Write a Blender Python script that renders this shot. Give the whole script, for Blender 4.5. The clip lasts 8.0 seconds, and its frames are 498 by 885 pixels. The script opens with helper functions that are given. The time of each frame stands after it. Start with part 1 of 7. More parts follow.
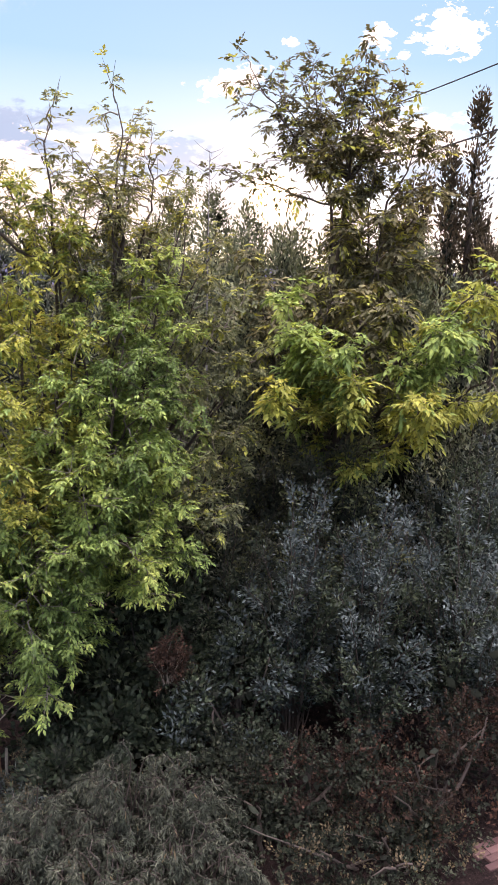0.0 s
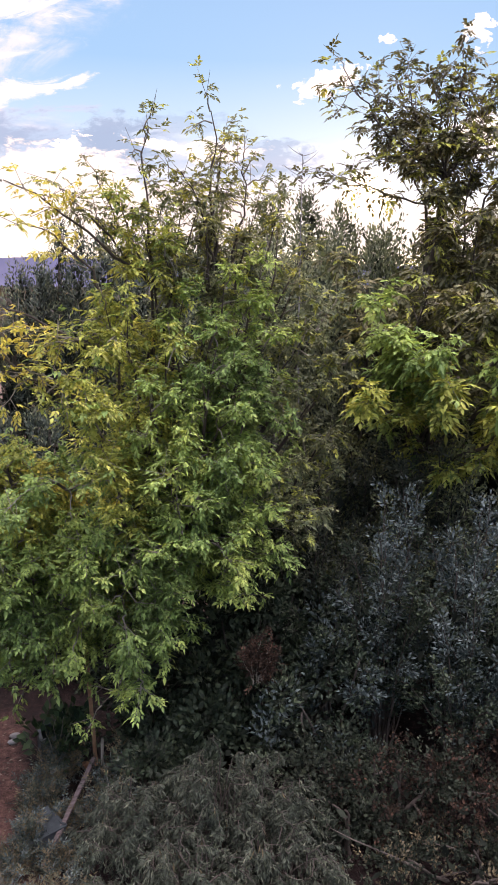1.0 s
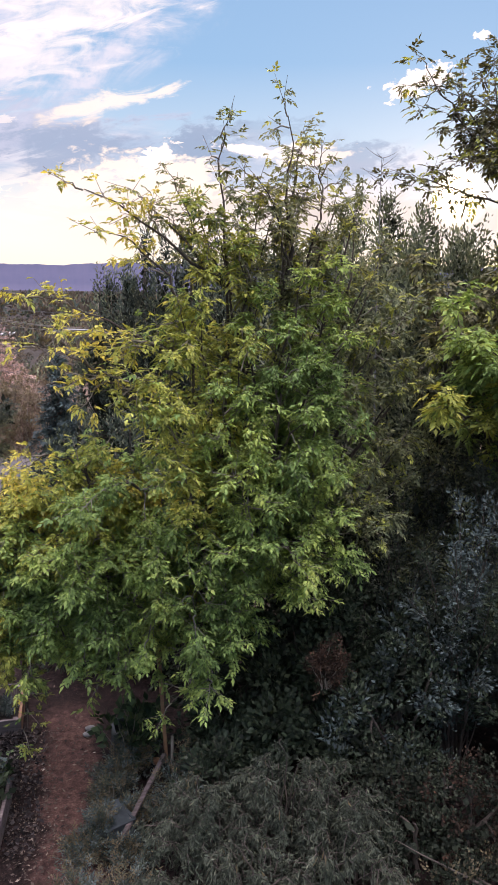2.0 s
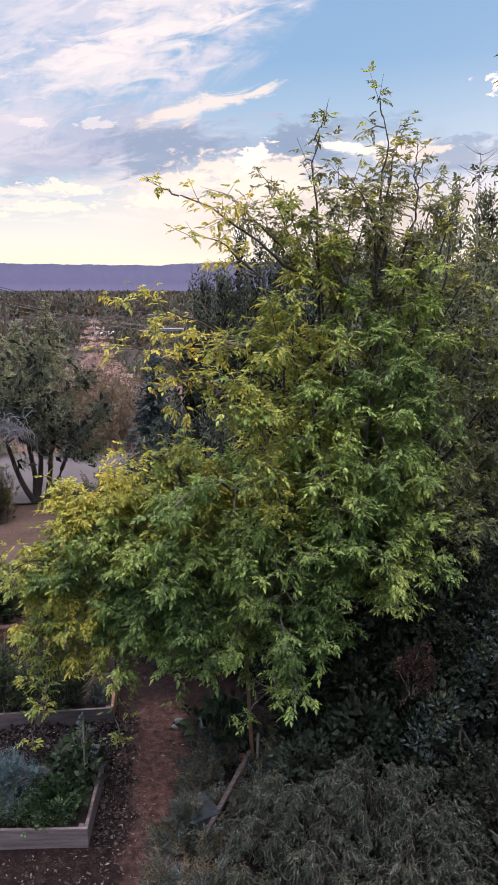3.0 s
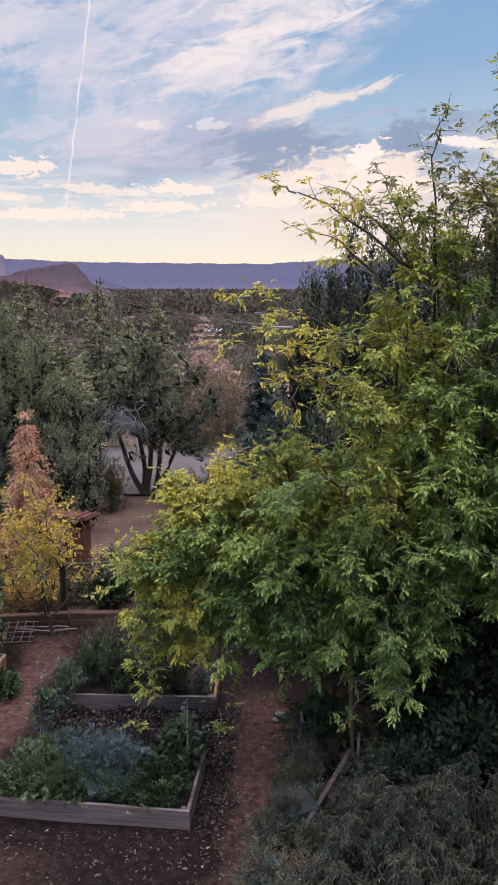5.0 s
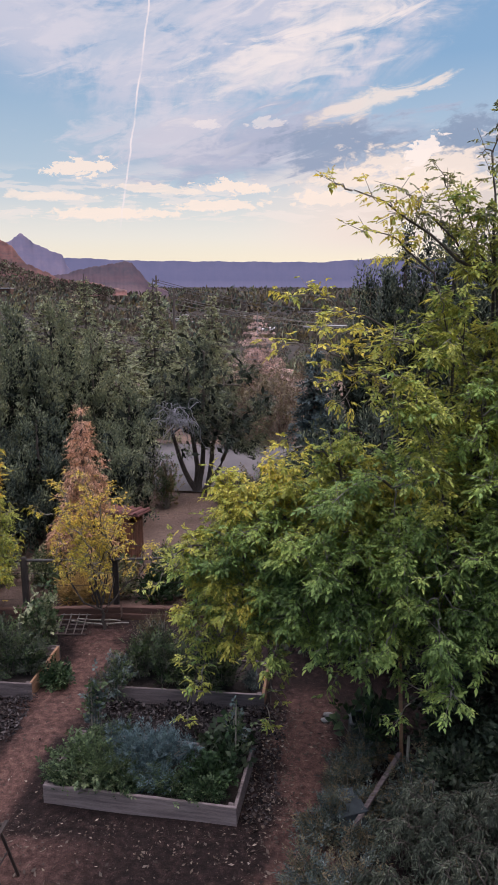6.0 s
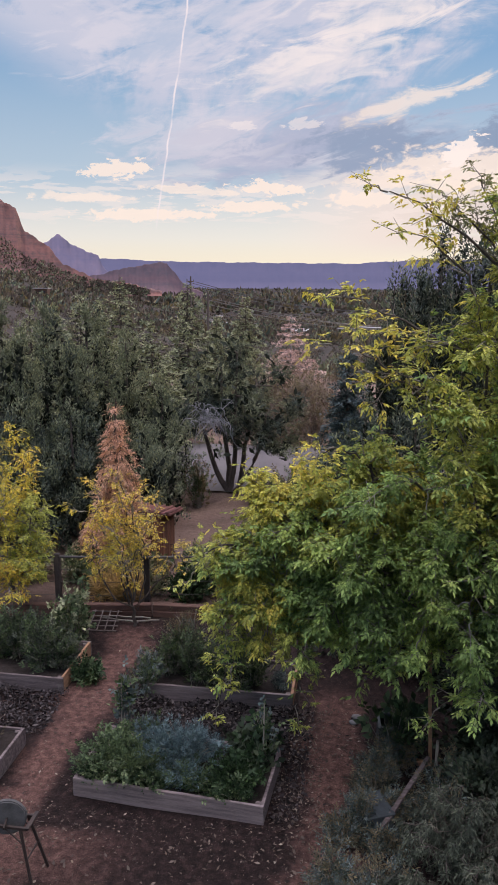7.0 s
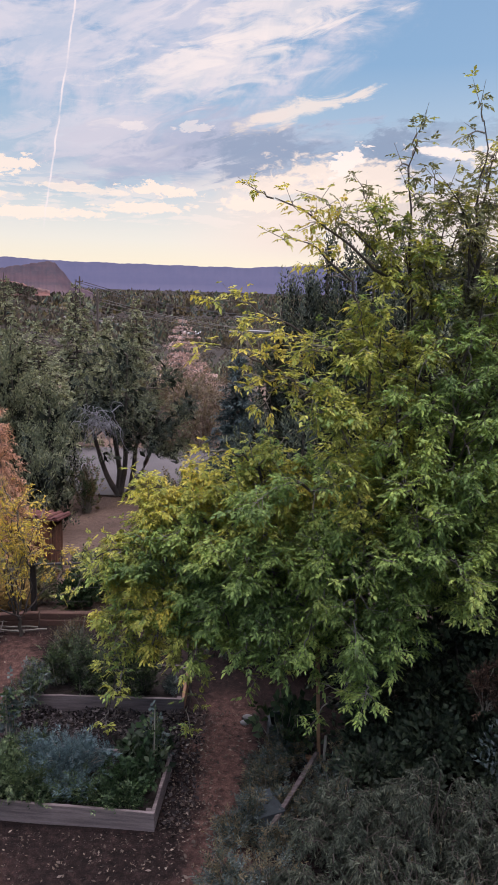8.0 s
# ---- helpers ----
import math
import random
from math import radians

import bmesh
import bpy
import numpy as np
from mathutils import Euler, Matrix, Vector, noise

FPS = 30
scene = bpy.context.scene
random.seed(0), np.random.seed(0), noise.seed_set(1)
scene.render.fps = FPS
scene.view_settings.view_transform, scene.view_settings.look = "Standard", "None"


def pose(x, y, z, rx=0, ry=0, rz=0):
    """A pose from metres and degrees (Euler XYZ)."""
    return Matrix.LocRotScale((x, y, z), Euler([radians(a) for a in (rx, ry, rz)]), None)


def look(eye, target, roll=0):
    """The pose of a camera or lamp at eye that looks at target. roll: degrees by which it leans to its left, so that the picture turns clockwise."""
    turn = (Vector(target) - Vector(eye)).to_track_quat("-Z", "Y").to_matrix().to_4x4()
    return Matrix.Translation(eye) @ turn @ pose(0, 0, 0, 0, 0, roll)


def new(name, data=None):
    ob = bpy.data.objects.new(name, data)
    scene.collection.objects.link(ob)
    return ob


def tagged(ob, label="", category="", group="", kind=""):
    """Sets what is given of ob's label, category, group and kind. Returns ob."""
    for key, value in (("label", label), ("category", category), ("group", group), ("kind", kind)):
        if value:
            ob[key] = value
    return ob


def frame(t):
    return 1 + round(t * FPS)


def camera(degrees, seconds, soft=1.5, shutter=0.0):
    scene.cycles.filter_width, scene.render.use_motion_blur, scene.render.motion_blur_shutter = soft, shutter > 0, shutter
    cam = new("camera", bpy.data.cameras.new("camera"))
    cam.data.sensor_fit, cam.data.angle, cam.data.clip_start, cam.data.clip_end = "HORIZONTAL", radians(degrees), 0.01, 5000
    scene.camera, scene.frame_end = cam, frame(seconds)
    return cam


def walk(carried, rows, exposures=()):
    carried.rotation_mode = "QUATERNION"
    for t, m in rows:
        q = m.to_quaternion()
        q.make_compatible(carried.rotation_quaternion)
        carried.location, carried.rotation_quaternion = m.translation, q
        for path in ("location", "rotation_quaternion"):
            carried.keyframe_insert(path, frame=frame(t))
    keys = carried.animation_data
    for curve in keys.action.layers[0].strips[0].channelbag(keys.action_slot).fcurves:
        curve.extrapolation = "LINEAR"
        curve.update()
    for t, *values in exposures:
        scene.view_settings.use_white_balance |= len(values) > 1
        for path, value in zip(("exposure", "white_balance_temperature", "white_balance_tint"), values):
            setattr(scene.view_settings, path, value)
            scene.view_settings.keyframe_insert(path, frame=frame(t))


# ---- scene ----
# Hand-held shot from an upper terrace: a slow pan over a garden with raised beds, trees and a valley.
# World: +y looks out over the beds, x to the right, z up, garden soil at z = 0.
EYE_Z = 6.9
cam = camera(36.17, 8.0, 1.1)


def turned(yaw, pitch, roll, x, y, z):
    a, b = radians(yaw), radians(pitch)
    return look((x, y, z), (x + math.sin(a) * math.cos(b), y + math.cos(a) * math.cos(b), z - math.sin(b)), roll)


# seconds, turn to the right, tilt down, roll, place
PATH = (
    (0, 26.48, 11.85, 2.23, -0.106, 0.196, 6.836),
    (0.5, 24.02, 11.86, 1.74, -0.112, 0.167, 6.842),
    (1, 19.32, 11.93, 1.10, -0.094, 0.134, 6.857),
    (1.2, 17.86, 11.87, 0.73, -0.069, 0.127, 6.856),
    (2.3, 10.70, 11.83, 0.60, 0.079, 0.037, 6.885),
    (2.5, 9.11, 11.88, 0.40, 0.084, 0.017, 6.913),
    (3, 5.83, 11.91, 0.06, 0.068, 0.022, 6.912),
    (3.5, 3.43, 11.86, -0.14, 0.041, 0.017, 6.902),
    (4, 2.00, 11.87, -0.05, 0.013, 0.006, 6.890),
    (4.5, -0.00, 12.00, 0.00, 0.000, -0.000, 6.900),
    (4.7, -0.80, 11.99, 0.03, -0.015, -0.031, 6.893),
    (5.8, -5.40, 12.21, -0.01, -0.014, -0.030, 6.889),
    (6, -6.09, 12.15, -0.01, -0.015, -0.029, 6.891),
    (6.5, -8.19, 12.13, -0.09, -0.013, -0.058, 6.893),
    (7, -8.55, 12.07, 0.25, -0.008, -0.073, 6.889),
    (7.5, -5.28, 11.94, 0.95, 0.021, -0.077, 6.894),
    (8, -0.33, 11.74, 1.61, 0.040, -0.072, 6.894),
)
EXPOSURES = ((0.0, 0.82, 7450, 32), (1.0, 0.6, 7200, 29), (2.5, 0.24, 6950, 25), (4.5, 0.02, 6850, 24), (6.5, -0.12, 6800, 23), (8.0, -0.02, 6850, 24))
walk(cam, [(r[0], turned(*r[1:])) for r in PATH], EXPOSURES)

# ------------------------------------------------------------------ light
SUN_AZ, SUN_EL = 27.4, 6.0
sun_dir = Vector((math.sin(radians(SUN_AZ)) * math.cos(radians(SUN_EL)),
                  math.cos(radians(SUN_AZ)) * math.cos(radians(SUN_EL)), math.sin(radians(SUN_EL))))
sun_data = bpy.data.lights.new("sun", "SUN")
sun_data.energy, sun_data.angle, sun_data.color = 2.3, radians(0.6), (1.0, 0.80, 0.58)
sun = new("sun", sun_data)
sun.matrix_world = look(sun_dir * 50, (0, 0, 0))

world = bpy.data.worlds.new("sky")
scene.world = world
world.use_nodes = True
WT = world.node_tree
WT.nodes.clear()


class Graph:
    """Short hand for node trees."""

    def __init__(self, tree):
        self.t = tree

    def node(self, kind, **inputs):
        n = self.t.nodes.new(kind)
        for k, v in inputs.items():
            self.set(n, k.replace("_", " "), v)
        return n

    def set(self, n, key, v):
        sock = n.inputs[int(key)] if key.isdigit() else n.inputs[key]
        if isinstance(v, bpy.types.NodeSocket):
            self.t.links.new(v, sock)
        else:
            sock.default_value = v

    def math(self, op, a, b=0.0, c=0.0):
        n = self.t.nodes.new("ShaderNodeMath")
        n.operation = op
        for i, v in enumerate((a, b, c)):
            self.set(n, str(i), v)
        return n.outputs[0]

    def noise(self, vec, scale, detail=4.0, rough=0.55, distort=0.0):
        n = self.t.nodes.new("ShaderNodeTexNoise")
        self.set(n, "Vector", vec)
        for k, v in (("Scale", scale), ("Detail", detail), ("Roughness", rough), ("Distortion", distort)):
            self.set(n, k, v)
        return n.outputs["Fac"]

    def ramp(self, fac, stops, ease="LINEAR"):
        n = self.t.nodes.new("ShaderNodeValToRGB")
        n.color_ramp.interpolation = ease
        el = n.color_ramp.elements
        while len(el) < len(stops):
            el.new(0.5)
        for e, (p, c) in zip(el, stops):
            e.position = p
            e.color = (*c, 1) if len(c) == 3 else c
        self.set(n, "Fac", fac)
        return n.outputs["Color"]

    def step(self, v, a, b):
        n = self.t.nodes.new("ShaderNodeMapRange")
        n.interpolation_type = "SMOOTHSTEP"
        for i, x in enumerate((v, a, b, 0.0, 1.0)):
            self.set(n, str(i), x)
        return n.outputs[0]

    def mix(self, fac, a, b, blend="MIX"):
        n = self.t.nodes.new("ShaderNodeMix")
        n.data_type, n.blend_type = "RGBA", blend
        self.set(n, "0", fac)
        self.set(n, "6", a)
        self.set(n, "7", b)
        return n.outputs[2]

    def vec(self, x, y, z=0.0):
        n = self.t.nodes.new("ShaderNodeCombineXYZ")
        for i, v in enumerate((x, y, z)):
            self.set(n, str(i), v)
        return n.outputs[0]


def build_sky():
    g = Graph(WT)
    sky = WT.nodes.new("ShaderNodeTexSky")
    sky.sky_type, sky.sun_disc = "NISHITA", False
    sky.sun_elevation, sky.sun_rotation = radians(SUN_EL), radians(SUN_AZ)
    sky.air_density, sky.dust_density, sky.ozone_density, sky.altitude = 1.0, 0.6, 1.5, 1300
    tc = WT.nodes.new("ShaderNodeTexCoord")
    sep = WT.nodes.new("ShaderNodeSeparateXYZ")
    WT.links.new(tc.outputs["Generated"], sep.inputs[0])
    x, y, z = sep.outputs
    az = g.math("MULTIPLY", g.math("ARCTAN2", x, y), 57.296)
    el = g.math("MULTIPLY", g.math("ARCSINE", z), 57.296)
    # angle from the sun, in degrees
    dot = WT.nodes.new("ShaderNodeVectorMath")
    dot.operation = "DOT_PRODUCT"
    WT.links.new(tc.outputs["Generated"], dot.inputs[0])
    dot.inputs[1].default_value = sun_dir
    off = g.math("MULTIPLY", g.math("ARCCOSINE", g.math("MINIMUM", dot.outputs["Value"], 0.999999)), 57.296)

    S = 10.0   # the background strength is 1 / S
    base = g.mix(1.0, sky.outputs[0], (0.95, 1.0, 1.12, 1), "MULTIPLY")
    blue = g.ramp(g.step(el, 0.0, 45.0), ((0.0, (9.8, 9.7, 7.7)), (0.012, (8.9, 9.4, 8.6)), (0.06, (5.0, 6.9, 8.0)), (0.25, (2.4, 4.8, 7.2)), (1.0, (1.7, 3.5, 6.2))))
    col = g.mix(0.85, base, blue)

    def cloud(col, mask, c):
        return g.mix(mask, col, c)

    warm = g.step(off, 34.0, 4.0)
    # high thin cirrus, in streaks that climb to the right
    u = g.math("ADD", g.math("MULTIPLY", az, 0.85), g.math("MULTIPLY", el, 0.5))
    v = g.math("SUBTRACT", g.math("MULTIPLY", el, 0.85), g.math("MULTIPLY", az, 0.42))
    n1 = g.noise(g.vec(g.math("MULTIPLY", u, 0.07), g.math("MULTIPLY", v, 0.13)), 1.0, 9.0, 0.64, 1.4)
    n2 = g.noise(g.vec(g.math("MULTIPLY", u, 0.24), g.math("MULTIPLY", v, 0.5), 5.0), 1.0, 6.0, 0.62, 0.6)
    edge = g.math("SUBTRACT", el, g.math("ADD", g.math("MULTIPLY", az, 0.66), 11.0))
    edge = g.math("ADD", edge, g.math("MULTIPLY", g.math("SUBTRACT", n2, 0.5), 5.0))
    m = g.math("MULTIPLY", g.step(edge, -1.2, 2.2), g.step(g.math("ADD", el, g.math("MINIMUM", g.math("MULTIPLY", g.math("ADD", az, 9.0), 0.45), 0.0)), 5.5, 10.5))
    n8 = g.noise(g.vec(g.math("MULTIPLY", u, 0.35), g.math("MULTIPLY", el, 1.9), 21.0), 1.0, 6.0, 0.6, 0.6)
    thick = g.math("ADD", g.math("ADD", g.math("MULTIPLY", n1, 0.7), g.math("MULTIPLY", n2, 0.3)), g.math("MULTIPLY", g.math("SUBTRACT", n8, 0.5), 0.13))
    m = g.math("MULTIPLY", m, g.step(thick, 0.39, 0.57))
    white = g.mix(warm, (6.0, 6.7, 7.8, 1), (8.2, 8.1, 8.3, 1))
    col = cloud(col, g.math("MULTIPLY", m, 0.92), white)
    # a grey-lavender bank lower down
    low = g.math("ADD", g.math("SUBTRACT", el, 8.6), g.math("MULTIPLY", g.math("SUBTRACT", n2, 0.5), 4.0))
    low = g.math("ADD", low, g.math("MULTIPLY", g.math("ABSOLUTE", g.math("ADD", az, 2.0)), 0.06))
    bank = g.math("MULTIPLY", g.step(low, 3.2, 0.8), g.step(low, -2.4, -0.7))
    bank = g.math("MULTIPLY", bank, g.math("MULTIPLY", g.step(az, -22.0, -8.0), g.step(az, 34.0, 22.0)))
    n3 = g.noise(g.vec(g.math("MULTIPLY", az, 0.12), g.math("MULTIPLY", el, 0.5), 9.0), 1.0, 6.0, 0.55, 0.3)
    grey = g.mix(g.step(n3, 0.42, 0.60), (2.9, 3.7, 5.4, 1), (7.8, 7.2, 7.6, 1))
    col = cloud(col, g.math("MULTIPLY", bank, 0.45), grey)
    # bright bank under it, towards the sun
    bb = g.math("MULTIPLY", g.step(low, -0.4, -1.8), g.step(el, 0.8, 3.2))
    bb = g.math("MULTIPLY", bb, g.step(az, -9.0, 4.0))
    n4 = g.noise(g.vec(g.math("MULTIPLY", az, 0.2), g.math("MULTIPLY", el, 0.45), 3.0), 1.0, 6.0, 0.55, 0.5)
    bb = g.math("MULTIPLY", bb, g.step(n4, 0.2, 0.5))
    col = cloud(col, g.math("MULTIPLY", bb, 0.9), g.mix(warm, (9.4, 8.6, 7.6, 1), (6.6, 6.4, 6.0, 1)))
    # small flat streaks and puffs above the horizon
    n5 = g.noise(g.vec(g.math("MULTIPLY", az, 0.23), g.math("MULTIPLY", el, 1.25), 2.0), 1.0, 7.0, 0.6, 0.2)
    fl = g.math("MULTIPLY", g.step(n5, 0.49, 0.545), g.math("MULTIPLY", g.step(el, 3.2, 4.6), g.step(el, 8.0, 6.0)))
    fl = g.math("MULTIPLY", fl, g.step(az, 10.0, 2.0))
    col = cloud(col, g.math("MULTIPLY", fl, 0.45), (9.6, 9.1, 8.3, 1))
    # single clouds: bearing, elevation, half width, half height, climb to the right, colour, depth, wispiness
    puffy = g.noise(g.vec(g.math("MULTIPLY", az, 0.95), g.math("MULTIPLY", el, 1.7), 31.0), 1.0, 9.0, 0.66, 0.4)
    level = g.math("SUBTRACT", el, g.math("MULTIPLY", az, 0.2))
    wispy = g.noise(g.vec(g.math("MULTIPLY", az, 0.3), g.math("MULTIPLY", level, 1.0), 41.0), 1.0, 9.0, 0.6, 0.8)
    slate, lit, cream, pearl = (2.6, 3.75, 5.2, 1), (10.2, 9.7, 8.9, 1), (10.0, 9.2, 7.9, 1), (7.4, 7.7, 8.3, 1)
    for a0, e0, wa, we, tilt, tint, depth, wisp in (
            (-4.0, 9.6, 9.0, 2.2, 4, (4.6, 5.3, 6.7, 1), 0.7, 0.9), (0.2, 9.1, 5.2, 1.7, 4, slate, 0.75, 0.7), (9.3, 8.9, 3.4, 1.8, 8, slate, 0.85, 0.6), (20.0, 8.5, 4.0, 1.1, 0, slate, 0.7, 0.5), (13.5, 10.4, 3.5, 0.8, 6, slate, 0.45, 0.6),
            (-12.0, 10.0, 5.5, 1.6, 5, pearl, 0.5, 0.8), (2.6, 11.8, 4.2, 0.7, 16, cream, 0.7, 0.8), (-3.0, 14.6, 7.0, 1.6, 14, lit, 0.4, 1.0), (2.0, 18.2, 8.0, 2.0, 18, lit, 0.5, 1.0), (-14.0, 16.0, 7.0, 2.0, 8, pearl, 0.5, 1.0),
            (6.2, 7.4, 5.0, 1.5, -4, cream, 0.85, 0.5), (5.9, 8.5, 1.5, 0.7, 30, lit, 0.9, 0.1), (12.8, 9.2, 2.6, 0.4, -8, lit, 0.9, 0.3), (16.5, 8.9, 2.8, 0.8, 0, cream, 0.7, 0.4), (1.5, 6.8, 3.4, 0.7, 3, cream, 0.7, 0.4),
            (-17.8, 7.5, 2.3, 0.55, 6, cream, 0.85, 0.1), (-16.0, 4.5, 4.6, 0.45, 1, cream, 0.85, 0.2), (-20.5, 5.6, 4.0, 0.3, 0, cream, 0.7, 0.3), (-7.0, 6.4, 2.4, 0.5, -3, cream, 0.9, 0.1), (-8.4, 5.1, 3.4, 0.4, 2, cream, 0.85, 0.2),
            (-0.2, 5.6, 2.6, 0.6, 2, cream, 0.85, 0.15), (-12.6, 6.2, 3.2, 0.3, -3, cream, 0.7, 0.3), (-9.2, 10.5, 0.9, 0.3, 0, lit, 0.4, 0.2), (-4.9, 10.6, 1.4, 0.35, 5, lit, 0.45, 0.2),
            (24.2, 13.4, 2.4, 0.8, 12, lit, 0.95, 0.1), (39.1, 16.5, 2.2, 1.3, -6, lit, 0.97, 0.0), (34.3, 16.2, 0.9, 0.9, 20, lit, 0.95, 0.0), (36.0, 15.2, 0.7, 0.3, 0, lit, 0.9, 0.0), (28.2, 15.9, 0.5, 0.3, 0, lit, 0.9, 0.0),
            (37.0, 9.9, 4.2, 1.7, 0, cream, 0.8, 0.5), (38.5, 8.0, 4.0, 0.8, 0, slate, 0.5, 0.5)):
        ca, sa = math.cos(radians(tilt)), math.sin(radians(tilt))
        da, de = g.math("SUBTRACT", az, a0), g.math("SUBTRACT", el, e0)
        p = g.math("MULTIPLY_ADD", da, ca / wa, g.math("MULTIPLY", de, sa / wa))
        q = g.math("MULTIPLY_ADD", de, ca / we, g.math("MULTIPLY", da, -sa / we))
        d = g.math("SQRT", g.math("MULTIPLY_ADD", p, p, g.math("MULTIPLY", q, q)))
        ragged = g.math("MULTIPLY_ADD", wispy, wisp, g.math("MULTIPLY", puffy, 1.0 - wisp))
        d = g.math("MULTIPLY_ADD", g.math("SUBTRACT", 0.47, ragged), 4.4, d)
        soft = 0.16 + 0.75 * wisp
        col = cloud(col, g.math("MULTIPLY", g.step(d, 0.8 + soft * 0.5, 0.8 - soft * 0.6), depth), tint)
    # condensation trail
    wob = g.math("MULTIPLY", g.math("SUBTRACT", g.noise(g.vec(0.0, g.math("MULTIPLY", el, 0.45)), 1.0, 4.0), 0.5), 0.4)
    line = g.math("SUBTRACT", az, g.math("ADD", g.math("ADD", g.math("MULTIPLY", el, 0.172), -15.95), wob))
    tr = g.math("MULTIPLY", g.step(g.math("ABSOLUTE", line), 0.10, 0.015), g.math("MULTIPLY", g.step(el, 3.2, 4.2), g.step(el, 44.0, 30.0)))
    tr = g.math("MULTIPLY", tr, g.step(g.noise(g.vec(4.0, g.math("MULTIPLY", el, 0.6)), 1.0, 4.0), 0.25, 0.65))
    col = cloud(col, g.math("MULTIPLY", tr, 0.85), (9.6, 9.2, 9.2, 1))
    # bright air round the sun, and its disc behind thin cloud
    aur = g.math("MULTIPLY", g.math("EXPONENT", g.math("MULTIPLY", off, -0.30)), 2.4)
    core = g.math("MULTIPLY", g.step(off, 2.1, 0.7), 60.0)
    glow = g.mix(1.0, g.vec(aur, g.math("MULTIPLY", aur, 0.90), g.math("MULTIPLY", aur, 0.72)),
                 g.vec(core, g.math("MULTIPLY", core, 0.88), g.math("MULTIPLY", core, 0.62)), "ADD")
    col = g.mix(1.0, col, glow, "ADD")
    # unseen bright cloud overhead, added to light the garden from above
    overhead_fill = g.step(el, 30.0, 72.0)
    n7 = g.noise(g.vec(g.math("MULTIPLY", x, 2.0), g.math("MULTIPLY", y, 2.0), z), 1.0, 6.0, 0.55)
    col = g.mix(overhead_fill, col, g.mix(g.step(n7, 0.3, 0.7), (36.0, 38.5, 44.0, 1), (52.0, 54.0, 59.0, 1)))
    bg = g.node("ShaderNodeBackground", Color=col, Strength=1.0 / S)
    out = WT.nodes.new("ShaderNodeOutputWorld")
    WT.links.new(bg.outputs[0], out.inputs[0])


build_sky()

# ------------------------------------------------------------------ materials


def material(name):
    m = bpy.data.materials.new(name)
    m.use_nodes = True
    m.node_tree.nodes.clear()
    g = Graph(m.node_tree)
    out = m.node_tree.nodes.new("ShaderNodeOutputMaterial")
    return m, g, out


def principled(g, out, color, rough=0.8, bump=None, strength=0.3, dist=0.02, metal=0.0, spec=0.3):
    p = g.node("ShaderNodeBsdfPrincipled", Roughness=rough, Metallic=metal)
    g.set(p, "Specular IOR Level", spec)
    g.set(p, "Base Color", color)
    if bump is not None:
        b = g.node("ShaderNodeBump", Strength=strength, Distance=dist)
        g.set(b, "Height", bump)
        g.set(p, "Normal", b.outputs[0])
    g.t.links.new(p.outputs[0], out.inputs[0])
    return p


def obj_co(g):
    return g.node("ShaderNodeTexCoord").outputs["Object"]


def leaf_mat(name, stops, through_share=0.35, rough=0.5, spec=0.35, patch=0.5):
    """Thin leaves: colour differs from leaf to leaf and, more broadly, from branch to branch; light shines through."""
    m, g, out = material(name)
    rnd = g.node("ShaderNodeNewGeometry").outputs["Random Per Island"]
    big = g.noise(obj_co(g), 0.9, 3.0)
    f = g.math("ADD", g.math("MULTIPLY", rnd, 1.0 - patch), g.math("MULTIPLY", g.step(big, 0.3, 0.7), patch))
    # random dark and pale leaves put the shade between leaves into colour
    shade_tone = g.math("FRACT", g.math("MULTIPLY", rnd, 17.31))
    col = g.mix(1.0, g.ramp(f, stops), g.ramp(shade_tone, ((0.0, (0.42, 0.42, 0.44)), (0.4, (0.82, 0.82, 0.82)), (0.8, (1.06, 1.06, 1.05)), (1.0, (1.22, 1.2, 1.1)))), "MULTIPLY")
    p = g.node("ShaderNodeBsdfPrincipled", Roughness=rough)
    g.set(p, "Base Color", col)
    g.set(p, "Specular IOR Level", spec)
    tr = g.node("ShaderNodeBsdfTranslucent")
    g.set(tr, "Color", g.mix(1.0, col, (1.22, 1.13, 0.68, 1), "MULTIPLY"))
    mx = g.node("ShaderNodeMixShader")
    g.set(mx, "0", through_share)
    g.t.links.new(p.outputs[0], mx.inputs[1])
    g.t.links.new(tr.outputs[0], mx.inputs[2])
    g.t.links.new(mx.outputs[0], out.inputs[0])
    return m


def rough_mat(name, dark, light, scale=8.0, fine=60.0, rough=0.85, bump=0.4, dist=0.01, stretch=(1, 1, 1), per_object=0.0, spec=0.25):
    """A matt surface with broad stains and fine grain."""
    m, g, out = material(name)
    mp = g.node("ShaderNodeMapping", Vector=obj_co(g), Scale=stretch)
    a = g.noise(mp.outputs[0], scale, 5.0, 0.6)
    b = g.noise(mp.outputs[0], fine, 4.0, 0.65)
    f = g.math("ADD", g.math("MULTIPLY", a, 0.65), g.math("MULTIPLY", b, 0.35))
    if per_object:
        f = g.math("ADD", f, g.math("MULTIPLY", g.math("SUBTRACT", g.node("ShaderNodeObjectInfo").outputs["Random"], 0.5), per_object))
    col = g.ramp(f, ((0.3, dark), (0.7, light)))
    principled(g, out, col, rough, g.math("ADD", a, b), bump, dist, spec=spec)
    return m


M = {}
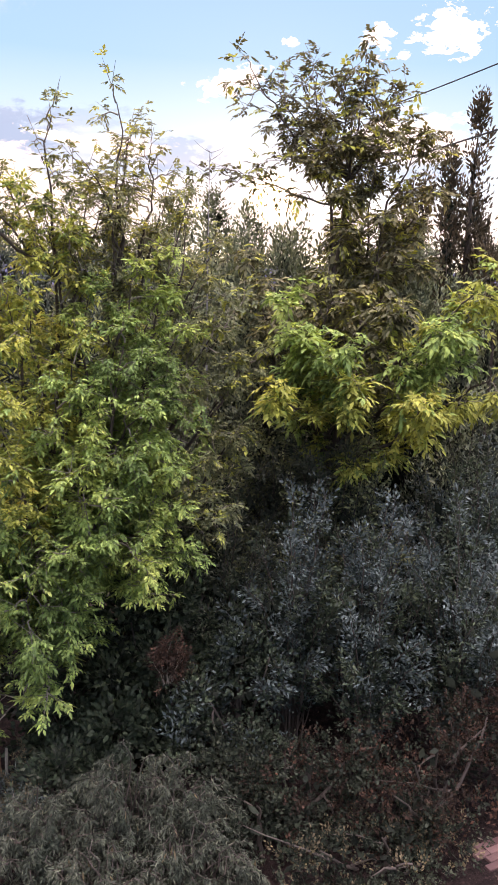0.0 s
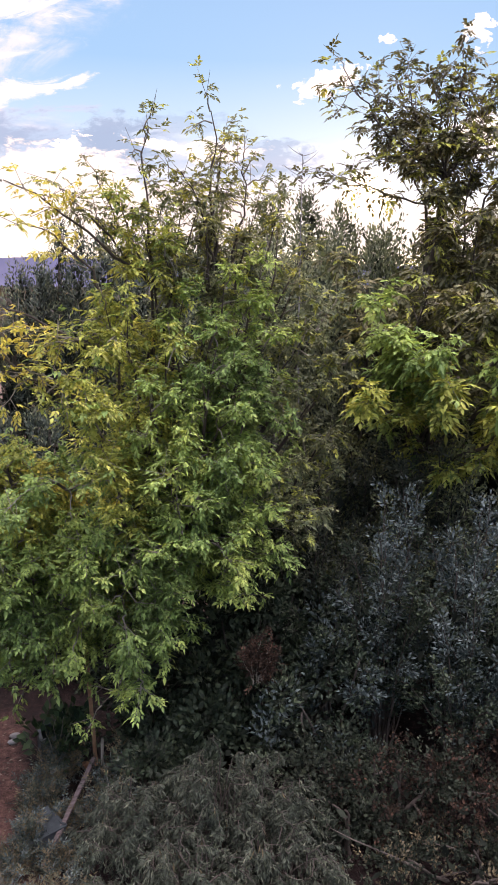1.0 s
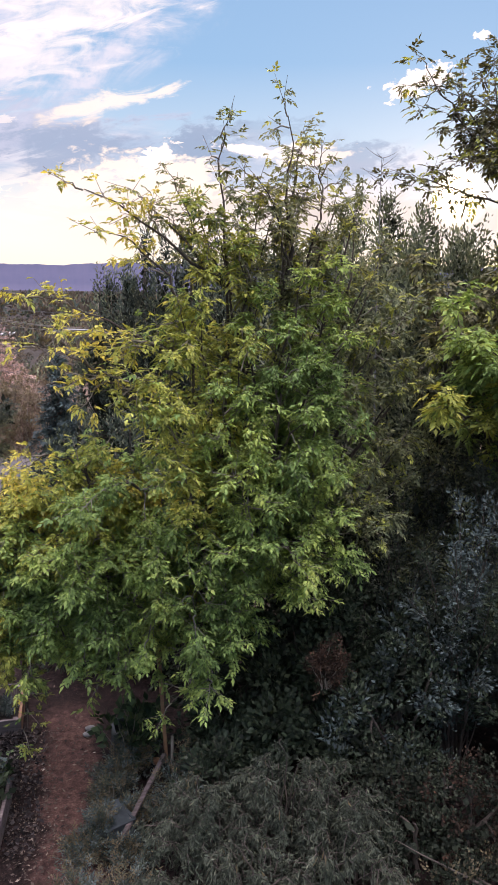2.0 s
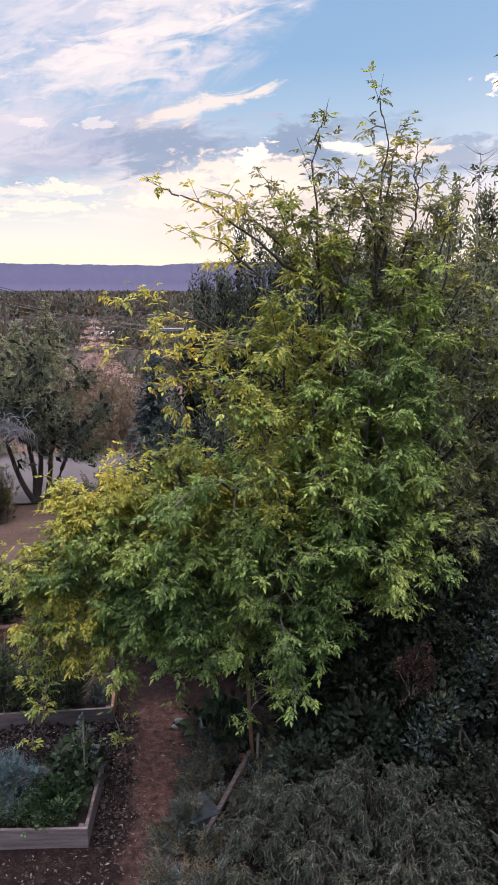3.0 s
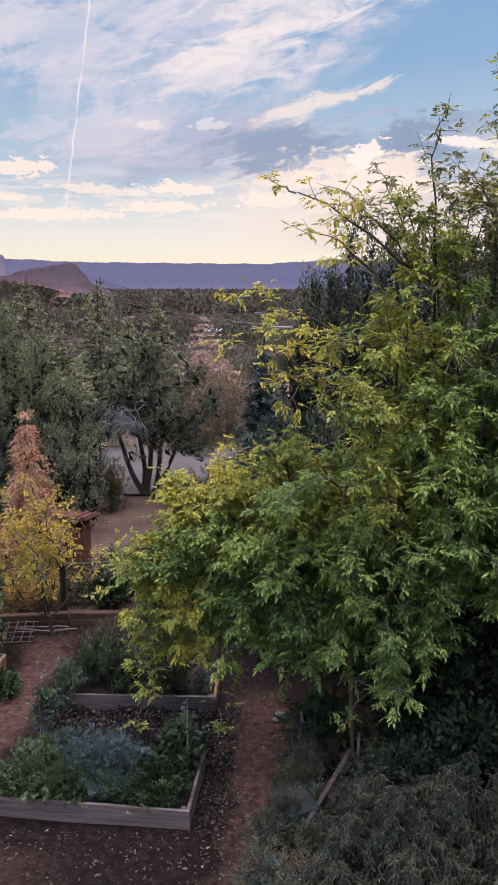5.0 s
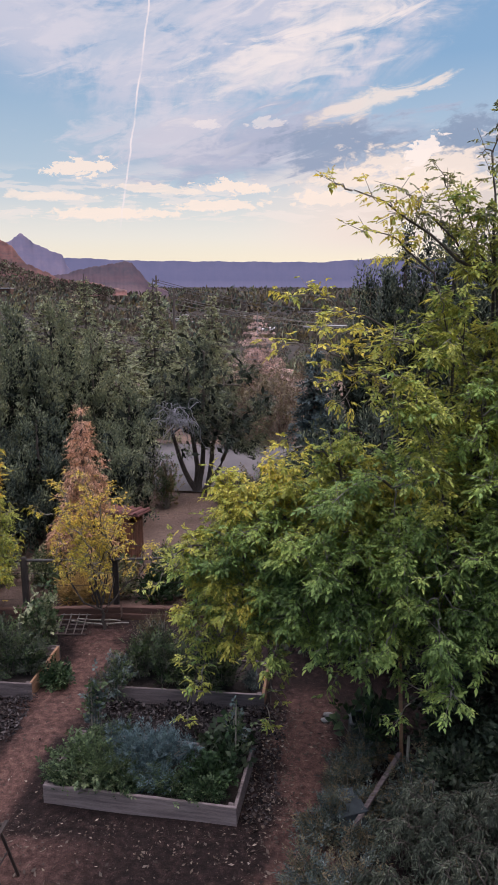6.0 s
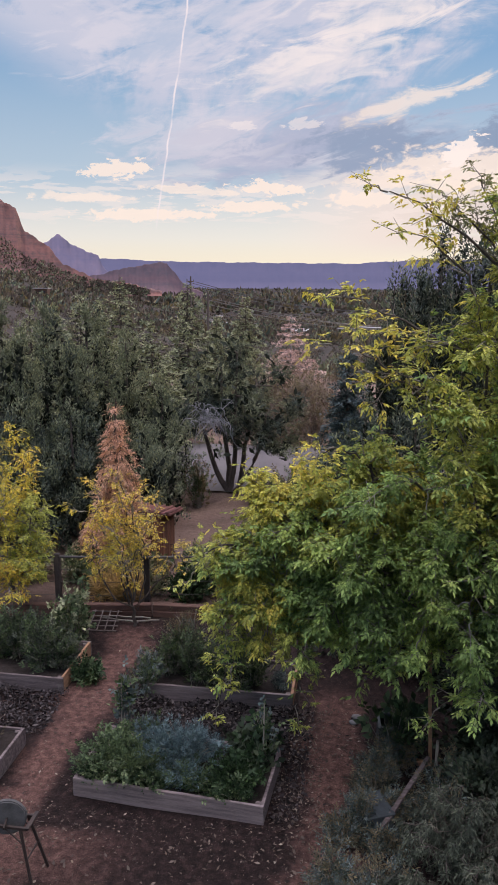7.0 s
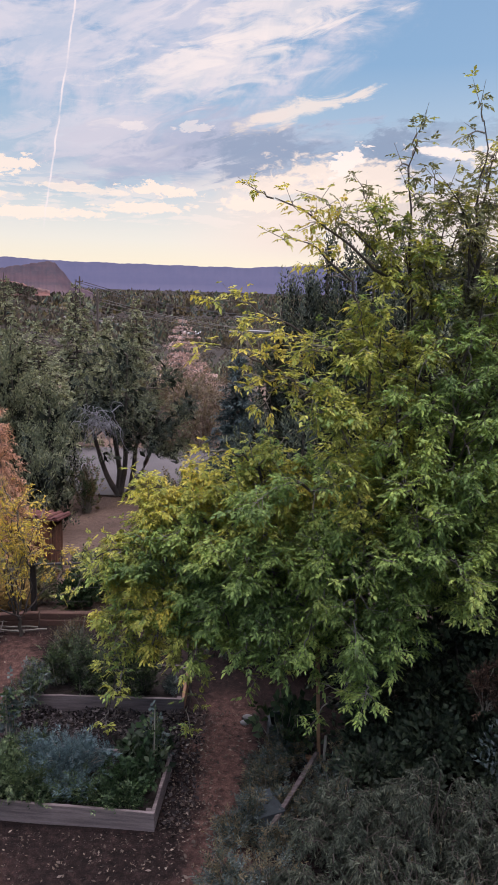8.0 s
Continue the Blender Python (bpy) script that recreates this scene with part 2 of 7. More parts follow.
# main tree: ash-like leaves, green inside, yellow at the outer left
M["green"] = leaf_mat("leaf_green", ((0.0, (0.10, 0.165, 0.062)), (0.4, (0.225, 0.335, 0.105)), (0.75, (0.37, 0.475, 0.135)), (1.0, (0.50, 0.54, 0.15))), 0.33, 0.6, 0.18, patch=0.6)
M["lime"] = leaf_mat("leaf_lime", ((0.0, (0.22, 0.27, 0.072)), (0.5, (0.42, 0.45, 0.11)), (1.0, (0.58, 0.55, 0.14))), 0.36, 0.6, 0.18, patch=0.6)
M["yellow"] = leaf_mat("leaf_yellow", ((0.0, (0.44, 0.45, 0.08)), (0.5, (0.64, 0.55, 0.08)), (0.85, (0.72, 0.49, 0.07)), (1.0, (0.68, 0.37, 0.07))), 0.4)
M["ash_yellow"] = leaf_mat("leaf_ash_yellow", ((0.0, (0.42, 0.45, 0.11)), (0.5, (0.62, 0.57, 0.13)), (1.0, (0.74, 0.56, 0.12))), 0.36, 0.6, 0.18)
M["gold"] = leaf_mat("leaf_gold", ((0.0, (0.56, 0.48, 0.09)), (0.5, (0.74, 0.56, 0.10)), (1.0, (0.80, 0.50, 0.11))), 0.4)
M["olive"] = leaf_mat("leaf_olive", ((0.0, (0.09, 0.11, 0.062)), (0.5, (0.21, 0.235, 0.125)), (1.0, (0.35, 0.34, 0.17))), 0.26, 0.6, 0.18)
# upper-crown leaf, darkened: the backlit tone is put into its colour
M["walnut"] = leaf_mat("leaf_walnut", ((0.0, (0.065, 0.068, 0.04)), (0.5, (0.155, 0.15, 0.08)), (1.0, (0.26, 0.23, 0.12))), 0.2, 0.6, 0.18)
M["silver"] = leaf_mat("leaf_silver", ((0.0, (0.04, 0.055, 0.052)), (0.5, (0.10, 0.13, 0.125)), (1.0, (0.22, 0.26, 0.25))), 0.12, 0.75, 0.12)
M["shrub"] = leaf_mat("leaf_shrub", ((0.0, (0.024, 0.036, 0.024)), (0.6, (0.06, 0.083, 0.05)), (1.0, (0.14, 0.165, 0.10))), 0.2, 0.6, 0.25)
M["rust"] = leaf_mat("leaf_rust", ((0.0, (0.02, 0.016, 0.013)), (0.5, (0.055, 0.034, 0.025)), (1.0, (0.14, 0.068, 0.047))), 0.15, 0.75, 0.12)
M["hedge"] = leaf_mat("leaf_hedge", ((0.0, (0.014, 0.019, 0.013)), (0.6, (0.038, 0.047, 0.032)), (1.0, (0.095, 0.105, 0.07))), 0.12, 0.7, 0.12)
M["feather"] = leaf_mat("leaf_feather", ((0.0, (0.032, 0.04, 0.03)), (0.5, (0.078, 0.09, 0.066)), (1.0, (0.17, 0.18, 0.135))), 0.15, 0.75, 0.12)
M["juniper"] = leaf_mat("juniper_spray", ((0.0, (0.075, 0.09, 0.062)), (0.5, (0.165, 0.19, 0.125)), (1.0, (0.31, 0.33, 0.22))), 0.15, 0.7, 0.2, patch=0.6)
M["cypress"] = leaf_mat("cypress_spray", ((0.0, (0.04, 0.058, 0.05)), (0.5, (0.075, 0.10, 0.085)), (1.0, (0.14, 0.165, 0.135))), 0.15, 0.7, 0.2)
M["conifer"] = leaf_mat("conifer_spray", ((0.0, (0.14, 0.16, 0.10)), (0.5, (0.26, 0.285, 0.17)), (1.0, (0.40, 0.40, 0.24))), 0.15, 0.7, 0.2)
# near-black leaf that paints the shade inside crowns and shrubs
M["inner_shade"] = leaf_mat("inner_shade", ((0.0, (0.018, 0.021, 0.015)), (0.6, (0.032, 0.038, 0.028)), (1.0, (0.05, 0.057, 0.043))), 0.05, 0.8, 0.1)
M["spruce"] = leaf_mat("spruce_spray", ((0.0, (0.045, 0.07, 0.075)), (0.6, (0.08, 0.115, 0.12)), (1.0, (0.13, 0.17, 0.17))), 0.12, 0.7, 0.2)
M["dark_pine"] = leaf_mat("pine_needles", ((0.0, (0.05, 0.045, 0.03)), (0.6, (0.10, 0.08, 0.055)), (1.0, (0.17, 0.125, 0.085))), 0.2, 0.7, 0.2)
M["dead"] = leaf_mat("dead_spray", ((0.0, (0.46, 0.25, 0.17)), (0.5, (0.68, 0.40, 0.29)), (1.0, (0.80, 0.54, 0.41))), 0.25, 0.8, 0.15)
M["pink"] = leaf_mat("dead_pink_spray", ((0.0, (0.48, 0.31, 0.29)), (0.6, (0.66, 0.46, 0.43)), (1.0, (0.76, 0.57, 0.53))), 0.15, 0.8, 0.15)
M["dry"] = leaf_mat("leaf_dry", ((0.0, (0.10, 0.07, 0.06)), (0.6, (0.19, 0.135, 0.115)), (1.0, (0.28, 0.20, 0.17))), 0.2, 0.8, 0.12)
M["tan"] = leaf_mat("leaf_tan", ((0.0, (0.09, 0.075, 0.045)), (0.6, (0.17, 0.135, 0.08)), (1.0, (0.26, 0.20, 0.12))), 0.25, 0.7)
M["lavender"] = leaf_mat("leaf_lavender", ((0.0, (0.045, 0.08, 0.09)), (0.5, (0.09, 0.145, 0.16)), (1.0, (0.16, 0.23, 0.25))), 0.2, 0.65)
M["herb"] = leaf_mat("leaf_herb", ((0.0, (0.035, 0.058, 0.030)), (0.5, (0.085, 0.125, 0.062)), (1.0, (0.17, 0.20, 0.105))), 0.25, 0.65, 0.15)
M["basil"] = leaf_mat("leaf_basil", ((0.0, (0.015, 0.032, 0.016)), (0.6, (0.034, 0.065, 0.028)), (1.0, (0.07, 0.11, 0.045))), 0.25, 0.6, 0.2)
M["scrub"] = leaf_mat("far_scrub", ((0.0, (0.075, 0.065, 0.055)), (0.5, (0.115, 0.095, 0.08)), (1.0, (0.165, 0.125, 0.105))), 0.1, 0.85, 0.1)
M["litter"] = leaf_mat("fallen_leaf", ((0.0, (0.04, 0.03, 0.026)), (0.6, (0.10, 0.074, 0.06)), (0.92, (0.22, 0.175, 0.145)), (1.0, (0.5, 0.43, 0.36))), 0.1, 0.8, 0.2, patch=0.1)
M["mulch"] = leaf_mat("dark_mulch", ((0.0, (0.012, 0.010, 0.010)), (0.6, (0.04, 0.032, 0.032)), (0.93, (0.10, 0.085, 0.085)), (1.0, (0.26, 0.22, 0.20))), 0.0, 0.85, 0.15, patch=0.1)
M["straw"] = leaf_mat("dry_grass", ((0.0, (0.34, 0.22, 0.10)), (0.6, (0.55, 0.38, 0.18)), (1.0, (0.68, 0.50, 0.27))), 0.3, 0.8, 0.15)
M["bark"] = rough_mat("bark", (0.035, 0.028, 0.024), (0.13, 0.105, 0.09), 5.0, 45.0, 0.95, 0.8, 0.02, (1, 1, 0.25))
M["twig"] = rough_mat("pale_twig", (0.13, 0.11, 0.09), (0.30, 0.27, 0.23), 6.0, 50.0, 0.9, 0.5, 0.01)
M["dead_wood"] = rough_mat("dead_wood", (0.15, 0.15, 0.16), (0.33, 0.32, 0.33), 6.0, 50.0, 0.9, 0.5, 0.01)
M["board"] = rough_mat("weathered_board", (0.030, 0.022, 0.021), (0.22, 0.172, 0.168), 3.4, 38.0, 0.85, 0.5, 0.004, (0.5, 6, 6), 0.25)
M["orange_plank"] = rough_mat("orange_board", (0.16, 0.085, 0.05), (0.40, 0.22, 0.13), 3.0, 38.0, 0.8, 0.5, 0.004, (6, 0.6, 6), 0.2)
M["timber"] = rough_mat("red_brown_timber", (0.045, 0.025, 0.02), (0.14, 0.075, 0.058), 3.0, 30.0, 0.9, 0.6, 0.006, (0.6, 5, 5), 0.3)
M["post"] = rough_mat("dark_post", (0.02, 0.017, 0.016), (0.07, 0.055, 0.05), 5.0, 40.0, 0.85, 0.5, 0.005, (5, 5, 0.6), 0.2)
M["pipe"] = rough_mat("grey_rail", (0.035, 0.03, 0.028), (0.085, 0.078, 0.074), 4.0, 40.0, 0.6, 0.2, 0.002)
M["soil"] = rough_mat("bed_soil", (0.012, 0.009, 0.008), (0.048, 0.035, 0.03), 6.0, 55.0, 0.95, 1.0, 0.03)
M["iron"] = rough_mat("rusty_iron", (0.012, 0.010, 0.010), (0.05, 0.032, 0.026), 9.0, 70.0, 0.6, 0.3, 0.002)
M["pebble"] = rough_mat("pebble", (0.11, 0.105, 0.10), (0.24, 0.23, 0.22), 7.0, 90.0, 0.85, 0.4, 0.003)
M["stone_wheel"] = rough_mat("grindstone", (0.04, 0.038, 0.037), (0.115, 0.11, 0.108), 7.0, 90.0, 0.85, 0.4, 0.003)
M["asphalt"] = rough_mat("pale_asphalt", (0.085, 0.075, 0.076), (0.135, 0.118, 0.12), 0.6, 30.0, 0.9, 0.3, 0.01)
M["plastic"] = rough_mat("grey_plastic", (0.025, 0.03, 0.033), (0.055, 0.065, 0.07), 4.0, 40.0, 0.45, 0.1, 0.002)
M["screen"] = rough_mat("mesh_cloth", (0.02, 0.026, 0.029), (0.055, 0.066, 0.072), 6.0, 160.0, 0.8, 0.4, 0.003)
M["shed_wood"] = rough_mat("red_shed_wood", (0.09, 0.035, 0.022), (0.26, 0.11, 0.07), 3.0, 30.0, 0.85, 0.5, 0.006, (5, 5, 0.6), 0.3)
M["tile"] = rough_mat("red_roof", (0.06, 0.022, 0.02), (0.16, 0.055, 0.047), 4.0, 30.0, 0.8, 0.4, 0.006, per_object=0.2)
M["cable"] = rough_mat("cable", (0.03, 0.03, 0.035), (0.08, 0.08, 0.085), 4.0, 40.0, 0.6, 0.1, 0.001)
M["pole"] = rough_mat("utility_pole", (0.07, 0.055, 0.05), (0.16, 0.13, 0.115), 3.0, 30.0, 0.9, 0.4, 0.01, (4, 4, 0.5))
M["brick"] = rough_mat("red_brick", (0.09, 0.05, 0.047), (0.19, 0.11, 0.10), 9.0, 60.0, 0.9, 0.5, 0.004, per_object=0.4)
M["stucco"] = rough_mat("pale_stucco", (0.20, 0.165, 0.14), (0.42, 0.36, 0.32), 2.0, 20.0, 0.9, 0.2, 0.01, per_object=0.5)
M["roof_far"] = rough_mat("grey_roof", (0.09, 0.08, 0.08), (0.24, 0.225, 0.23), 1.0, 12.0, 0.8, 0.2, 0.01, per_object=0.6)
M["glass"] = rough_mat("window_dark", (0.02, 0.022, 0.03), (0.05, 0.055, 0.07), 2.0, 20.0, 0.15, 0.0, 0.001, spec=0.6)
M["panel"] = rough_mat("white_panel", (0.55, 0.56, 0.6), (0.75, 0.76, 0.8), 2.0, 20.0, 0.5, 0.1, 0.002)


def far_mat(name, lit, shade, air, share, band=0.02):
    """Rock far off: strata and gullies, with haze put into the material as a blue glow mixed over the rock."""
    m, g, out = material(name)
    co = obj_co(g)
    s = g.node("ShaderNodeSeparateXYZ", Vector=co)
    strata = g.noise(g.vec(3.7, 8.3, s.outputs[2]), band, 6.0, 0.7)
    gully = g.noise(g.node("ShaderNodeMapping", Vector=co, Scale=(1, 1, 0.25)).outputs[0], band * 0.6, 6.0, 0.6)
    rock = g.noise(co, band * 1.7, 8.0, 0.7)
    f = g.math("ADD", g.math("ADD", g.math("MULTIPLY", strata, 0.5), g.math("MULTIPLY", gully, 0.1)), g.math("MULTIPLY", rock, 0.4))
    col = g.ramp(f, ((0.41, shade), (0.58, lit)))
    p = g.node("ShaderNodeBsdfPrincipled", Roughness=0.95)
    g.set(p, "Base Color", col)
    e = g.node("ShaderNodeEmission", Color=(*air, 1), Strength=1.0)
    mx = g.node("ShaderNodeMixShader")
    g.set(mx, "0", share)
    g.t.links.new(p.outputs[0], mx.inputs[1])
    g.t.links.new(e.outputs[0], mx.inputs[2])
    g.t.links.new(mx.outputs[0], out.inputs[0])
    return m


# blue haze is put into these colours: bluish base tones plus the air emission
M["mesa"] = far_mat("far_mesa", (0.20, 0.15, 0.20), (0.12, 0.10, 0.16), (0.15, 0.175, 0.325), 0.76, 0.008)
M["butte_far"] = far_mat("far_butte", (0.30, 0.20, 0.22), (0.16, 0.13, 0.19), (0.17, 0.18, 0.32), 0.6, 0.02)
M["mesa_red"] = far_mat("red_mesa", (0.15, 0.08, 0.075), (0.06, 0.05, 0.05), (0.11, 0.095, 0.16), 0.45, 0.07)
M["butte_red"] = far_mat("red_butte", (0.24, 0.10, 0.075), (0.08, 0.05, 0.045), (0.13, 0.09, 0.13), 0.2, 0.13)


def ground_mat():
    m, g, out = material("ground_soil")
    co = obj_co(g)
    s = g.node("ShaderNodeSeparateXYZ", Vector=co)
    x, y, z = s.outputs
    a = g.noise(co, 0.7, 5.0, 0.6)
    b = g.noise(co, 9.0, 5.0, 0.65)
    c = g.noise(co, 55.0, 4.0, 0.7)
    wob = g.math("MULTIPLY", g.math("SUBTRACT", g.noise(co, 1.3, 4.0, 0.55), 0.5), 1.3)
    # trodden paths: between the two columns of beds, along the front, and along the right of the beds
    p1 = g.step(g.math("ABSOLUTE", g.math("ADD", g.math("ADD", x, 4.3), wob)), 0.62, 0.25)
    p1 = g.math("MULTIPLY", g.math("MULTIPLY", p1, g.step(y, 14.2, 13.2)), g.step(y, 5.8, 7.0))
    p2 = g.step(g.math("ABSOLUTE", g.math("ADD", g.math("SUBTRACT", y, 7.55), wob)), 0.75, 0.35)
    p2 = g.math("MULTIPLY", g.math("MULTIPLY", p2, g.step(x, -2.2, -4.2)), 0.9)
    p3 = g.step(g.math("ABSOLUTE", g.math("ADD", g.math("ADD", x, 0.25), wob)), 0.6, 0.2)
    # tread colour ends under the big tree: canopy shade put into the soil
    p3 = g.math("MULTIPLY", g.math("MULTIPLY", p3, g.step(y, 5.8, 7.0)), g.step(y, 12.2, 11.2))
    path = g.math("MAXIMUM", g.math("MAXIMUM", p1, p2), p3)
    path = g.math("MULTIPLY", path, g.step(y, 16.0, 14.0))
    # mulch kept loose round the nearest bed
    ring = g.math("MAXIMUM", g.math("SUBTRACT", g.math("ABSOLUTE", g.math("ADD", x, 2.4)), 1.3), g.math("SUBTRACT", g.math("ABSOLUTE", g.math("SUBTRACT", y, 9.1)), 0.66))
    path = g.math("MULTIPLY", path, g.step(g.math("ADD", ring, g.math("MULTIPLY", wob, 0.25)), 0.3, 0.55))
    soil = g.ramp(g.math("ADD", g.math("MULTIPLY", b, 0.6), g.math("MULTIPLY", c, 0.4)), ((0.36, (0.0045, 0.0030, 0.0028)), (0.52, (0.018, 0.0105, 0.0095)), (0.68, (0.062, 0.036, 0.031))))
    trod = g.ramp(g.math("ADD", g.math("MULTIPLY", b, 0.5), g.math("MULTIPLY", c, 0.5)), ((0.38, (0.032, 0.0165, 0.0135)), (0.52, (0.10, 0.052, 0.042)), (0.66, (0.20, 0.112, 0.092))))
    near = g.mix(path, soil, trod)
    wild = g.ramp(g.math("ADD", g.math("MULTIPLY", a, 0.6), g.math("MULTIPLY", b, 0.4)), ((0.3, (0.065, 0.045, 0.034)), (0.5, (0.13, 0.085, 0.068)), (0.7, (0.20, 0.14, 0.105))))
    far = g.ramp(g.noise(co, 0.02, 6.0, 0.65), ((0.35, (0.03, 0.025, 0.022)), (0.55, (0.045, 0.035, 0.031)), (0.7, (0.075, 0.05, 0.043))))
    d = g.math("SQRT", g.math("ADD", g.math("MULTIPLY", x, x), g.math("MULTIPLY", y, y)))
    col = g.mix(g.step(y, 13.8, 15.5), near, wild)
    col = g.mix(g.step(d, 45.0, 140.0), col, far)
    peb = g.node("ShaderNodeTexVoronoi", Vector=co, Scale=38.0)
    spk = g.step(peb.outputs["Distance"], 0.22, 0.08)
    spk = g.math("MULTIPLY", spk, g.step(g.node("ShaderNodeSeparateColor", Color=peb.outputs["Color"]).outputs[0], 0.72, 0.8))
    col = g.mix(g.math("MULTIPLY", spk, 0.7), col, (0.20, 0.15, 0.13, 1))
    principled(g, out, col, 0.95, g.math("ADD", g.math("ADD", b, g.math("MULTIPLY", c, 0.6)), g.math("MULTIPLY", spk, 0.4)), 1.0, 0.04, spec=0.15)
    return m


M["ground"] = ground_mat()

# ------------------------------------------------------------------ mesh helpers
RNG = np.random.default_rng(7)


def spot(az, el, r):
    """Polar place about the terrace camera, chosen to fit its view: bearing from +y to the right, elevation at its eye
    height, ground distance.
    """
    a = radians(az)
    return np.array((r * math.sin(a), r * math.cos(a), EYE_Z + r * math.tan(radians(el))))


def unit(v):
    return v / np.maximum(np.linalg.norm(v, axis=-1, keepdims=True), 1e-9)


def mesh_data(name, V, F, mats, idx=None, smooth=False):
    me = bpy.data.meshes.new(name)
    V = np.asarray(V, dtype=np.float32)
    F = np.asarray(F, dtype=np.int32)
    k = F.shape[1]
    me.vertices.add(len(V))
    me.vertices.foreach_set("co", V.ravel())
    me.loops.add(F.size)
    me.loops.foreach_set("vertex_index", F.ravel())
    me.polygons.add(len(F))
    me.polygons.foreach_set("loop_start", np.arange(0, F.size, k, dtype=np.int32))
    for m in mats:
        me.materials.append(m)
    if idx is not None:
        me.polygons.foreach_set("material_index", np.asarray(idx, dtype=np.int32))
    if smooth:
        me.polygons.foreach_set("use_smooth", np.ones(len(F), dtype=bool))
    me.update(calc_edges=True)
    me.validate()
    return me


def thing(name, label, category, group="", kind="", place=None):
    """An Empty at a thing's base, to which its parts are parented."""
    ob = new(name)
    ob.empty_display_size = 0.1
    if place is not None:
        ob.location = place
    return tagged(ob, label, category, group, kind)


def hang(ob, parent):
    """Parent without moving: every part's mesh is in its thing's own space, and things are only moved, never turned."""
    ob.parent = parent
    return ob


def mesh_part(name, me, parent, label="", kind=""):
    ob = new(name, me)
    hang(ob, parent)
    if label or kind:
        tagged(ob, label, kind=kind)
    return ob


def part(name, bm, mat, parent, label="", smooth=False):
    """Links a bmesh as one mesh object under a thing or a part."""
    me = bpy.data.meshes.new(name)
    bm.to_mesh(me)
    bm.free()
    me.materials.append(mat)
    if smooth:
        for p in me.polygons:
            p.use_smooth = True
    ob = new(name, me)
    if parent is not None:
        hang(ob, parent)
    if label:
        tagged(ob, label)
    return ob


def box(size, at=(0, 0, 0), m=None, bevel=0.006, wear=0.0, cuts=0):
    """A bevelled, slightly uneven board."""
    bm = bmesh.new()
    bmesh.ops.create_cube(bm, size=1, matrix=Matrix.Diagonal((*size, 1)))
    if cuts:
        long = max(range(3), key=lambda i: size[i])
        es = [e for e in bm.edges if abs((e.verts[0].co - e.verts[1].co)[long]) > 0.5 * size[long]]
        bmesh.ops.subdivide_edges(bm, edges=es, cuts=cuts)
    if bevel:
        es = [e for e in bm.edges if e.is_manifold and e.calc_face_angle(0) > 0.5]
        bmesh.ops.bevel(bm, geom=es, offset=bevel, segments=1, affect="EDGES")
    if wear:
        for v in bm.verts:
            v.co += Vector(RNG.normal(0, wear, 3))
    mat = Matrix.Translation(at)
    if m is not None:
        mat = mat @ m
    bmesh.ops.transform(bm, matrix=mat, verts=bm.verts)
    return bm


def join(*bms):
    out = bmesh.new()
    for b in bms:
        me = bpy.data.meshes.new("tmp")
        b.to_mesh(me)
        b.free()
        out.from_mesh(me)
        bpy.data.meshes.remove(me)
    return out


def tube(path, radii, sides=6):
    """Vertices and quads of a tapered limb along a path."""
    P = np.asarray(path, float)
    n = len(P)
    R = np.broadcast_to(np.asarray(radii, float), (n,))
    T = unit(np.gradient(P, axis=0))
    ref = np.where(np.abs(T[:, 2:3]) > 0.9, np.array([[1.0, 0, 0]]), np.array([[0, 0, 1.0]]))
    A = unit(np.cross(T, ref))
    B = np.cross(T, A)
    ang = np.linspace(0, 2 * math.pi, sides, endpoint=False)
    ring = A[:, None] * np.cos(ang)[None, :, None] + B[:, None] * np.sin(ang)[None, :, None]
    V = (P[:, None] + ring * R[:, None, None]).reshape(-1, 3)
    i = np.arange(n - 1)[:, None] * sides
    j = np.arange(sides)[None]
    k = (j + 1) % sides
    F = np.stack([i + j, i + k, i + sides + k, i + sides + j], -1).reshape(-1, 4)
    return V, F


class Wood:
    """Collects limbs and twigs into one mesh."""

    def __init__(self):
        self.V, self.F, self.n = [], [], 0

    def add(self, path, radii, sides=5):
        V, F = tube(path, radii, sides)
        self.V.append(V)
        self.F.append(F + self.n)
        self.n += len(V)

    def mesh(self, name, mat):
        return mesh_data(name, np.concatenate(self.V), np.concatenate(self.F), [mat], smooth=True)


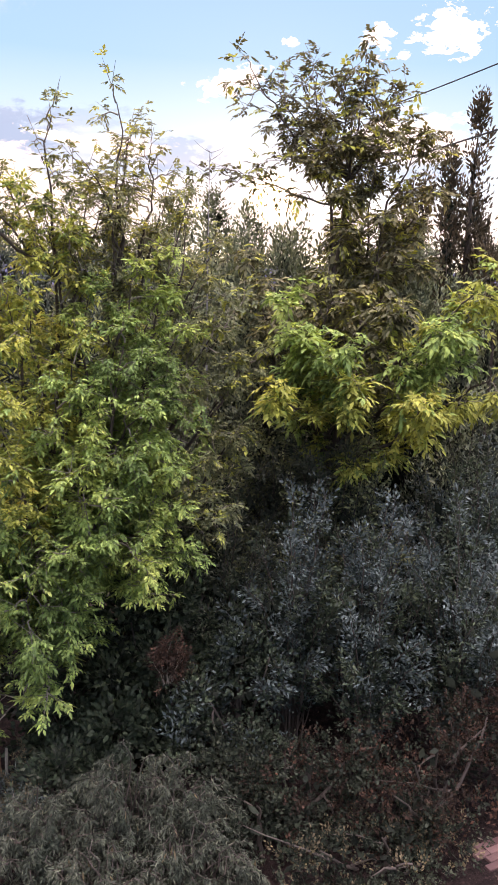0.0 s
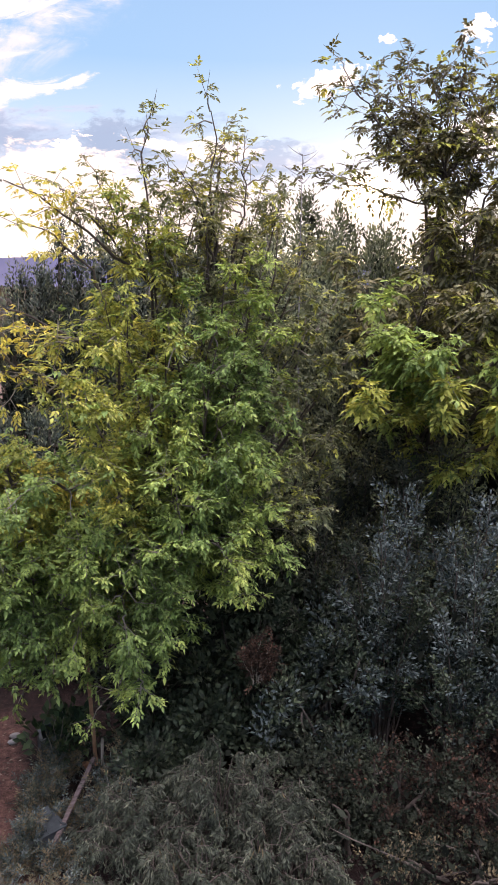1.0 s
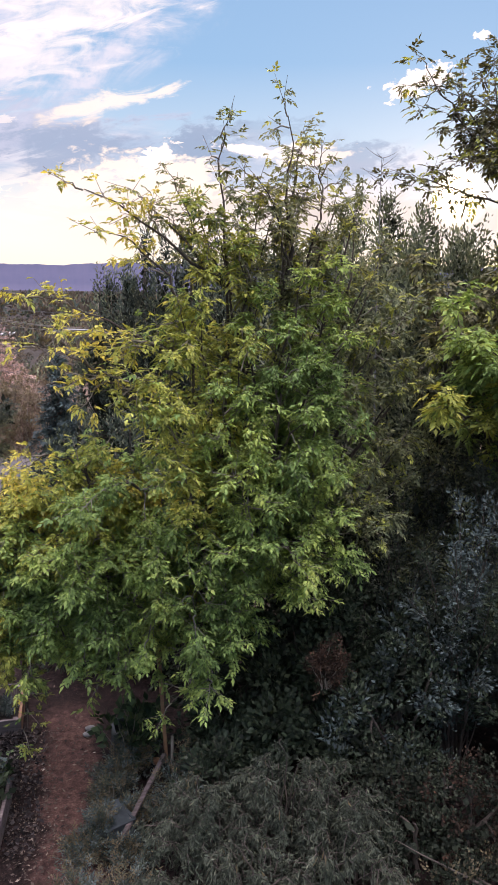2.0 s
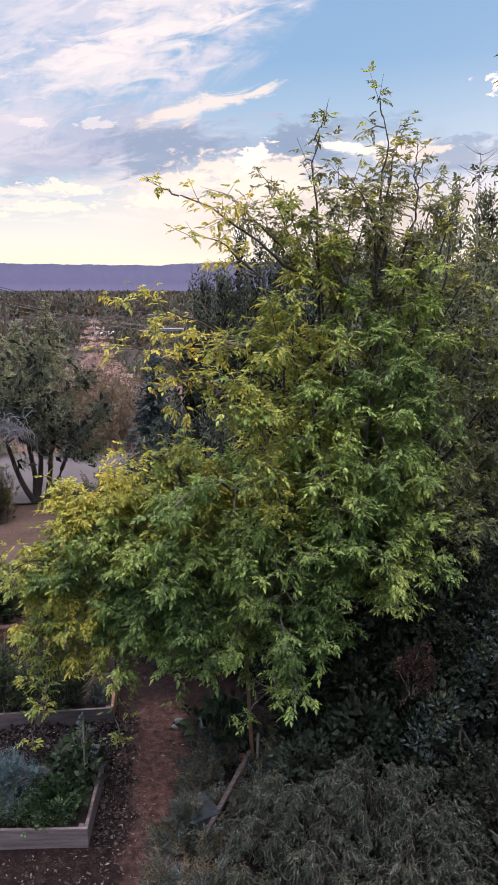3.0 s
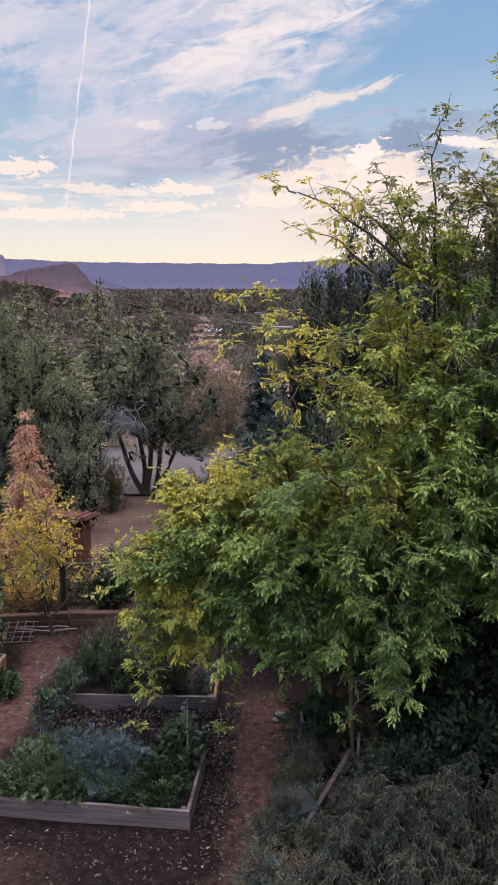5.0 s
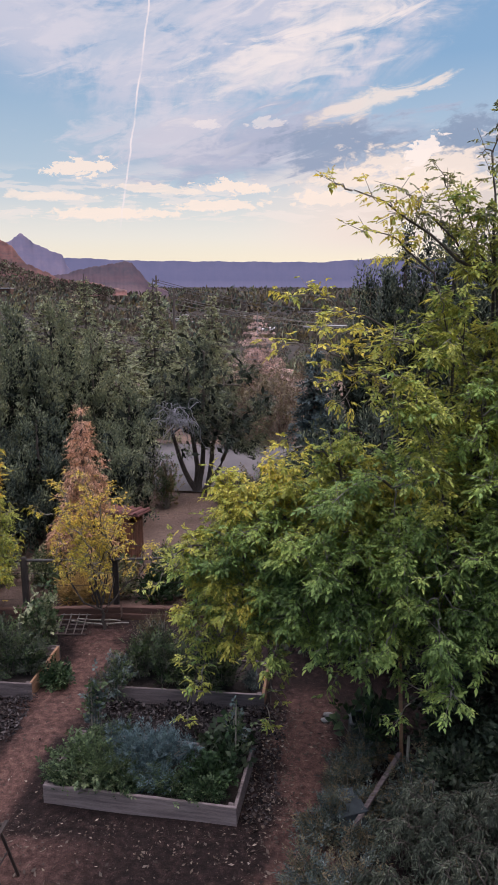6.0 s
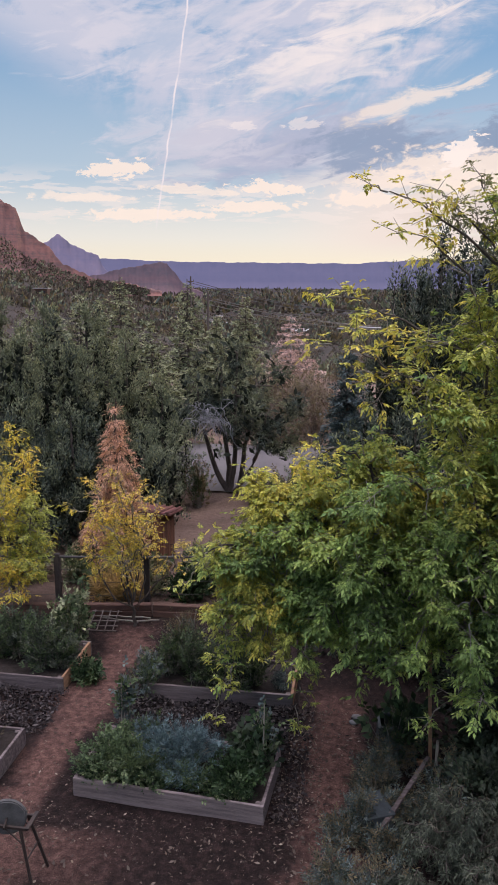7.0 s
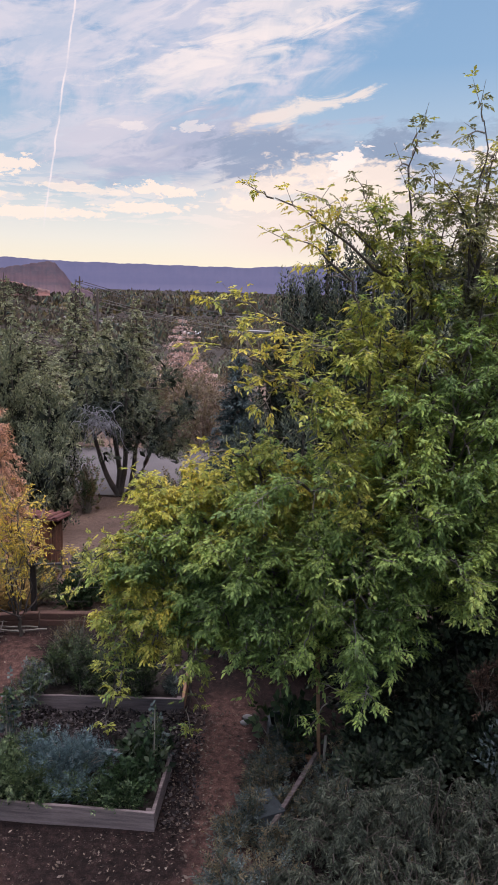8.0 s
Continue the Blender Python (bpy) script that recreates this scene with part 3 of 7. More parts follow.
class Leaves:
    """Collects leaves of several materials into one mesh."""

    def __init__(self, mats):
        self.mats, self.V, self.F, self.I, self.n = mats, [], [], [], 0

    def _put(self, V, F, i):
        self.V.append(V)
        self.F.append(F + self.n)
        self.I.append(np.broadcast_to(np.asarray(i), (len(F),)) if np.ndim(i) == 0 else i)
        self.n += len(V)

    def blades(self, P, D, L, W, i=0, droop=0.0, rng=RNG, up=None):
        """Small leaves of two triangles each, from P along D. up: their upper sides."""
        n = len(P)
        D = unit(D)
        S = unit(np.cross(D, rng.normal(0, 1, (n, 3)) if up is None else up))
        N = np.cross(S, D)
        L = np.broadcast_to(L, (n,))[:, None]
        W = np.broadcast_to(W, (n,))[:, None]
        mid = P + D * L * 0.45
        tip = P + D * L
        tip[:, 2] -= droop * L[:, 0]
        V = np.stack([P, mid + S * W * 0.5 + N * W * 0.12, tip, mid - S * W * 0.5 + N * W * 0.12], 1).reshape(-1, 3)
        b = np.arange(n)[:, None] * 4
        F = np.stack([b + np.array([[0, 1, 2]]), b + np.array([[0, 2, 3]])], 1).reshape(-1, 3)
        self._put(V, F, i if np.ndim(i) == 0 else np.repeat(i, 2))

    def curved(self, P, D, U, L, W, i=0, sag=0.25):
        """Larger leaves of four triangles, folded along the midrib, tips bent down. U: the upper side."""
        n = len(P)
        D = unit(D)
        S = unit(np.cross(D, U))
        N = np.cross(S, D)
        L = np.broadcast_to(L, (n,))[:, None]
        W = np.broadcast_to(W, (n,))[:, None]
        c = P + D * L * 0.42
        tip = P + D * L * 0.96
        tip[:, 2] -= (sag * L)[:, 0]
        V = np.stack([P, c + S * W * 0.5 + N * W * 0.16, c, c - S * W * 0.5 + N * W * 0.16, tip], 1).reshape(-1, 3)
        b = np.arange(n)[:, None] * 5
        F = np.stack([b + np.array([t]) for t in ([0, 2, 1], [0, 3, 2], [1, 2, 4], [2, 3, 4])], 1).reshape(-1, 3)
        self._put(V, F, i if np.ndim(i) == 0 else np.repeat(i, 4))

    def mesh(self, name):
        return mesh_data(name, np.concatenate(self.V), np.concatenate(self.F), self.mats, np.concatenate(self.I))


def compound(lv, P, D, size, i, rng, pairs=3):
    """Feathered leaves: pairs of leaflets along a drooping stalk, and one at its end."""
    n = len(P)
    D = unit(D)
    side = unit(np.cross(D, np.array([[0, 0, 1.0]])) + rng.normal(0, 0.12, (n, 3)))
    up = np.cross(side, D)
    idx = np.broadcast_to(np.asarray(i), (n,))
    size = np.broadcast_to(size, (n,))
    for k in range(pairs + 1):
        f = 0.35 + 0.65 * k / pairs
        Q = P + D * (size * 1.5 * f)[:, None]
        Q[:, 2] -= 0.35 * size * f * f
        for s in ((-1, 1) if k < pairs else (0,)):
            d = D * (0.75 if s else 1.0) + side * (0.85 * s) + rng.normal(0, 0.16, (n, 3))
            d[:, 2] -= 0.24
            ln = size * rng.uniform(0.75, 1.1, n) * (0.85 if s else 1.1)
            face = up + rng.normal(0, 0.25, (n, 3))
            lv.blades(Q, d, ln, ln * 0.47, idx, 0.16, rng, face)


def bezier(a, b, c, n):
    t = np.linspace(0, 1, n)[:, None]
    return a * (1 - t) ** 2 + 2 * b * t * (1 - t) + c * t ** 2


def wander(path, amount, rng):
    P = path.copy()
    n = len(P)
    off = np.cumsum(rng.normal(0, amount, (n, 3)), 0)
    off -= np.linspace(0, 1, n)[:, None] * off[-1]
    return P + off


# ------------------------------------------------------------------ ground and distance


def ground_height(x, y):
    """Flat garden, a drop into the valley, a rise to the left under the red butte."""
    r = np.hypot(x, y)
    az = np.degrees(np.arctan2(x, y))
    t = np.clip((r - 34) / 110, 0, 1)
    z = -9 * t * t * (3 - 2 * t)
    z = z - 34 * np.clip((r - 120) / 900, 0, 1) ** 0.8
    hill = np.clip((-az - 12) / 16, 0, 1.6) * (np.abs(az) < 90)
    z = z + hill * 62 * np.clip((r - 110) / 700, 0, 1) ** 1.1
    return z


def soil_height(x, y):
    r = np.hypot(x, y)
    z = ground_height(x, y)
    amp = np.clip((r - 3) / 5, 0, 1) * 0.035 + np.clip((r - 60) / 400, 0, 1) * 3.0
    w = np.sin(x * 1.7 + 1.3 * np.sin(y * 1.1)) * np.cos(y * 1.9 + 0.7 * np.sin(x * 0.9)) * 0.5 + np.sin(x * 4.1 + y * 3.3) * 0.22 + np.sin(x * 0.021 + y * 0.013) * np.cos(y * 0.017 - x * 0.011)
    return z + amp * w * 0.6


def build_ground():
    rad = np.concatenate([np.linspace(0.01, 20, 68), np.geomspace(20.6, 4900, 90)])
    ang = np.radians(np.arange(0, 360, 1.5))
    X = rad[:, None] * np.sin(ang)[None]
    Y = rad[:, None] * np.cos(ang)[None]
    Z = soil_height(X, Y)
    V = np.concatenate([[[0, 0, 0]], np.stack([X, Y, Z], -1).reshape(-1, 3)])
    m = len(ang)
    i = np.arange(len(rad) - 1)[:, None] * m + 1
    j = np.arange(m)[None]
    k = (j + 1) % m
    F = np.stack([i + j, i + k, i + m + k, i + m + j], -1).reshape(-1, 4)
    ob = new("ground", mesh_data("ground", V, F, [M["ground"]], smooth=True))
    tagged(ob, "reddish-brown trodden garden soil running out into a dry wooded valley", "ground", kind="structure")
    return ob


build_ground()


def ridge(name, label, profile, r, deep, mat, cliff=0.5, run=1.6, rough=0.06, floor_el=-1.5, step=0.08, seed=1, gully=0.08):
    """A table mountain: skyline given as bearing and elevation, a cliff below it and a talus apron in front."""
    rng = np.random.default_rng(seed)
    az = np.arange(profile[0][0], profile[-1][0] + 1e-6, step)
    el = np.interp(az, [p[0] for p in profile], [p[1] for p in profile])
    n = len(az)
    ripple = sum(np.sin(az * f + rng.uniform(0, 6)) * a for f, a in ((2.1, 0.5), (5.3, 0.3), (11.7, 0.2), (23.0, 0.12)))
    top = EYE_Z + r * np.tan(np.radians(el + ripple * rough * 0.35))
    low = EYE_Z + r * math.tan(radians(floor_el))
    h = np.maximum(top - low, 1.0)
    rows = []
    for f, out in ((1.0, -deep), (1.0, 0.0), (0.97, 0.04), (1 - cliff * 0.5, 0.10), (1 - cliff * 0.55, 0.2), (1 - cliff, 0.26), ((1 - cliff) * 0.6, 0.26 + run * 0.3), ((1 - cliff) * 0.25, 0.26 + run * 0.65), (0.0, 0.3 + run)):
        gull = sum(np.sin(az * q + rng.uniform(0, 6)) * a for q, a in ((3.0, 0.5), (7.9, 0.35), (17.0, 0.14)))
        d = r - (out * h if out > 0 else out) + gull * h * gully * (0.3 + f) * (out >= 0)
        z = low + h * f
        if out < 0:
            d = np.full(n, r + deep)
        a = np.radians(az)
        rows.append(np.stack([d * np.sin(a), d * np.cos(a), z], 1))
    V = np.concatenate(rows)
    i = np.arange(len(rows) - 1)[:, None] * n
    j = np.arange(n - 1)[None]
    F = np.stack([i + j, i + n + j, i + n + j + 1, i + j + 1], -1).reshape(-1, 4)
    ob = new(name, mesh_data(name, V, F, [mat], smooth=True))
    return tagged(ob, label, "mountain", kind="structure")


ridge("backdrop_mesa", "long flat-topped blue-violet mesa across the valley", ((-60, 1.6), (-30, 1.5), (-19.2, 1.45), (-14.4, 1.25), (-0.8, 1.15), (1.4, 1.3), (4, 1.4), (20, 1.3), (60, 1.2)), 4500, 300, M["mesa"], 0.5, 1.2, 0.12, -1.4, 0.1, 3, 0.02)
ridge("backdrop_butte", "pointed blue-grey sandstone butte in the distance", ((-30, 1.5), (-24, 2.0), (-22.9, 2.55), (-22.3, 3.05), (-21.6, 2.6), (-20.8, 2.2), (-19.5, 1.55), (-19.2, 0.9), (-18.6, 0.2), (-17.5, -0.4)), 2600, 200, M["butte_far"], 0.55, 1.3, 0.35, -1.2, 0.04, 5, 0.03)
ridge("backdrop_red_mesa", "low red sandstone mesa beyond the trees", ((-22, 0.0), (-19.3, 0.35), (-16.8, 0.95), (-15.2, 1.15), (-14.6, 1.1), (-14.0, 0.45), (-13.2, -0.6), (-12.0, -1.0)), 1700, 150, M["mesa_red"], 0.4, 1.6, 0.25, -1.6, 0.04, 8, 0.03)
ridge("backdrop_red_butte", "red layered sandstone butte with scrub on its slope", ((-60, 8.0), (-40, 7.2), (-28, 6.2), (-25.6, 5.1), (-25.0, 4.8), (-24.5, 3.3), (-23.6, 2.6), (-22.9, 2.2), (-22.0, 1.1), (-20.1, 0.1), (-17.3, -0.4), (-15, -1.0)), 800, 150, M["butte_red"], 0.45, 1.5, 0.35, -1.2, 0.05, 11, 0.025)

# ------------------------------------------------------------------ plants


def crown_sprays(lv, C, out, n_each, spread, L, W, i, rng, up=0.3, droop=0.1):
    """Sprigs at clump centres C that grow along out: leaves in two rows, lying roughly in one plane."""
    n = len(C)
    C = C + rng.normal(0, 1, (n, 3)) * spread * 0.7
    A = out + rng.normal(0, 0.45, (n, 3))
    A[:, 2] += up
    A = unit(A)
    face = rng.normal(0, 0.6, (n, 3)) + np.array((0, 0, 1.0))
    side = unit(np.cross(A, face))
    norm = np.cross(side, A)
    reach = (2.2 * spread + 0.35 * L) * rng.uniform(0.7, 1.3, n)
    P, D, N = [], [], []
    for j in range(n_each):
        t = (j + 0.6) / n_each
        sg = 0.0 if j == n_each - 1 else (1.0 if j % 2 else -1.0)
        P.append(C + A * (reach * (t - 0.4))[:, None])
        D.append(A * (0.75 if sg else 1.0) + side * sg * 0.75 + rng.normal(0, 0.16, (n, 3)))
        N.append(norm + rng.normal(0, 0.22, (n, 3)))
    P, D, N = (np.stack(v, 1).reshape(-1, 3) for v in (P, D, N))
    lv.blades(P, D, L * rng.uniform(0.7, 1.3, len(P)), W * rng.uniform(0.8, 1.3, len(P)), i, droop, rng, N)


def crown_plumes(lv, C, A, m, h, rad, L, W, i, rng, droop=0.0):
    """Shoots at C that grow along A for a length h: m small leaves round each, spreading from its axis, shorter towards the tip."""
    n = len(C)
    A = unit(A)
    a = unit(np.cross(A, rng.normal(0, 1, (n, 3))))
    b = np.cross(A, a)
    size = rng.uniform(0.6, 1.35, n)
    P, D, S = [], [], []
    for j in range(m):
        t = (j + rng.uniform(0, 1, n)) / m
        ang = rng.uniform(0, 6.283, n)[:, None]
        rd = a * np.cos(ang) + b * np.sin(ang)
        P.append(C + A * (h * size * (t - 0.45))[:, None] + rd * (rad * size * 0.75 * np.sin(math.pi * (0.18 + 0.8 * t)))[:, None])
        D.append(A * 0.9 + rd * (0.85 - 0.5 * t)[:, None] + rng.normal(0, 0.15, (n, 3)))
        S.append((1.1 - 0.45 * t) * rng.uniform(0.8, 1.2, n))
    P, D, S = np.stack(P, 1).reshape(-1, 3), np.stack(D, 1).reshape(-1, 3), np.stack(S, 1).ravel()
    lv.blades(P, D, L * S, W * S, i, droop, rng)


def conifer(name, label, place, height, radius, mat, wood="bark", layers=26, per=9, seed=0, droop=0.25, lift=0.12, L=0.32, W=0.1, gap=0.05, power=0.85, dens=9, group="", bare=0.0, trunk_r=None, lean=0.0, shade=False):
    """A conifer of tiers: tapered trunk, drooping boughs, sprays of needles along them."""
    rng = np.random.default_rng(seed + 100)
    root = thing(name, label, "tree", group, place=place)
    wood_all, lv = Wood(), Leaves([M[mat], M["inner_shade"]])
    tr = trunk_r or height * 0.016
    zs = np.linspace(0, height, 9)
    trunk = wander(np.stack([np.linspace(0, lean, 9), np.zeros(9), zs], 1), 0.03, rng)
    tw = Wood()
    tw.add(trunk, np.linspace(tr, 0.015, 9), 8)
    mesh_part("trunk", tw.mesh("trunk", M[wood]), root)
    for k in range(layers):
        f = (k + rng.uniform(-0.3, 0.3)) / layers
        f = min(max(f, 0.0), 0.985)
        z = height * (gap + (1 - gap) * f)
        ln = radius * (1 - f) ** power * rng.uniform(0.8, 1.15) + 0.08
        cx = np.interp(z, zs, trunk[:, 0])
        cy = np.interp(z, zs, trunk[:, 1])
        m = max(4, int(per * (1 - f * 0.55)))
        a0 = rng.uniform(0, 6.28)
        for q in range(m):
            a = a0 + q * 6.283 / m + rng.normal(0, 0.25)
            l = ln * rng.uniform(0.65, 1.15)
            d = np.array([math.cos(a), math.sin(a), 0])
            s = np.linspace(0, 1, 6)[:, None]
            path = np.array([cx, cy, z]) + d * l * s
            path[:, 2] += l * (lift * 4 * s * (1 - s) - droop * s ** 1.6)[:, 0] + rng.normal(0, 0.02)
            wood_all.add(path, np.linspace(0.012 + 0.012 * l, 0.004, 6), 4)
            if rng.random() < bare:
                continue
            c = max(4, int(dens * l / radius * 2.2) + 3)
            t = rng.uniform(0.12, 1.0, c)
            Q = np.stack([np.interp(t, s[:, 0], path[:, i]) for i in range(3)], 1)
            side = np.array([-d[1], d[0], 0])
            sg = rng.choice([-1, 1], c)[:, None]
            D = d * 0.8 + side * sg * rng.uniform(0.2, 0.9, (c, 1)) + np.array([0, 0, -droop * 0.9])
            fine = 0.5 + 0.5 * (1 - f)
            # dark blades under each bough, its underside shade put into colour
            if shade:
                o = np.stack([np.interp(rng.uniform(0.05, 0.6, 5), s[:, 0], path[:, i]) for i in range(3)], 1)
                o[:, 2] -= 0.1
                lv.blades(o, d + rng.normal(0, 0.4, (5, 3)), 0.12 * l + 0.04, 0.05 * l + 0.02, 1, 0.1, rng)
            crown_sprays(lv, Q, D, 5, 0.05 + 0.02 * l, L * fine, W * (0.4 + 0.6 * fine), 0, rng, 0.05, droop * 0.4)
    mesh_part("bough", wood_all.mesh("bough", M[wood]), root, kind="stuff")
    mesh_part("crown", lv.mesh("crown"), root, kind="stuff")
    return root


def plume_tree(name, label, place, lobes, mat, seed, n=900, each=5, L=0.2, W=0.07, trunk=None, up=0.7, wood="bark", spread=0.09, category="tree", group="", kind="", shell=0.55, shoot=3.2, girth=1.2, m=14):
    """Juniper- or cypress-like crown: upright plumes all over a few uneven lobes (x, y, z, rx, ry, rz)."""
    rng = np.random.default_rng(seed + 500)
    root = thing(name, label, category, group, kind, place)
    names = mat if isinstance(mat, tuple) else (mat,)
    nm = len(names)
    # young tips paler, inner leaves near-black: light and shade put into colour
    young = {"juniper": "conifer", "cypress": "juniper"}.get(names[0], names[0])
    lv = Leaves([M[q] for q in (*names, young, "inner_shade")])
    stout = len(lobes)
    lobes = list(lobes)
    for l in lobes[:stout]:
        for _ in range(9):
            u = unit(rng.normal(0, 1, 3))
            q = rng.uniform(0.28, 0.48)
            lobes.append((*(np.array(l[:3]) + u * np.array(l[3:6]) * rng.uniform(0.6, 0.95)), l[3] * q, l[4] * q, l[5] * q * rng.uniform(0.9, 1.3)))
    vol = np.array([l[3] * l[4] * l[5] * (0.25 if k < stout else 1.8) for k, l in enumerate(lobes)]) ** 0.67
    w = Wood()
    base_tops = []
    for l, s in zip(lobes, vol / vol.sum()):
        k = max(8, int(n * s * each / m))
        u = unit(rng.normal(0, 1, (k, 3)))
        lump = 1 + 0.22 * np.sin(u[:, 0] * 5.1 + l[0] * 3) * np.cos(u[:, 2] * 4.3 + l[1]) + 0.16 * np.sin(u[:, 1] * 9 + u[:, 2] * 7 + l[2])
        rr = np.clip(rng.uniform(0, 1, k) ** 0.33, shell, 1)[:, None] * lump[:, None]
        C = np.array(l[:3]) + u * rr * np.array(l[3:6])
        C = C[C[:, 2] > 0.05]
        out = unit((C - np.array(l[:3])) / np.array(l[3:6])) * 0.8
        crown_plumes(lv, C, out + rng.normal(0, 0.25, C.shape) + np.array((0, 0, up)), m, L * shoot, L * girth, L, W, 0, rng)
        if nm > 1:
            lv.I[-1] = np.repeat(np.repeat((rng.random(len(C)) < 0.3).astype(int), m), 2)
        # near-black leaves inside the crown, its interior shade put into colour
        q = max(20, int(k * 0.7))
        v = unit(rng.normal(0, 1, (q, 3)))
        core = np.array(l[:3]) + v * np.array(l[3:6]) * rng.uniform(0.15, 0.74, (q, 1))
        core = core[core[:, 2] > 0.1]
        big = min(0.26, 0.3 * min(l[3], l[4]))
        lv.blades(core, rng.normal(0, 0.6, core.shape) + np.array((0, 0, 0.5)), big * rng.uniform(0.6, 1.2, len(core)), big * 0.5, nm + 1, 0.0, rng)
        base_tops.append((np.array(l[:3]) + np.array([0, 0, l[5] * 0.5]), min(l[3], l[4]) * 0.05))
    for k, (t, r0) in enumerate(base_tops[:stout * 2]):
        b = np.array([0.1 * math.cos(k * 2.4), 0.1 * math.sin(k * 2.4), -0.1]) if trunk is None else np.array(trunk)
        mid = (b + t) / 2 + rng.normal(0, 0.12, 3)
        path = wander(bezier(b, mid, t, 8), 0.03, rng)
        w.add(path, np.linspace(max(0.03, r0 * 1.3), 0.012, 8), 5)
        for q in range(2):
            s = rng.integers(2, 7)
            e = path[s] + rng.normal(0, 1, 3) * np.array(lobes[k][3:6]) * 0.6
            w.add(wander(bezier(path[s], (path[s] + e) / 2 + np.array([0, 0, 0.1]), e, 5), 0.02, rng), np.linspace(0.02, 0.005, 5), 4)
    mesh_part("stem", w.mesh("stem", M[wood]), root, kind="stuff")
    mesh_part("crown", lv.mesh("crown"), root, kind="stuff")
    return root


def broadleaf(name, label, base, knee, limbs, mats, seed, leaf=0.074, trunk_r=0.16, subs=9, twigs=6, per=9, reach=0.9, group="", pairs=3, own_leaves=0, wood="bark", hang_down=0.15):
    """A broad-leaved tree. knee: where the trunk forks; limbs: (end place, leaf material index, share of leaves, reach)."""
    rng = np.random.default_rng(seed + 900)
    base = np.asarray(base, float)
    root = thing(name, label, "tree", group, place=base)
    knee = np.asarray(knee, float) - base
    tw = Wood()
    tp = wander(bezier(np.array([0, 0, -0.15]), knee * 0.5 + np.array([0.1, 0.05, 0]), knee, 8), 0.03, rng)
    tw.add(tp, np.linspace(trunk_r * 1.25, trunk_r * 0.7, 8), 10)
    mesh_part("trunk", tw.mesh("trunk", M[wood]), root)
    lv = Leaves([M[m] for m in mats])
    twig_wood = Wood()
    single = []
    grown = []
    for end, mi, share, rch in sorted(limbs, key=lambda q: q[2] < 0.66):
        thin = share < 0.6
        fork = thin or share == 0.65
        end = np.asarray(end, float) - base
        lift = 0.18 * np.linalg.norm(end - knee)
        start = tp[rng.integers(4, 8)] if end[2] > knee[2] * 0.6 else tp[rng.integers(3, 7)]
        if fork and grown:
            # tops and outer sprays fork from the nearest stout limb
            near = np.concatenate([p[4:10] for p in grown])
            start = near[np.argmin(np.linalg.norm(near - end, axis=1) + 0.5 * np.maximum(near[:, 2] - end[2] + 0.6, 0))]
        mid = start * 0.5 + end * 0.5 + np.array([0, 0, lift * (0.2 if end[2] > knee[2] + 2 else 1.0)]) + rng.normal(0, 0.15, 3)
        mid[:2] += (end - start)[:2] * 0.15
        path = wander(bezier(start, mid, end, 12), 0.03 if thin else 0.06, rng)
        ln = np.linalg.norm(np.diff(path, axis=0), axis=1).sum()
        if not fork:
            grown.append(path)
        lw = Wood()
        lw.add(path, np.linspace(0.01 + 0.006 * ln if fork else min(trunk_r * 0.5, 0.016 + 0.010 * ln), 0.006, 12), 6)
        mesh_part("limb", lw.mesh("limb", M[wood]), root)
        n_sub = (max(5, int(ln * 1.7)) if mi == 2 else max(10, int(ln * 4.0))) if thin else 6 if fork else max(6, int(subs * share))
        n_twig, n_leaf = (3, max(2, per // 2)) if thin else (twigs, per)
        for s in np.linspace((0.5 if mi == 2 else 0.15) if thin else 0.36, 1.0, n_sub):
            k = min(int(s * 11), 10)
            p0 = path[k] + (path[k + 1] - path[k]) * (s * 11 - k)
            tang = unit(path[min(k + 1, 11)] - path[max(k - 1, 0)])
            d = unit(tang * 0.7 + unit(rng.normal(0, 1, 3)) * 0.9)
            l = rch * rng.uniform(0.45, 1.05) * (1.15 - 0.45 * s)
            if s > 0.985:
                d, l = tang, 0.25
            e = p0 + d * l
            e[2] -= hang_down * l
            sp = wander(bezier(p0, p0 + d * l * 0.5 + np.array([0, 0, 0.08 * l]), e, 6), 0.02, rng)
            twig_wood.add(sp, np.linspace(0.012, 0.004, 6), 4)
            for q in range(n_twig):
                t = rng.uniform(0.45, 1.0)
                a = sp[min(int(t * 5), 4)] * (1 - t * 5 % 1) + sp[min(int(t * 5) + 1, 5)] * (t * 5 % 1)
                dd = unit(d * 0.6 + rng.normal(0, 0.6, 3) + np.array([0, 0, 0.1]))
                tl = rng.uniform(0.14, 0.36)
                b = a + dd * tl
                twig_wood.add(np.stack([a, b]), np.array([0.005, 0.0025]), 3)
                u = rng.uniform(0.1, 1.0, n_leaf)[:, None]
                P = a + (b - a) * u
                D = dd * 0.4 + rng.normal(0, 0.75, (n_leaf, 3))
                D[:, 2] = D[:, 2] * 0.5 - (0.0 if thin else 0.14)
                ci = np.full(n_leaf, mi)
                mixed = rng.random(n_leaf)
                ci = np.where(mixed < 0.18, (0, 0, 1, 1)[mi], ci)
                if mi == 1 and len(mats) > 2:
                    ci = np.where(mixed > 0.97, 2, ci)
                ci = np.minimum(ci, len(mats) - 1)
                sz = leaf * rng.uniform(0.7, 1.15, n_leaf)
                if own_leaves and len(single) < own_leaves and rng.random() < 0.12:
                    single.append((P[0], unit(D[0]), float(sz[0]), int(ci[0])))
                    P, D, ci, sz = P[1:], D[1:], ci[1:], sz[1:]
                compound(lv, P, D, sz, ci, rng, pairs)
    mesh_part("twig", twig_wood.mesh("twig", M["twig"]), root, kind="stuff")
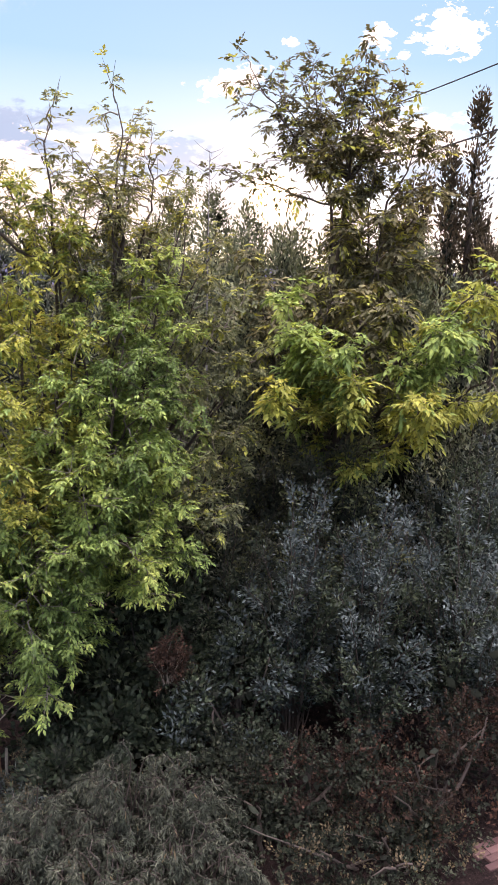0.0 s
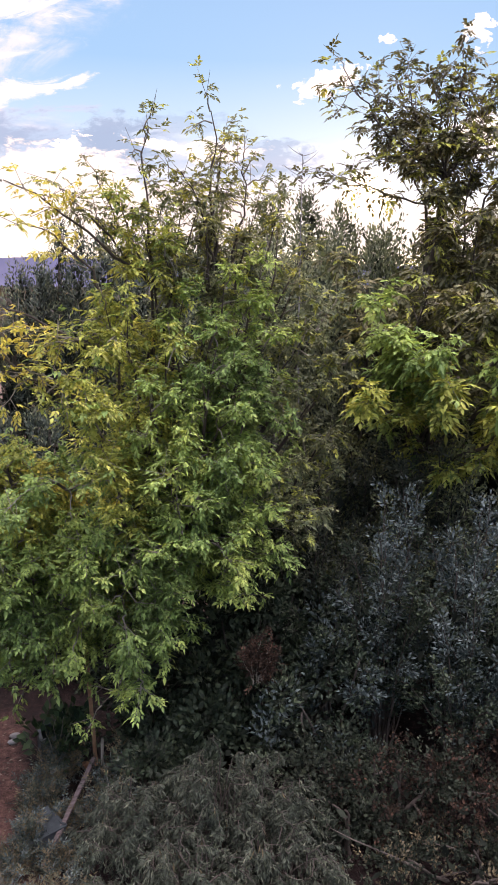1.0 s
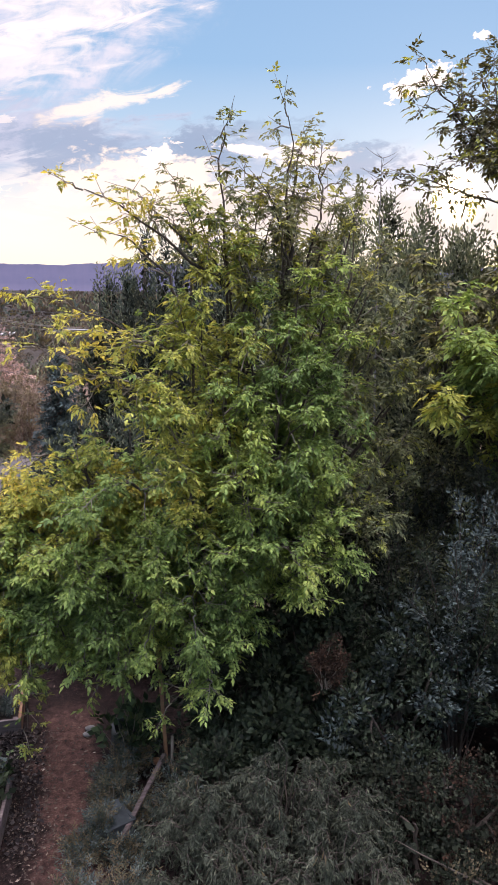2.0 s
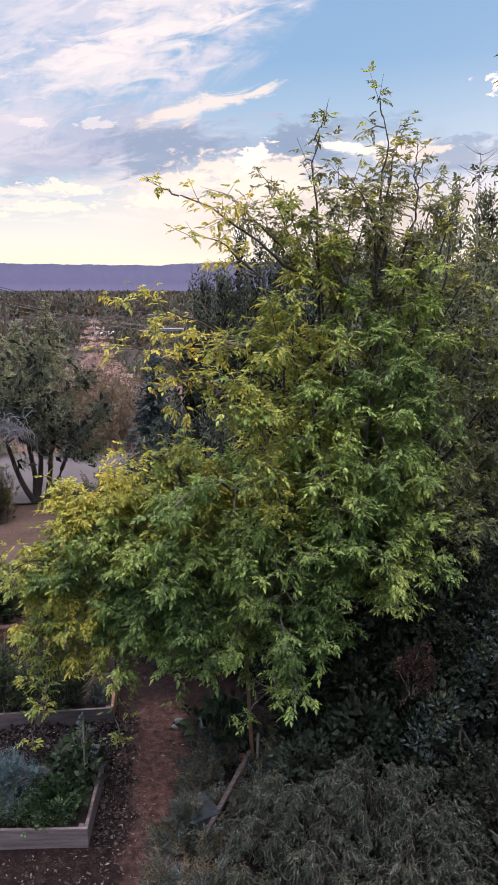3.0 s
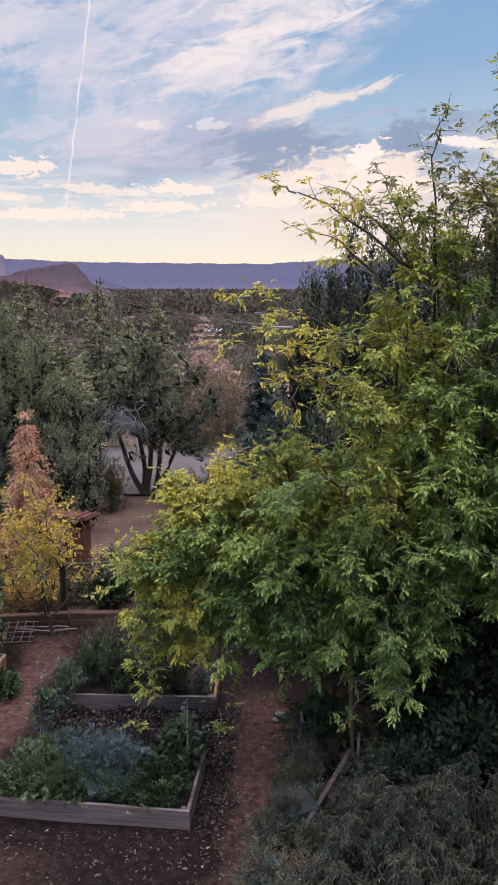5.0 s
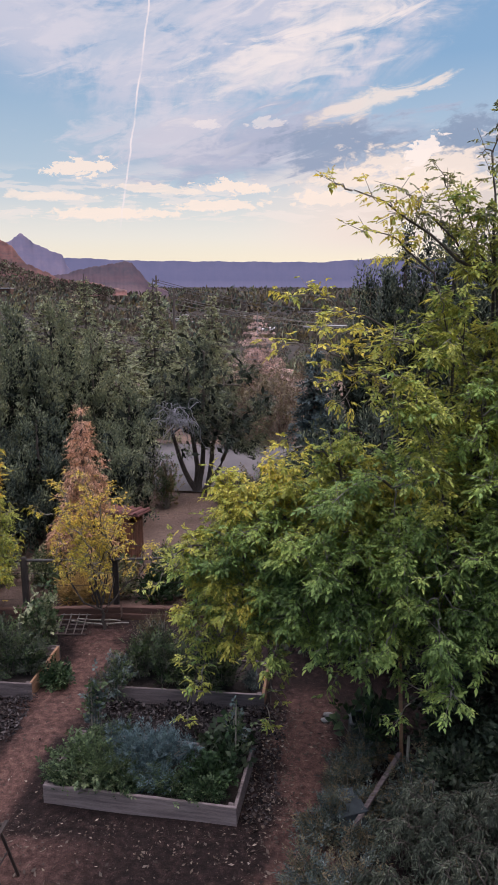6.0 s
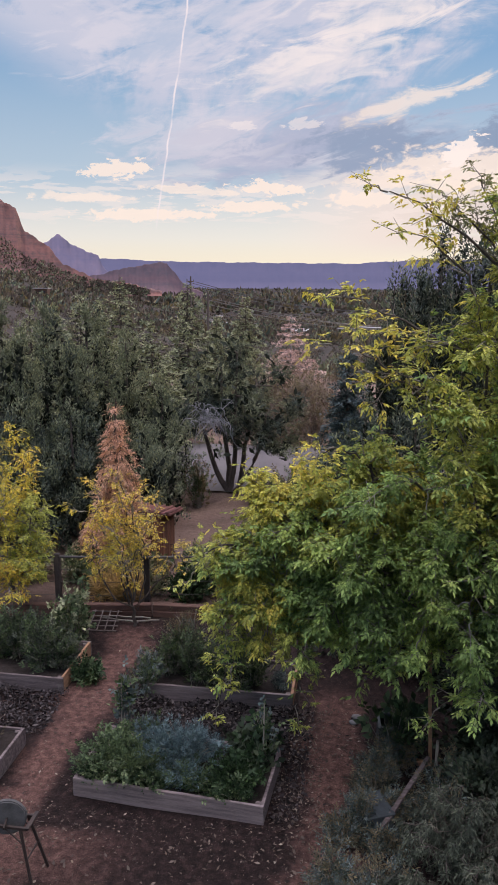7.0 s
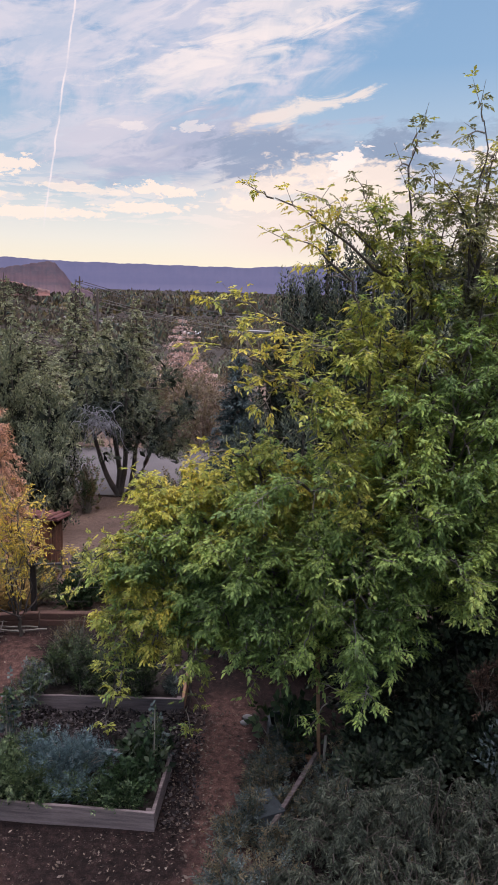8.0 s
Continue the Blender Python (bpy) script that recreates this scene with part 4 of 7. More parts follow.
    crown = mesh_part("crown", lv.mesh("crown"), root, kind="stuff")
    # leaves that can be told apart, each on one of a few shared shapes
    shapes = {}
    for p, d, sz, ci in single:
        if ci not in shapes:
            one = Leaves([M[mats[ci]]])
            compound(one, np.zeros((1, 3)), np.array([[1.0, 0, -0.1]]), 0.13, 0, np.random.default_rng(ci), pairs)
            shapes[ci] = one.mesh("leaf")
        ob = new("leaf", shapes[ci])
        ob.parent = crown
        q = Vector(d).to_track_quat("X", "Z")
        ob.matrix_basis = Matrix.LocRotScale(Vector(p), q, (sz / 0.13,) * 3)
    return root


def bush(name, label, place, rx, ry, h, mat, seed, n=260, each=7, L=0.07, W=0.03, up=0.5, stems=14, group="", category="plant", wood="twig", droop=0.1, spread=0.05, kind=""):
    """A low plant: stems that fan out from the base, leaves along their outer part."""
    rng = np.random.default_rng(seed + 1300)
    root = thing(name, label, category, group, kind, place)
    w = Wood()
    mats = mat if isinstance(mat, tuple) else (mat,)
    lv = Leaves([M[m] for m in mats])
    C, O = [], []
    for k in range(stems):
        a = rng.uniform(0, 6.283)
        f = rng.uniform(0, 1) ** 0.5
        e = np.array([rx * f * math.cos(a), ry * f * math.sin(a), h * (1.05 - 0.45 * f * f) * rng.uniform(0.75, 1.1)])
        b = np.array([e[0] * 0.25, e[1] * 0.25, -0.02])
        path = wander(bezier(b, np.array([e[0] * 0.5, e[1] * 0.5, e[2] * 0.75]), e, 7), 0.01 + 0.01 * h, rng)
        w.add(path, np.linspace(0.006 + 0.004 * h, 0.002, 7), 4)
        m = max(3, n // stems)
        t = rng.uniform(0.2, 1.0, m)
        Q = np.stack([np.interp(t, np.linspace(0, 1, 7), path[:, i]) for i in range(3)], 1)
        Q += rng.normal(0, 1, (m, 3)) * np.array([rx, ry, h]) * 0.13
        Q[:, 2] = np.maximum(Q[:, 2], 0.02)
        C.append(Q)
        O.append(unit(Q - np.array([0, 0, h * 0.2])) * 0.6)
    C, O = np.concatenate(C), np.concatenate(O)
    crown_sprays(lv, C, O, each, spread, L, W, 0, rng, up, droop)
    if len(mats) > 1:
        lv.I[-1] = np.repeat(np.repeat(rng.integers(0, len(mats), len(C)), each), 2)
    mesh_part("stem", w.mesh("stem", M[wood]), root, kind="stuff")
    mesh_part("foliage", lv.mesh("foliage"), root, kind="stuff")
    return root


# --- the big tree beside the beds
def skirt():
    """Outer sprays that close the tree's wide lower bough: layer under layer, yellower along the upper and outer edge."""
    rng = np.random.default_rng(61)
    out = []
    for el in np.arange(-14.6, -26.4, -1.4):
        left = np.interp(el, (-27, -24.5, -21.8, -19.4, -17.4, -15.6, -14), (-8.4, -9.6, -11.4, -9.4, -6.4, -2.6, 1.0))
        right = np.interp(el, (-28, -20, -12), (6.0, 8.0, 3.0))
        for az in np.arange(left, right, 1.9):
            edge = min(az - left, 1.3 * (np.interp(az, (-15, -10, -3.5, 8), (-23.0, -19.4, -15.6, -13.5)) - el))
            if rng.random() < 0.2:
                continue
            e = el + rng.uniform(-0.8, 0.8)
            tone = 2 if edge < 2.6 and rng.random() < 0.6 else 1 if edge < 6.2 * rng.uniform(0.6, 1.3) else 0
            out.append((spot(az + rng.uniform(-0.6, 0.6), e, 9.5 + 0.05 * (el + 28) + 0.09 * max(0.0, -az)), tone, 0.65, 0.46))
    return out


broadleaf("ash_tree", "large leafy tree with green leaves turning yellow at the outer boughs", (2.3, 12.0, 0), (2.2, 11.6, 2.6), [
    (spot(15.5, 11.2, 10.6), 3, 0.5, 0.3), (spot(11.1, 9.8, 10.2), 3, 0.5, 0.3), (spot(17.8, 8.0, 11), 3, 0.55, 0.55), (spot(16.4, 9.2, 10.8), 3, 0.5, 0.4), (spot(13.4, 7.2, 10.3), 3, 0.5, 0.35), (spot(3.0, 3.2, 9.5), 2, 0.5, 0.3), (spot(5.2, 5.6, 10.0), 3, 0.4, 0.25), (spot(20.5, 5.0, 11.4), 3, 0.9, 0.8),
    (spot(7.6, 6.4, 10.6), 3, 0.4, 0.3), (spot(1.3, 6.1, 9.4), 2, 0.5, 0.35), (spot(9.3, 4.4, 10.2), 1, 1.0, 0.6), (spot(13.5, 5.0, 10.6), 3, 0.9, 0.8),
    (spot(-2.5, -4.6, 9.5), 2, 0.55, 0.4), (spot(-2.0, -1.3, 9.9), 2, 0.25, 0.3), (spot(0.6, -6.8, 9.3), 2, 0.58, 0.5), (spot(2.6, -4.0, 9.6), 2, 0.5, 0.4), (spot(4.2, -7.5, 9.2), 1, 0.58, 0.45), (spot(5.6, -4.6, 9.4), 1, 0.55, 0.4),
    (spot(8.0, -2.5, 9.5), 1, 1.0, 0.7), (spot(-13.0, -21.8, 10.6), 1, 0.58, 0.3), (spot(-8.8, -20.0, 10.6), 1, 1.0, 0.45), (spot(-4.4, -18.2, 10.3), 1, 1.1, 0.5),
    (spot(-9.5, -21.5, 10.3), 0, 1.2, 0.7), (spot(-5.0, -19.3, 10.0), 0, 1.3, 0.8), (spot(-5.2, -24.5, 10.2), 0, 1.2, 0.7),
    (spot(0.5, -16.0, 9.6), 0, 1.3, 0.8), (spot(1.0, -21.5, 9.3), 0, 1.3, 0.8), (spot(-9.8, -24.0, 10.4), 1, 1.0, 0.45),
    (spot(-2.0, -20.0, 9.4), 0, 1.3, 0.9), (spot(-3.0, -13.0, 10.0), 2, 0.58, 0.45), (spot(-1.5, -24.0, 9.6), 0, 1.1, 0.6), (spot(2.5, -25.5, 9.4), 0, 1.0, 0.7),
    (spot(-11.0, -31.0, 10.4), 1, 0.5, 0.3), (spot(-9.9, -28.6, 10.3), 1, 0.5, 0.3), (spot(-4.4, -31.2, 10.2), 1, 0.5, 0.25), (spot(-10.9, -27.0, 10.5), 1, 0.58, 0.35),
    (spot(5.2, -26.0, 9.2), 0, 0.7, 0.5), (spot(3.0, -15.0, 9.2), 0, 1.3, 0.9), (spot(6.5, -10.0, 8.9), 1, 1.3, 0.9), (spot(8.0, -14.0, 8.8), 1, 1.2, 0.8),
    (spot(6.5, -20.0, 9.0), 0, 1.3, 0.9), (spot(11.5, -20.0, 8.9), 0, 1.2, 0.9), (spot(14.5, -16.5, 9.0), 0, 1.2, 0.9), (spot(16.5, -20.0, 9.1), 0, 0.8, 0.7),
    (spot(11.0, -9.0, 9.2), 0, 1.3, 0.9), (spot(15.0, -8.0, 9.8), 0, 1.3, 0.9), (spot(9.5, -3.0, 9.5), 1, 1.2, 0.9), (spot(13.5, -2.0, 10.0), 0, 1.3, 0.9),
    (spot(18.0, -3.0, 10.4), 0, 1.2, 0.9), (spot(10.0, 1.5, 10.0), 1, 1.1, 0.8), (spot(17.5, 2.0, 10.8), 3, 1.1, 0.9), (spot(21.5, -1.0, 11.0), 3, 1.1, 0.9),
    (spot(20.0, -8.5, 10.6), 0, 1.1, 0.9), (spot(12.2, -5.5, 9.4), 1, 1.2, 0.8), (spot(16.5, -0.8, 10.0), 0, 1.3, 0.8), (spot(15.2, 2.8, 10.4), 3, 1.2, 0.7),
    (spot(19.2, 0.2, 10.5), 0, 1.2, 0.8), (spot(18.0, -6.2, 10.0), 0, 1.2, 0.8), (spot(12.2, 1.5, 9.9), 1, 1.2, 0.7), (spot(20.4, 3.0, 11.0), 3, 1.2, 0.7), (spot(7.2, -6.5, 9.2), 1, 1.0, 0.6),
    (spot(14.0, -11.5, 9.3), 0, 1.2, 0.8), (spot(18.0, -13.0, 9.6), 0, 1.1, 0.8),
    (spot(7.0, -30.4, 9.3), 0, 0.58, 0.35), (spot(1.5, -28.2, 9.8), 0, 0.58, 0.4),
    (spot(12.5, 3.4, 10.2), 3, 1.0, 0.6), (spot(14.5, 4.4, 10.4), 3, 0.9, 0.5), (spot(16.4, 4.6, 10.6), 3, 1.0, 0.6), (spot(10.8, 2.8, 10.1), 1, 1.0, 0.6), (spot(18.6, 4.2, 10.9), 3, 0.9, 0.6),
    (spot(16.2, -14.2, 9.2), 0, 1.0, 0.7), (spot(14.2, -19.6, 9.0), 0, 1.0, 0.7), (spot(18.6, -9.0, 9.8), 0, 1.0, 0.7), (spot(12.6, -23.0, 9.1), 0, 0.9, 0.6),
    (spot(9.0, -24.5, 9.0), 0, 1.0, 0.7), (spot(17.0, -10.5, 9.4), 0, 1.1, 0.8), (spot(19.6, -5.0, 9.9), 0, 1.1, 0.8), (spot(20.4, -11.5, 9.9), 0, 1.0, 0.8),
    (spot(16.0, -5.2, 9.6), 0, 1.1, 0.8), (spot(12.5, -14.5, 8.9), 0, 1.1, 0.7), (spot(22.4, -4.4, 10.6), 3, 1.0, 0.8),
    (spot(21.5, -14.0, 10.2), 3, 1.0, 0.9), (spot(22.6, -17.0, 10.3), 3, 0.9, 0.9), (spot(19.2, -17.0, 9.6), 0, 1.0, 0.8), (spot(23.6, -8.6, 10.9), 3, 1.1, 0.9), (spot(24.2, -2.4, 11.4), 3, 1.1, 0.9),
    (spot(25.6, -6.0, 11.4), 3, 1.0, 0.9), (spot(20.2, -20.0, 9.7), 0, 0.9, 0.7), (spot(24.0, -12.0, 10.9), 3, 1.0, 0.9), (spot(22.4, 1.6, 11.4), 3, 1.0, 0.8), (spot(17.6, -22.4, 9.4), 0, 0.8, 0.6),
    (spot(9.0, -26.6, 9.2), 0, 0.9, 0.6), (spot(11.4, -24.6, 9.2), 0, 0.9, 0.7), (spot(17.0, -19.0, 9.4), 0, 0.9, 0.7), (spot(4.2, -27.2, 9.3), 0, 0.8, 0.5),
     (spot(10.0, -29.0, 9.1), 0, 0.8, 0.5),
] + skirt(), ("green", "lime", "ash_yellow", "olive"), 1, own_leaves=300, subs=9, leaf=0.078, per=8, pairs=3)

# --- the taller tree in front of the sun
broadleaf("walnut_tree", "tall open-crowned tree with dark drooping leaves against the sun", (7.4, 12.2, 0), (7.2, 12.0, 4.2), [
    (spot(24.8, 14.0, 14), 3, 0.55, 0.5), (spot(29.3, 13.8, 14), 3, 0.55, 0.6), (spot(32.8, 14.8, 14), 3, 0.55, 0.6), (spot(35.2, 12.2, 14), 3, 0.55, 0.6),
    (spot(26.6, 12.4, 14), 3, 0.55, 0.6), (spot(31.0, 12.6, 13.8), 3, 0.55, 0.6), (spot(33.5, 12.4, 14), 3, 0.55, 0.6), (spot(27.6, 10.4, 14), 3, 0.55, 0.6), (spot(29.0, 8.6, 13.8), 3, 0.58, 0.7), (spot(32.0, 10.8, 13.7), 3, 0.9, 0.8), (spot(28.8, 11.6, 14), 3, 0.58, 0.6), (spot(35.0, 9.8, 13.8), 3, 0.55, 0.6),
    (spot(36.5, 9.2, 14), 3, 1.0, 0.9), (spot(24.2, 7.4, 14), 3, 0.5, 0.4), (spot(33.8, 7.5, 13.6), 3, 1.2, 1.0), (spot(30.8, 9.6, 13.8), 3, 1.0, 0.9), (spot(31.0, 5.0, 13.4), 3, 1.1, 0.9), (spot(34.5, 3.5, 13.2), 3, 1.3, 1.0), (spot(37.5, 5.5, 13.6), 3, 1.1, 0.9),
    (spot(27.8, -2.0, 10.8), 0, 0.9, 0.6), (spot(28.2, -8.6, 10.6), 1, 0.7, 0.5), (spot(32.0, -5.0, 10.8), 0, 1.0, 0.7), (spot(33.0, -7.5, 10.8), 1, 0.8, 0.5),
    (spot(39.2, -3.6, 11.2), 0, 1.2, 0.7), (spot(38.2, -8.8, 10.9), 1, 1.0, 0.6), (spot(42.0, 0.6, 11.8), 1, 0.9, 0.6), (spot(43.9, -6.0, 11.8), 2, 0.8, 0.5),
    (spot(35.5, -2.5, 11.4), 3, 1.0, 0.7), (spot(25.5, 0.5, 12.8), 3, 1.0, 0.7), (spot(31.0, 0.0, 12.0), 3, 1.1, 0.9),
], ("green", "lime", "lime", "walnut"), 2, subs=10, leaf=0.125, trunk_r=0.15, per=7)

# ------------------------------------------------------------------ trees behind the garden
conifer("deodar_cedar", "tall grey-green conifer with drooping tiers of boughs", (*spot(-13.2, 0, 38)[:2], -0.1), 7.0, 2.76, "conifer", seed=1, L=0.2, W=0.065, droop=0.2, lift=0.05, layers=25, power=0.95, per=9, dens=9, group="tall conifers", shade=True)
conifer("deodar_cedar", "smaller grey-green conifer behind the junipers", (*spot(-8.8, 0, 42)[:2], -0.2), 6.3, 2.40, "conifer", seed=2, L=0.2, W=0.065, droop=0.2, lift=0.05, layers=25, power=0.95, per=9, dens=9, group="tall conifers", shade=True)
conifer("deodar_cedar", "tall grey-green conifer with long level boughs", (*spot(-18.1, 0, 36)[:2], -0.1), 7.2, 3.12, "conifer", seed=3, L=0.2, W=0.065, droop=0.2, lift=0.05, layers=25, power=0.95, per=9, dens=9, group="tall conifers", shade=True)
conifer("deodar_cedar", "grey-green conifer among others", (*spot(-21.0, 0, 35)[:2], -0.1), 6.4, 2.76, "conifer", seed=4, L=0.2, W=0.065, droop=0.2, lift=0.05, layers=25, power=0.95, per=9, dens=9, group="tall conifers", shade=True)
conifer("deodar_cedar", "short grey-green conifer among others", (*spot(-16.0, 0, 32)[:2], 0), 5.3, 2.64, "conifer", seed=5, L=0.2, W=0.065, droop=0.2, lift=0.05, layers=25, power=0.95, per=9, dens=9, group="tall conifers", shade=True)
conifer("deodar_cedar", "grey-green conifer at the edge of the wood", (*spot(-24.5, 0, 36)[:2], -0.1), 5.7, 2.88, "conifer", seed=6, L=0.2, W=0.065, droop=0.2, lift=0.05, layers=25, power=0.95, per=9, dens=9, group="tall conifers", shade=True)
conifer("deodar_cedar", "grey-green conifer with a broad skirt", (*spot(-27.5, 0, 35)[:2], -0.1), 5.6, 3.00, "conifer", seed=7, L=0.2, W=0.065, droop=0.2, lift=0.05, layers=25, power=0.95, per=9, dens=9, group="tall conifers", shade=True)
conifer("deodar_cedar", "pointed grey-green conifer rising behind evergreens", (*spot(-19.6, 0, 33)[:2], 0), 6.2, 2.0, "conifer", seed=9, L=0.2, W=0.065, droop=0.2, lift=0.05, layers=25, power=0.95, per=9, dens=9, group="tall conifers", shade=True)
conifer("deodar_cedar", "pointed grey-green conifer rising behind evergreens", (*spot(-22.8, 0, 32)[:2], 0), 6.0, 2.0, "conifer", seed=10, L=0.2, W=0.065, droop=0.2, lift=0.05, layers=25, power=0.95, per=9, dens=9, group="tall conifers", shade=True)
conifer("deodar_cedar", "slender grey-green conifer beyond the road", (*spot(-11.0, 0, 46)[:2], -0.3), 5.2, 2.04, "conifer", seed=8, L=0.2, W=0.065, droop=0.2, lift=0.05, layers=25, power=0.95, per=9, dens=9, group="tall conifers", shade=True)


def spire_tree(az, r, el, rad, mat, seed, label, group="evergreen trees", spires=15, clumps=10, shoots=8, lean=0.25, name="juniper_tree", fall=0.42, tuft=1.0):
    """An evergreen of many pointed spires round a hidden trunk: tufts of upright shoots, paler at the tips, with dark
    gaps between. Pale tips and near-black inner leaves put light and shade into the colour. Its top stands at elevation
    el.
    """
    p = spot(az, el, r)
    h = float(p[2])
    rng = np.random.default_rng(seed + 2100)
    root = thing(name, label, "tree", group, place=(p[0], p[1], 0))
    names = mat if isinstance(mat, tuple) else (mat,)
    nm = len(names)
    young = {"juniper": "conifer", "cypress": "juniper"}.get(names[0], names[0])
    lv = Leaves([M[q] for q in (*names, young, "inner_shade")])
    w = Wood()
    axis = wander(np.stack([np.zeros(8), np.zeros(8), np.linspace(-0.1, h * 0.93, 8)], 1), 0.025, rng)
    tw = Wood()
    tw.add(axis, np.linspace(0.05 + 0.018 * h, 0.015, 8), 7)
    mesh_part("trunk", tw.mesh("trunk", M["bark"]), root)
    sp = [(0.0, 0.0, h, 0.36 * rad, h * 0.35)]
    for k in range(spires):
        a = k * 2.4 + rng.uniform(-0.4, 0.4)
        q = math.sqrt((k + 0.8) / spires) * 0.9
        top = h * (0.98 - fall * q ** 1.5) * rng.uniform(0.76, 1.06)
        ln = min(top * 0.85, rng.uniform(1.6, 3.0) * (0.6 + 0.09 * h))
        sp.append((rad * q * math.cos(a), rad * q * math.sin(a), top, rad * rng.uniform(0.19, 0.27), top - ln))
    for k in range(spires // 2):
        a = k * 6.283 / (spires // 2) + rng.uniform(-0.3, 0.3)
        q = rng.uniform(0.75, 1.0)
        top = h * rng.uniform(0.26, 0.48)
        sp.append((rad * q * math.cos(a), rad * q * math.sin(a), top, rad * rng.uniform(0.26, 0.36), max(0.05, top - h * 0.34)))
    C, A, K = [], [], []
    for x, y, top, rr, low in sp:
        ln = top - low
        foot = np.array((x * 0.8, y * 0.8, low))
        tip = np.array((x * (1 + lean * 0.2), y * (1 + lean * 0.2), top))
        j = min(6, max(0, int(7 * low / h)))
        w.add(wander(bezier(axis[j], (axis[j] + foot) / 2 + np.array((0, 0, 0.05)), (foot + tip) / 2, 6), 0.02, rng), np.linspace(0.03, 0.01, 6), 4)
        n = max(6, int(clumps * (ln * rr / 0.9) ** 0.7))
        t = rng.uniform(0, 1, n) ** 0.85
        t[:2] = (0.97, 0.86)
        ang = rng.uniform(0, 6.283, n)
        prof = rr * (1 - t) ** 0.7 * np.minimum(1.0, (t + 0.08) / 0.25) ** 0.6 * rng.uniform(0.75, 1.2, n)
        out = np.stack([np.cos(ang), np.sin(ang), np.zeros(n)], 1)
        cc = foot + (tip - foot) * t[:, None] + out * prof[:, None]
        tone = rng.random(n)
        c = np.repeat(cc, shoots, 0)
        q = len(c)
        d = np.repeat(out, shoots, 0) * (0.55 - 0.4 * np.repeat(t, shoots))[:, None] + rng.normal(0, 0.3, (q, 3)) + np.array((0, 0, 0.95))
        C.append(c + rng.normal(0, 1, (q, 3)) * np.array((0.065, 0.065, 0.10)))
        A.append(d)
        K.append(np.repeat(tone, shoots))
        # dark leaves inside each spire, the shade of its gaps put into colour
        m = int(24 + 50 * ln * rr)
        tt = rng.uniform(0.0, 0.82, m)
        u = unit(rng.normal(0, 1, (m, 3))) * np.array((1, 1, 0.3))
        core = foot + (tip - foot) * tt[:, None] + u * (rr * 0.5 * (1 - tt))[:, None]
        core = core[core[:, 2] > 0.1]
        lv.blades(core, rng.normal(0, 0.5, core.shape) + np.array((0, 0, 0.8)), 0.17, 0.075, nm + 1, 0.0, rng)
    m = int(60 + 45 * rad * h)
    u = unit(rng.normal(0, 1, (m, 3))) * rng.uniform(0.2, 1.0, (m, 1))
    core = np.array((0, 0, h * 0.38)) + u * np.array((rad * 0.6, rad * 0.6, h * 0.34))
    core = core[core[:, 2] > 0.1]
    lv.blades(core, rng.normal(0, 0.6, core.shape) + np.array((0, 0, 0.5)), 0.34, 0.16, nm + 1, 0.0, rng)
    C, A, K = np.concatenate(C), np.concatenate(A), np.concatenate(K)
    ok = C[:, 2] > 0.08
    C, A, K = C[ok], A[ok], K[ok]
    blades = 10
    crown_plumes(lv, C, A, blades, 0.32 * tuft, 0.08 * tuft, 0.09 * tuft, 0.03 * tuft ** 1.4, 0, rng)
    idx = np.repeat((K < 0.35).astype(int) if nm > 1 else np.zeros(len(K), int), blades)
    step = np.tile(np.arange(blades), len(C))
    # young tips paler, with the light they catch put into colour
    tips = (step > 4) & (rng.random(len(step)) < np.repeat(np.clip(1.1 - 1.15 * K, 0.05, 1.0), blades))
    lv.I[-1] = np.repeat(np.where(tips, nm, idx), 2)
    mesh_part("stem", w.mesh("stem", M["bark"]), root, kind="stuff")
    mesh_part("crown", lv.mesh("crown"), root, kind="stuff")
    return root


spire_tree(-15.3, 23.0, -7.2, 0.95, "juniper", 1, "bushy grey-green juniper beside the road", spires=11, tuft=1.12)
spire_tree(-17.8, 24.5, -3.8, 1.3, "juniper", 2, "dense grey-green juniper with pointed upright spires", tuft=1.12)
spire_tree(-20.6, 23.5, -1.5, 1.5, "juniper", 3, "tall dense juniper of many spires, dark below", spires=18, tuft=1.12)
spire_tree(-23.6, 22.5, -1.9, 1.7, ("juniper", "cypress"), 4, "broad blue-green juniper, dark below", spires=20, tuft=1.12)
spire_tree(-27.4, 21.5, -1.2, 2.0, "juniper", 5, "broad dense juniper at the garden's edge", spires=20, tuft=1.12)
spire_tree(-22.0, 20.5, -9.4, 1.5, ("cypress", "juniper"), 6, "low dark juniper behind the fence", tuft=1.12)
spire_tree(-26.0, 19.5, -9.2, 1.6, ("cypress", "juniper"), 7, "low dark juniper behind the yellow shrub", tuft=1.12)
spire_tree(-16.6, 20.6, -10.6, 1.05, ("juniper", "cypress"), 8, "low dark juniper behind the dead conifer", spires=12, tuft=1.12)
DARK = dict(name="cypress_tree", group="cypress trees", shoots=4, tuft=1.4)
spire_tree(2.0, 26.0, 0.7, 1.05, "cypress", 9, "narrow dark blue-green evergreen", **DARK)
spire_tree(5.2, 25.0, 3.9, 1.5, "cypress", 10, "tall dark evergreen rising above the leafy tree", spires=24, fall=0.22, **DARK)
spire_tree(8.6, 24.0, 3.2, 1.5, "cypress", 11, "tall dark evergreen behind the leafy tree", spires=24, fall=0.22, **DARK)
spire_tree(11.9, 24.5, 4.6, 1.5, "cypress", 12, "tall dark evergreen with a pointed top", clumps=7, **DARK)
spire_tree(15.5, 22.0, 4.4, 1.7, "cypress", 13, "tall dark evergreen behind the leafy tree", spires=22, fall=0.14, clumps=14, **DARK)
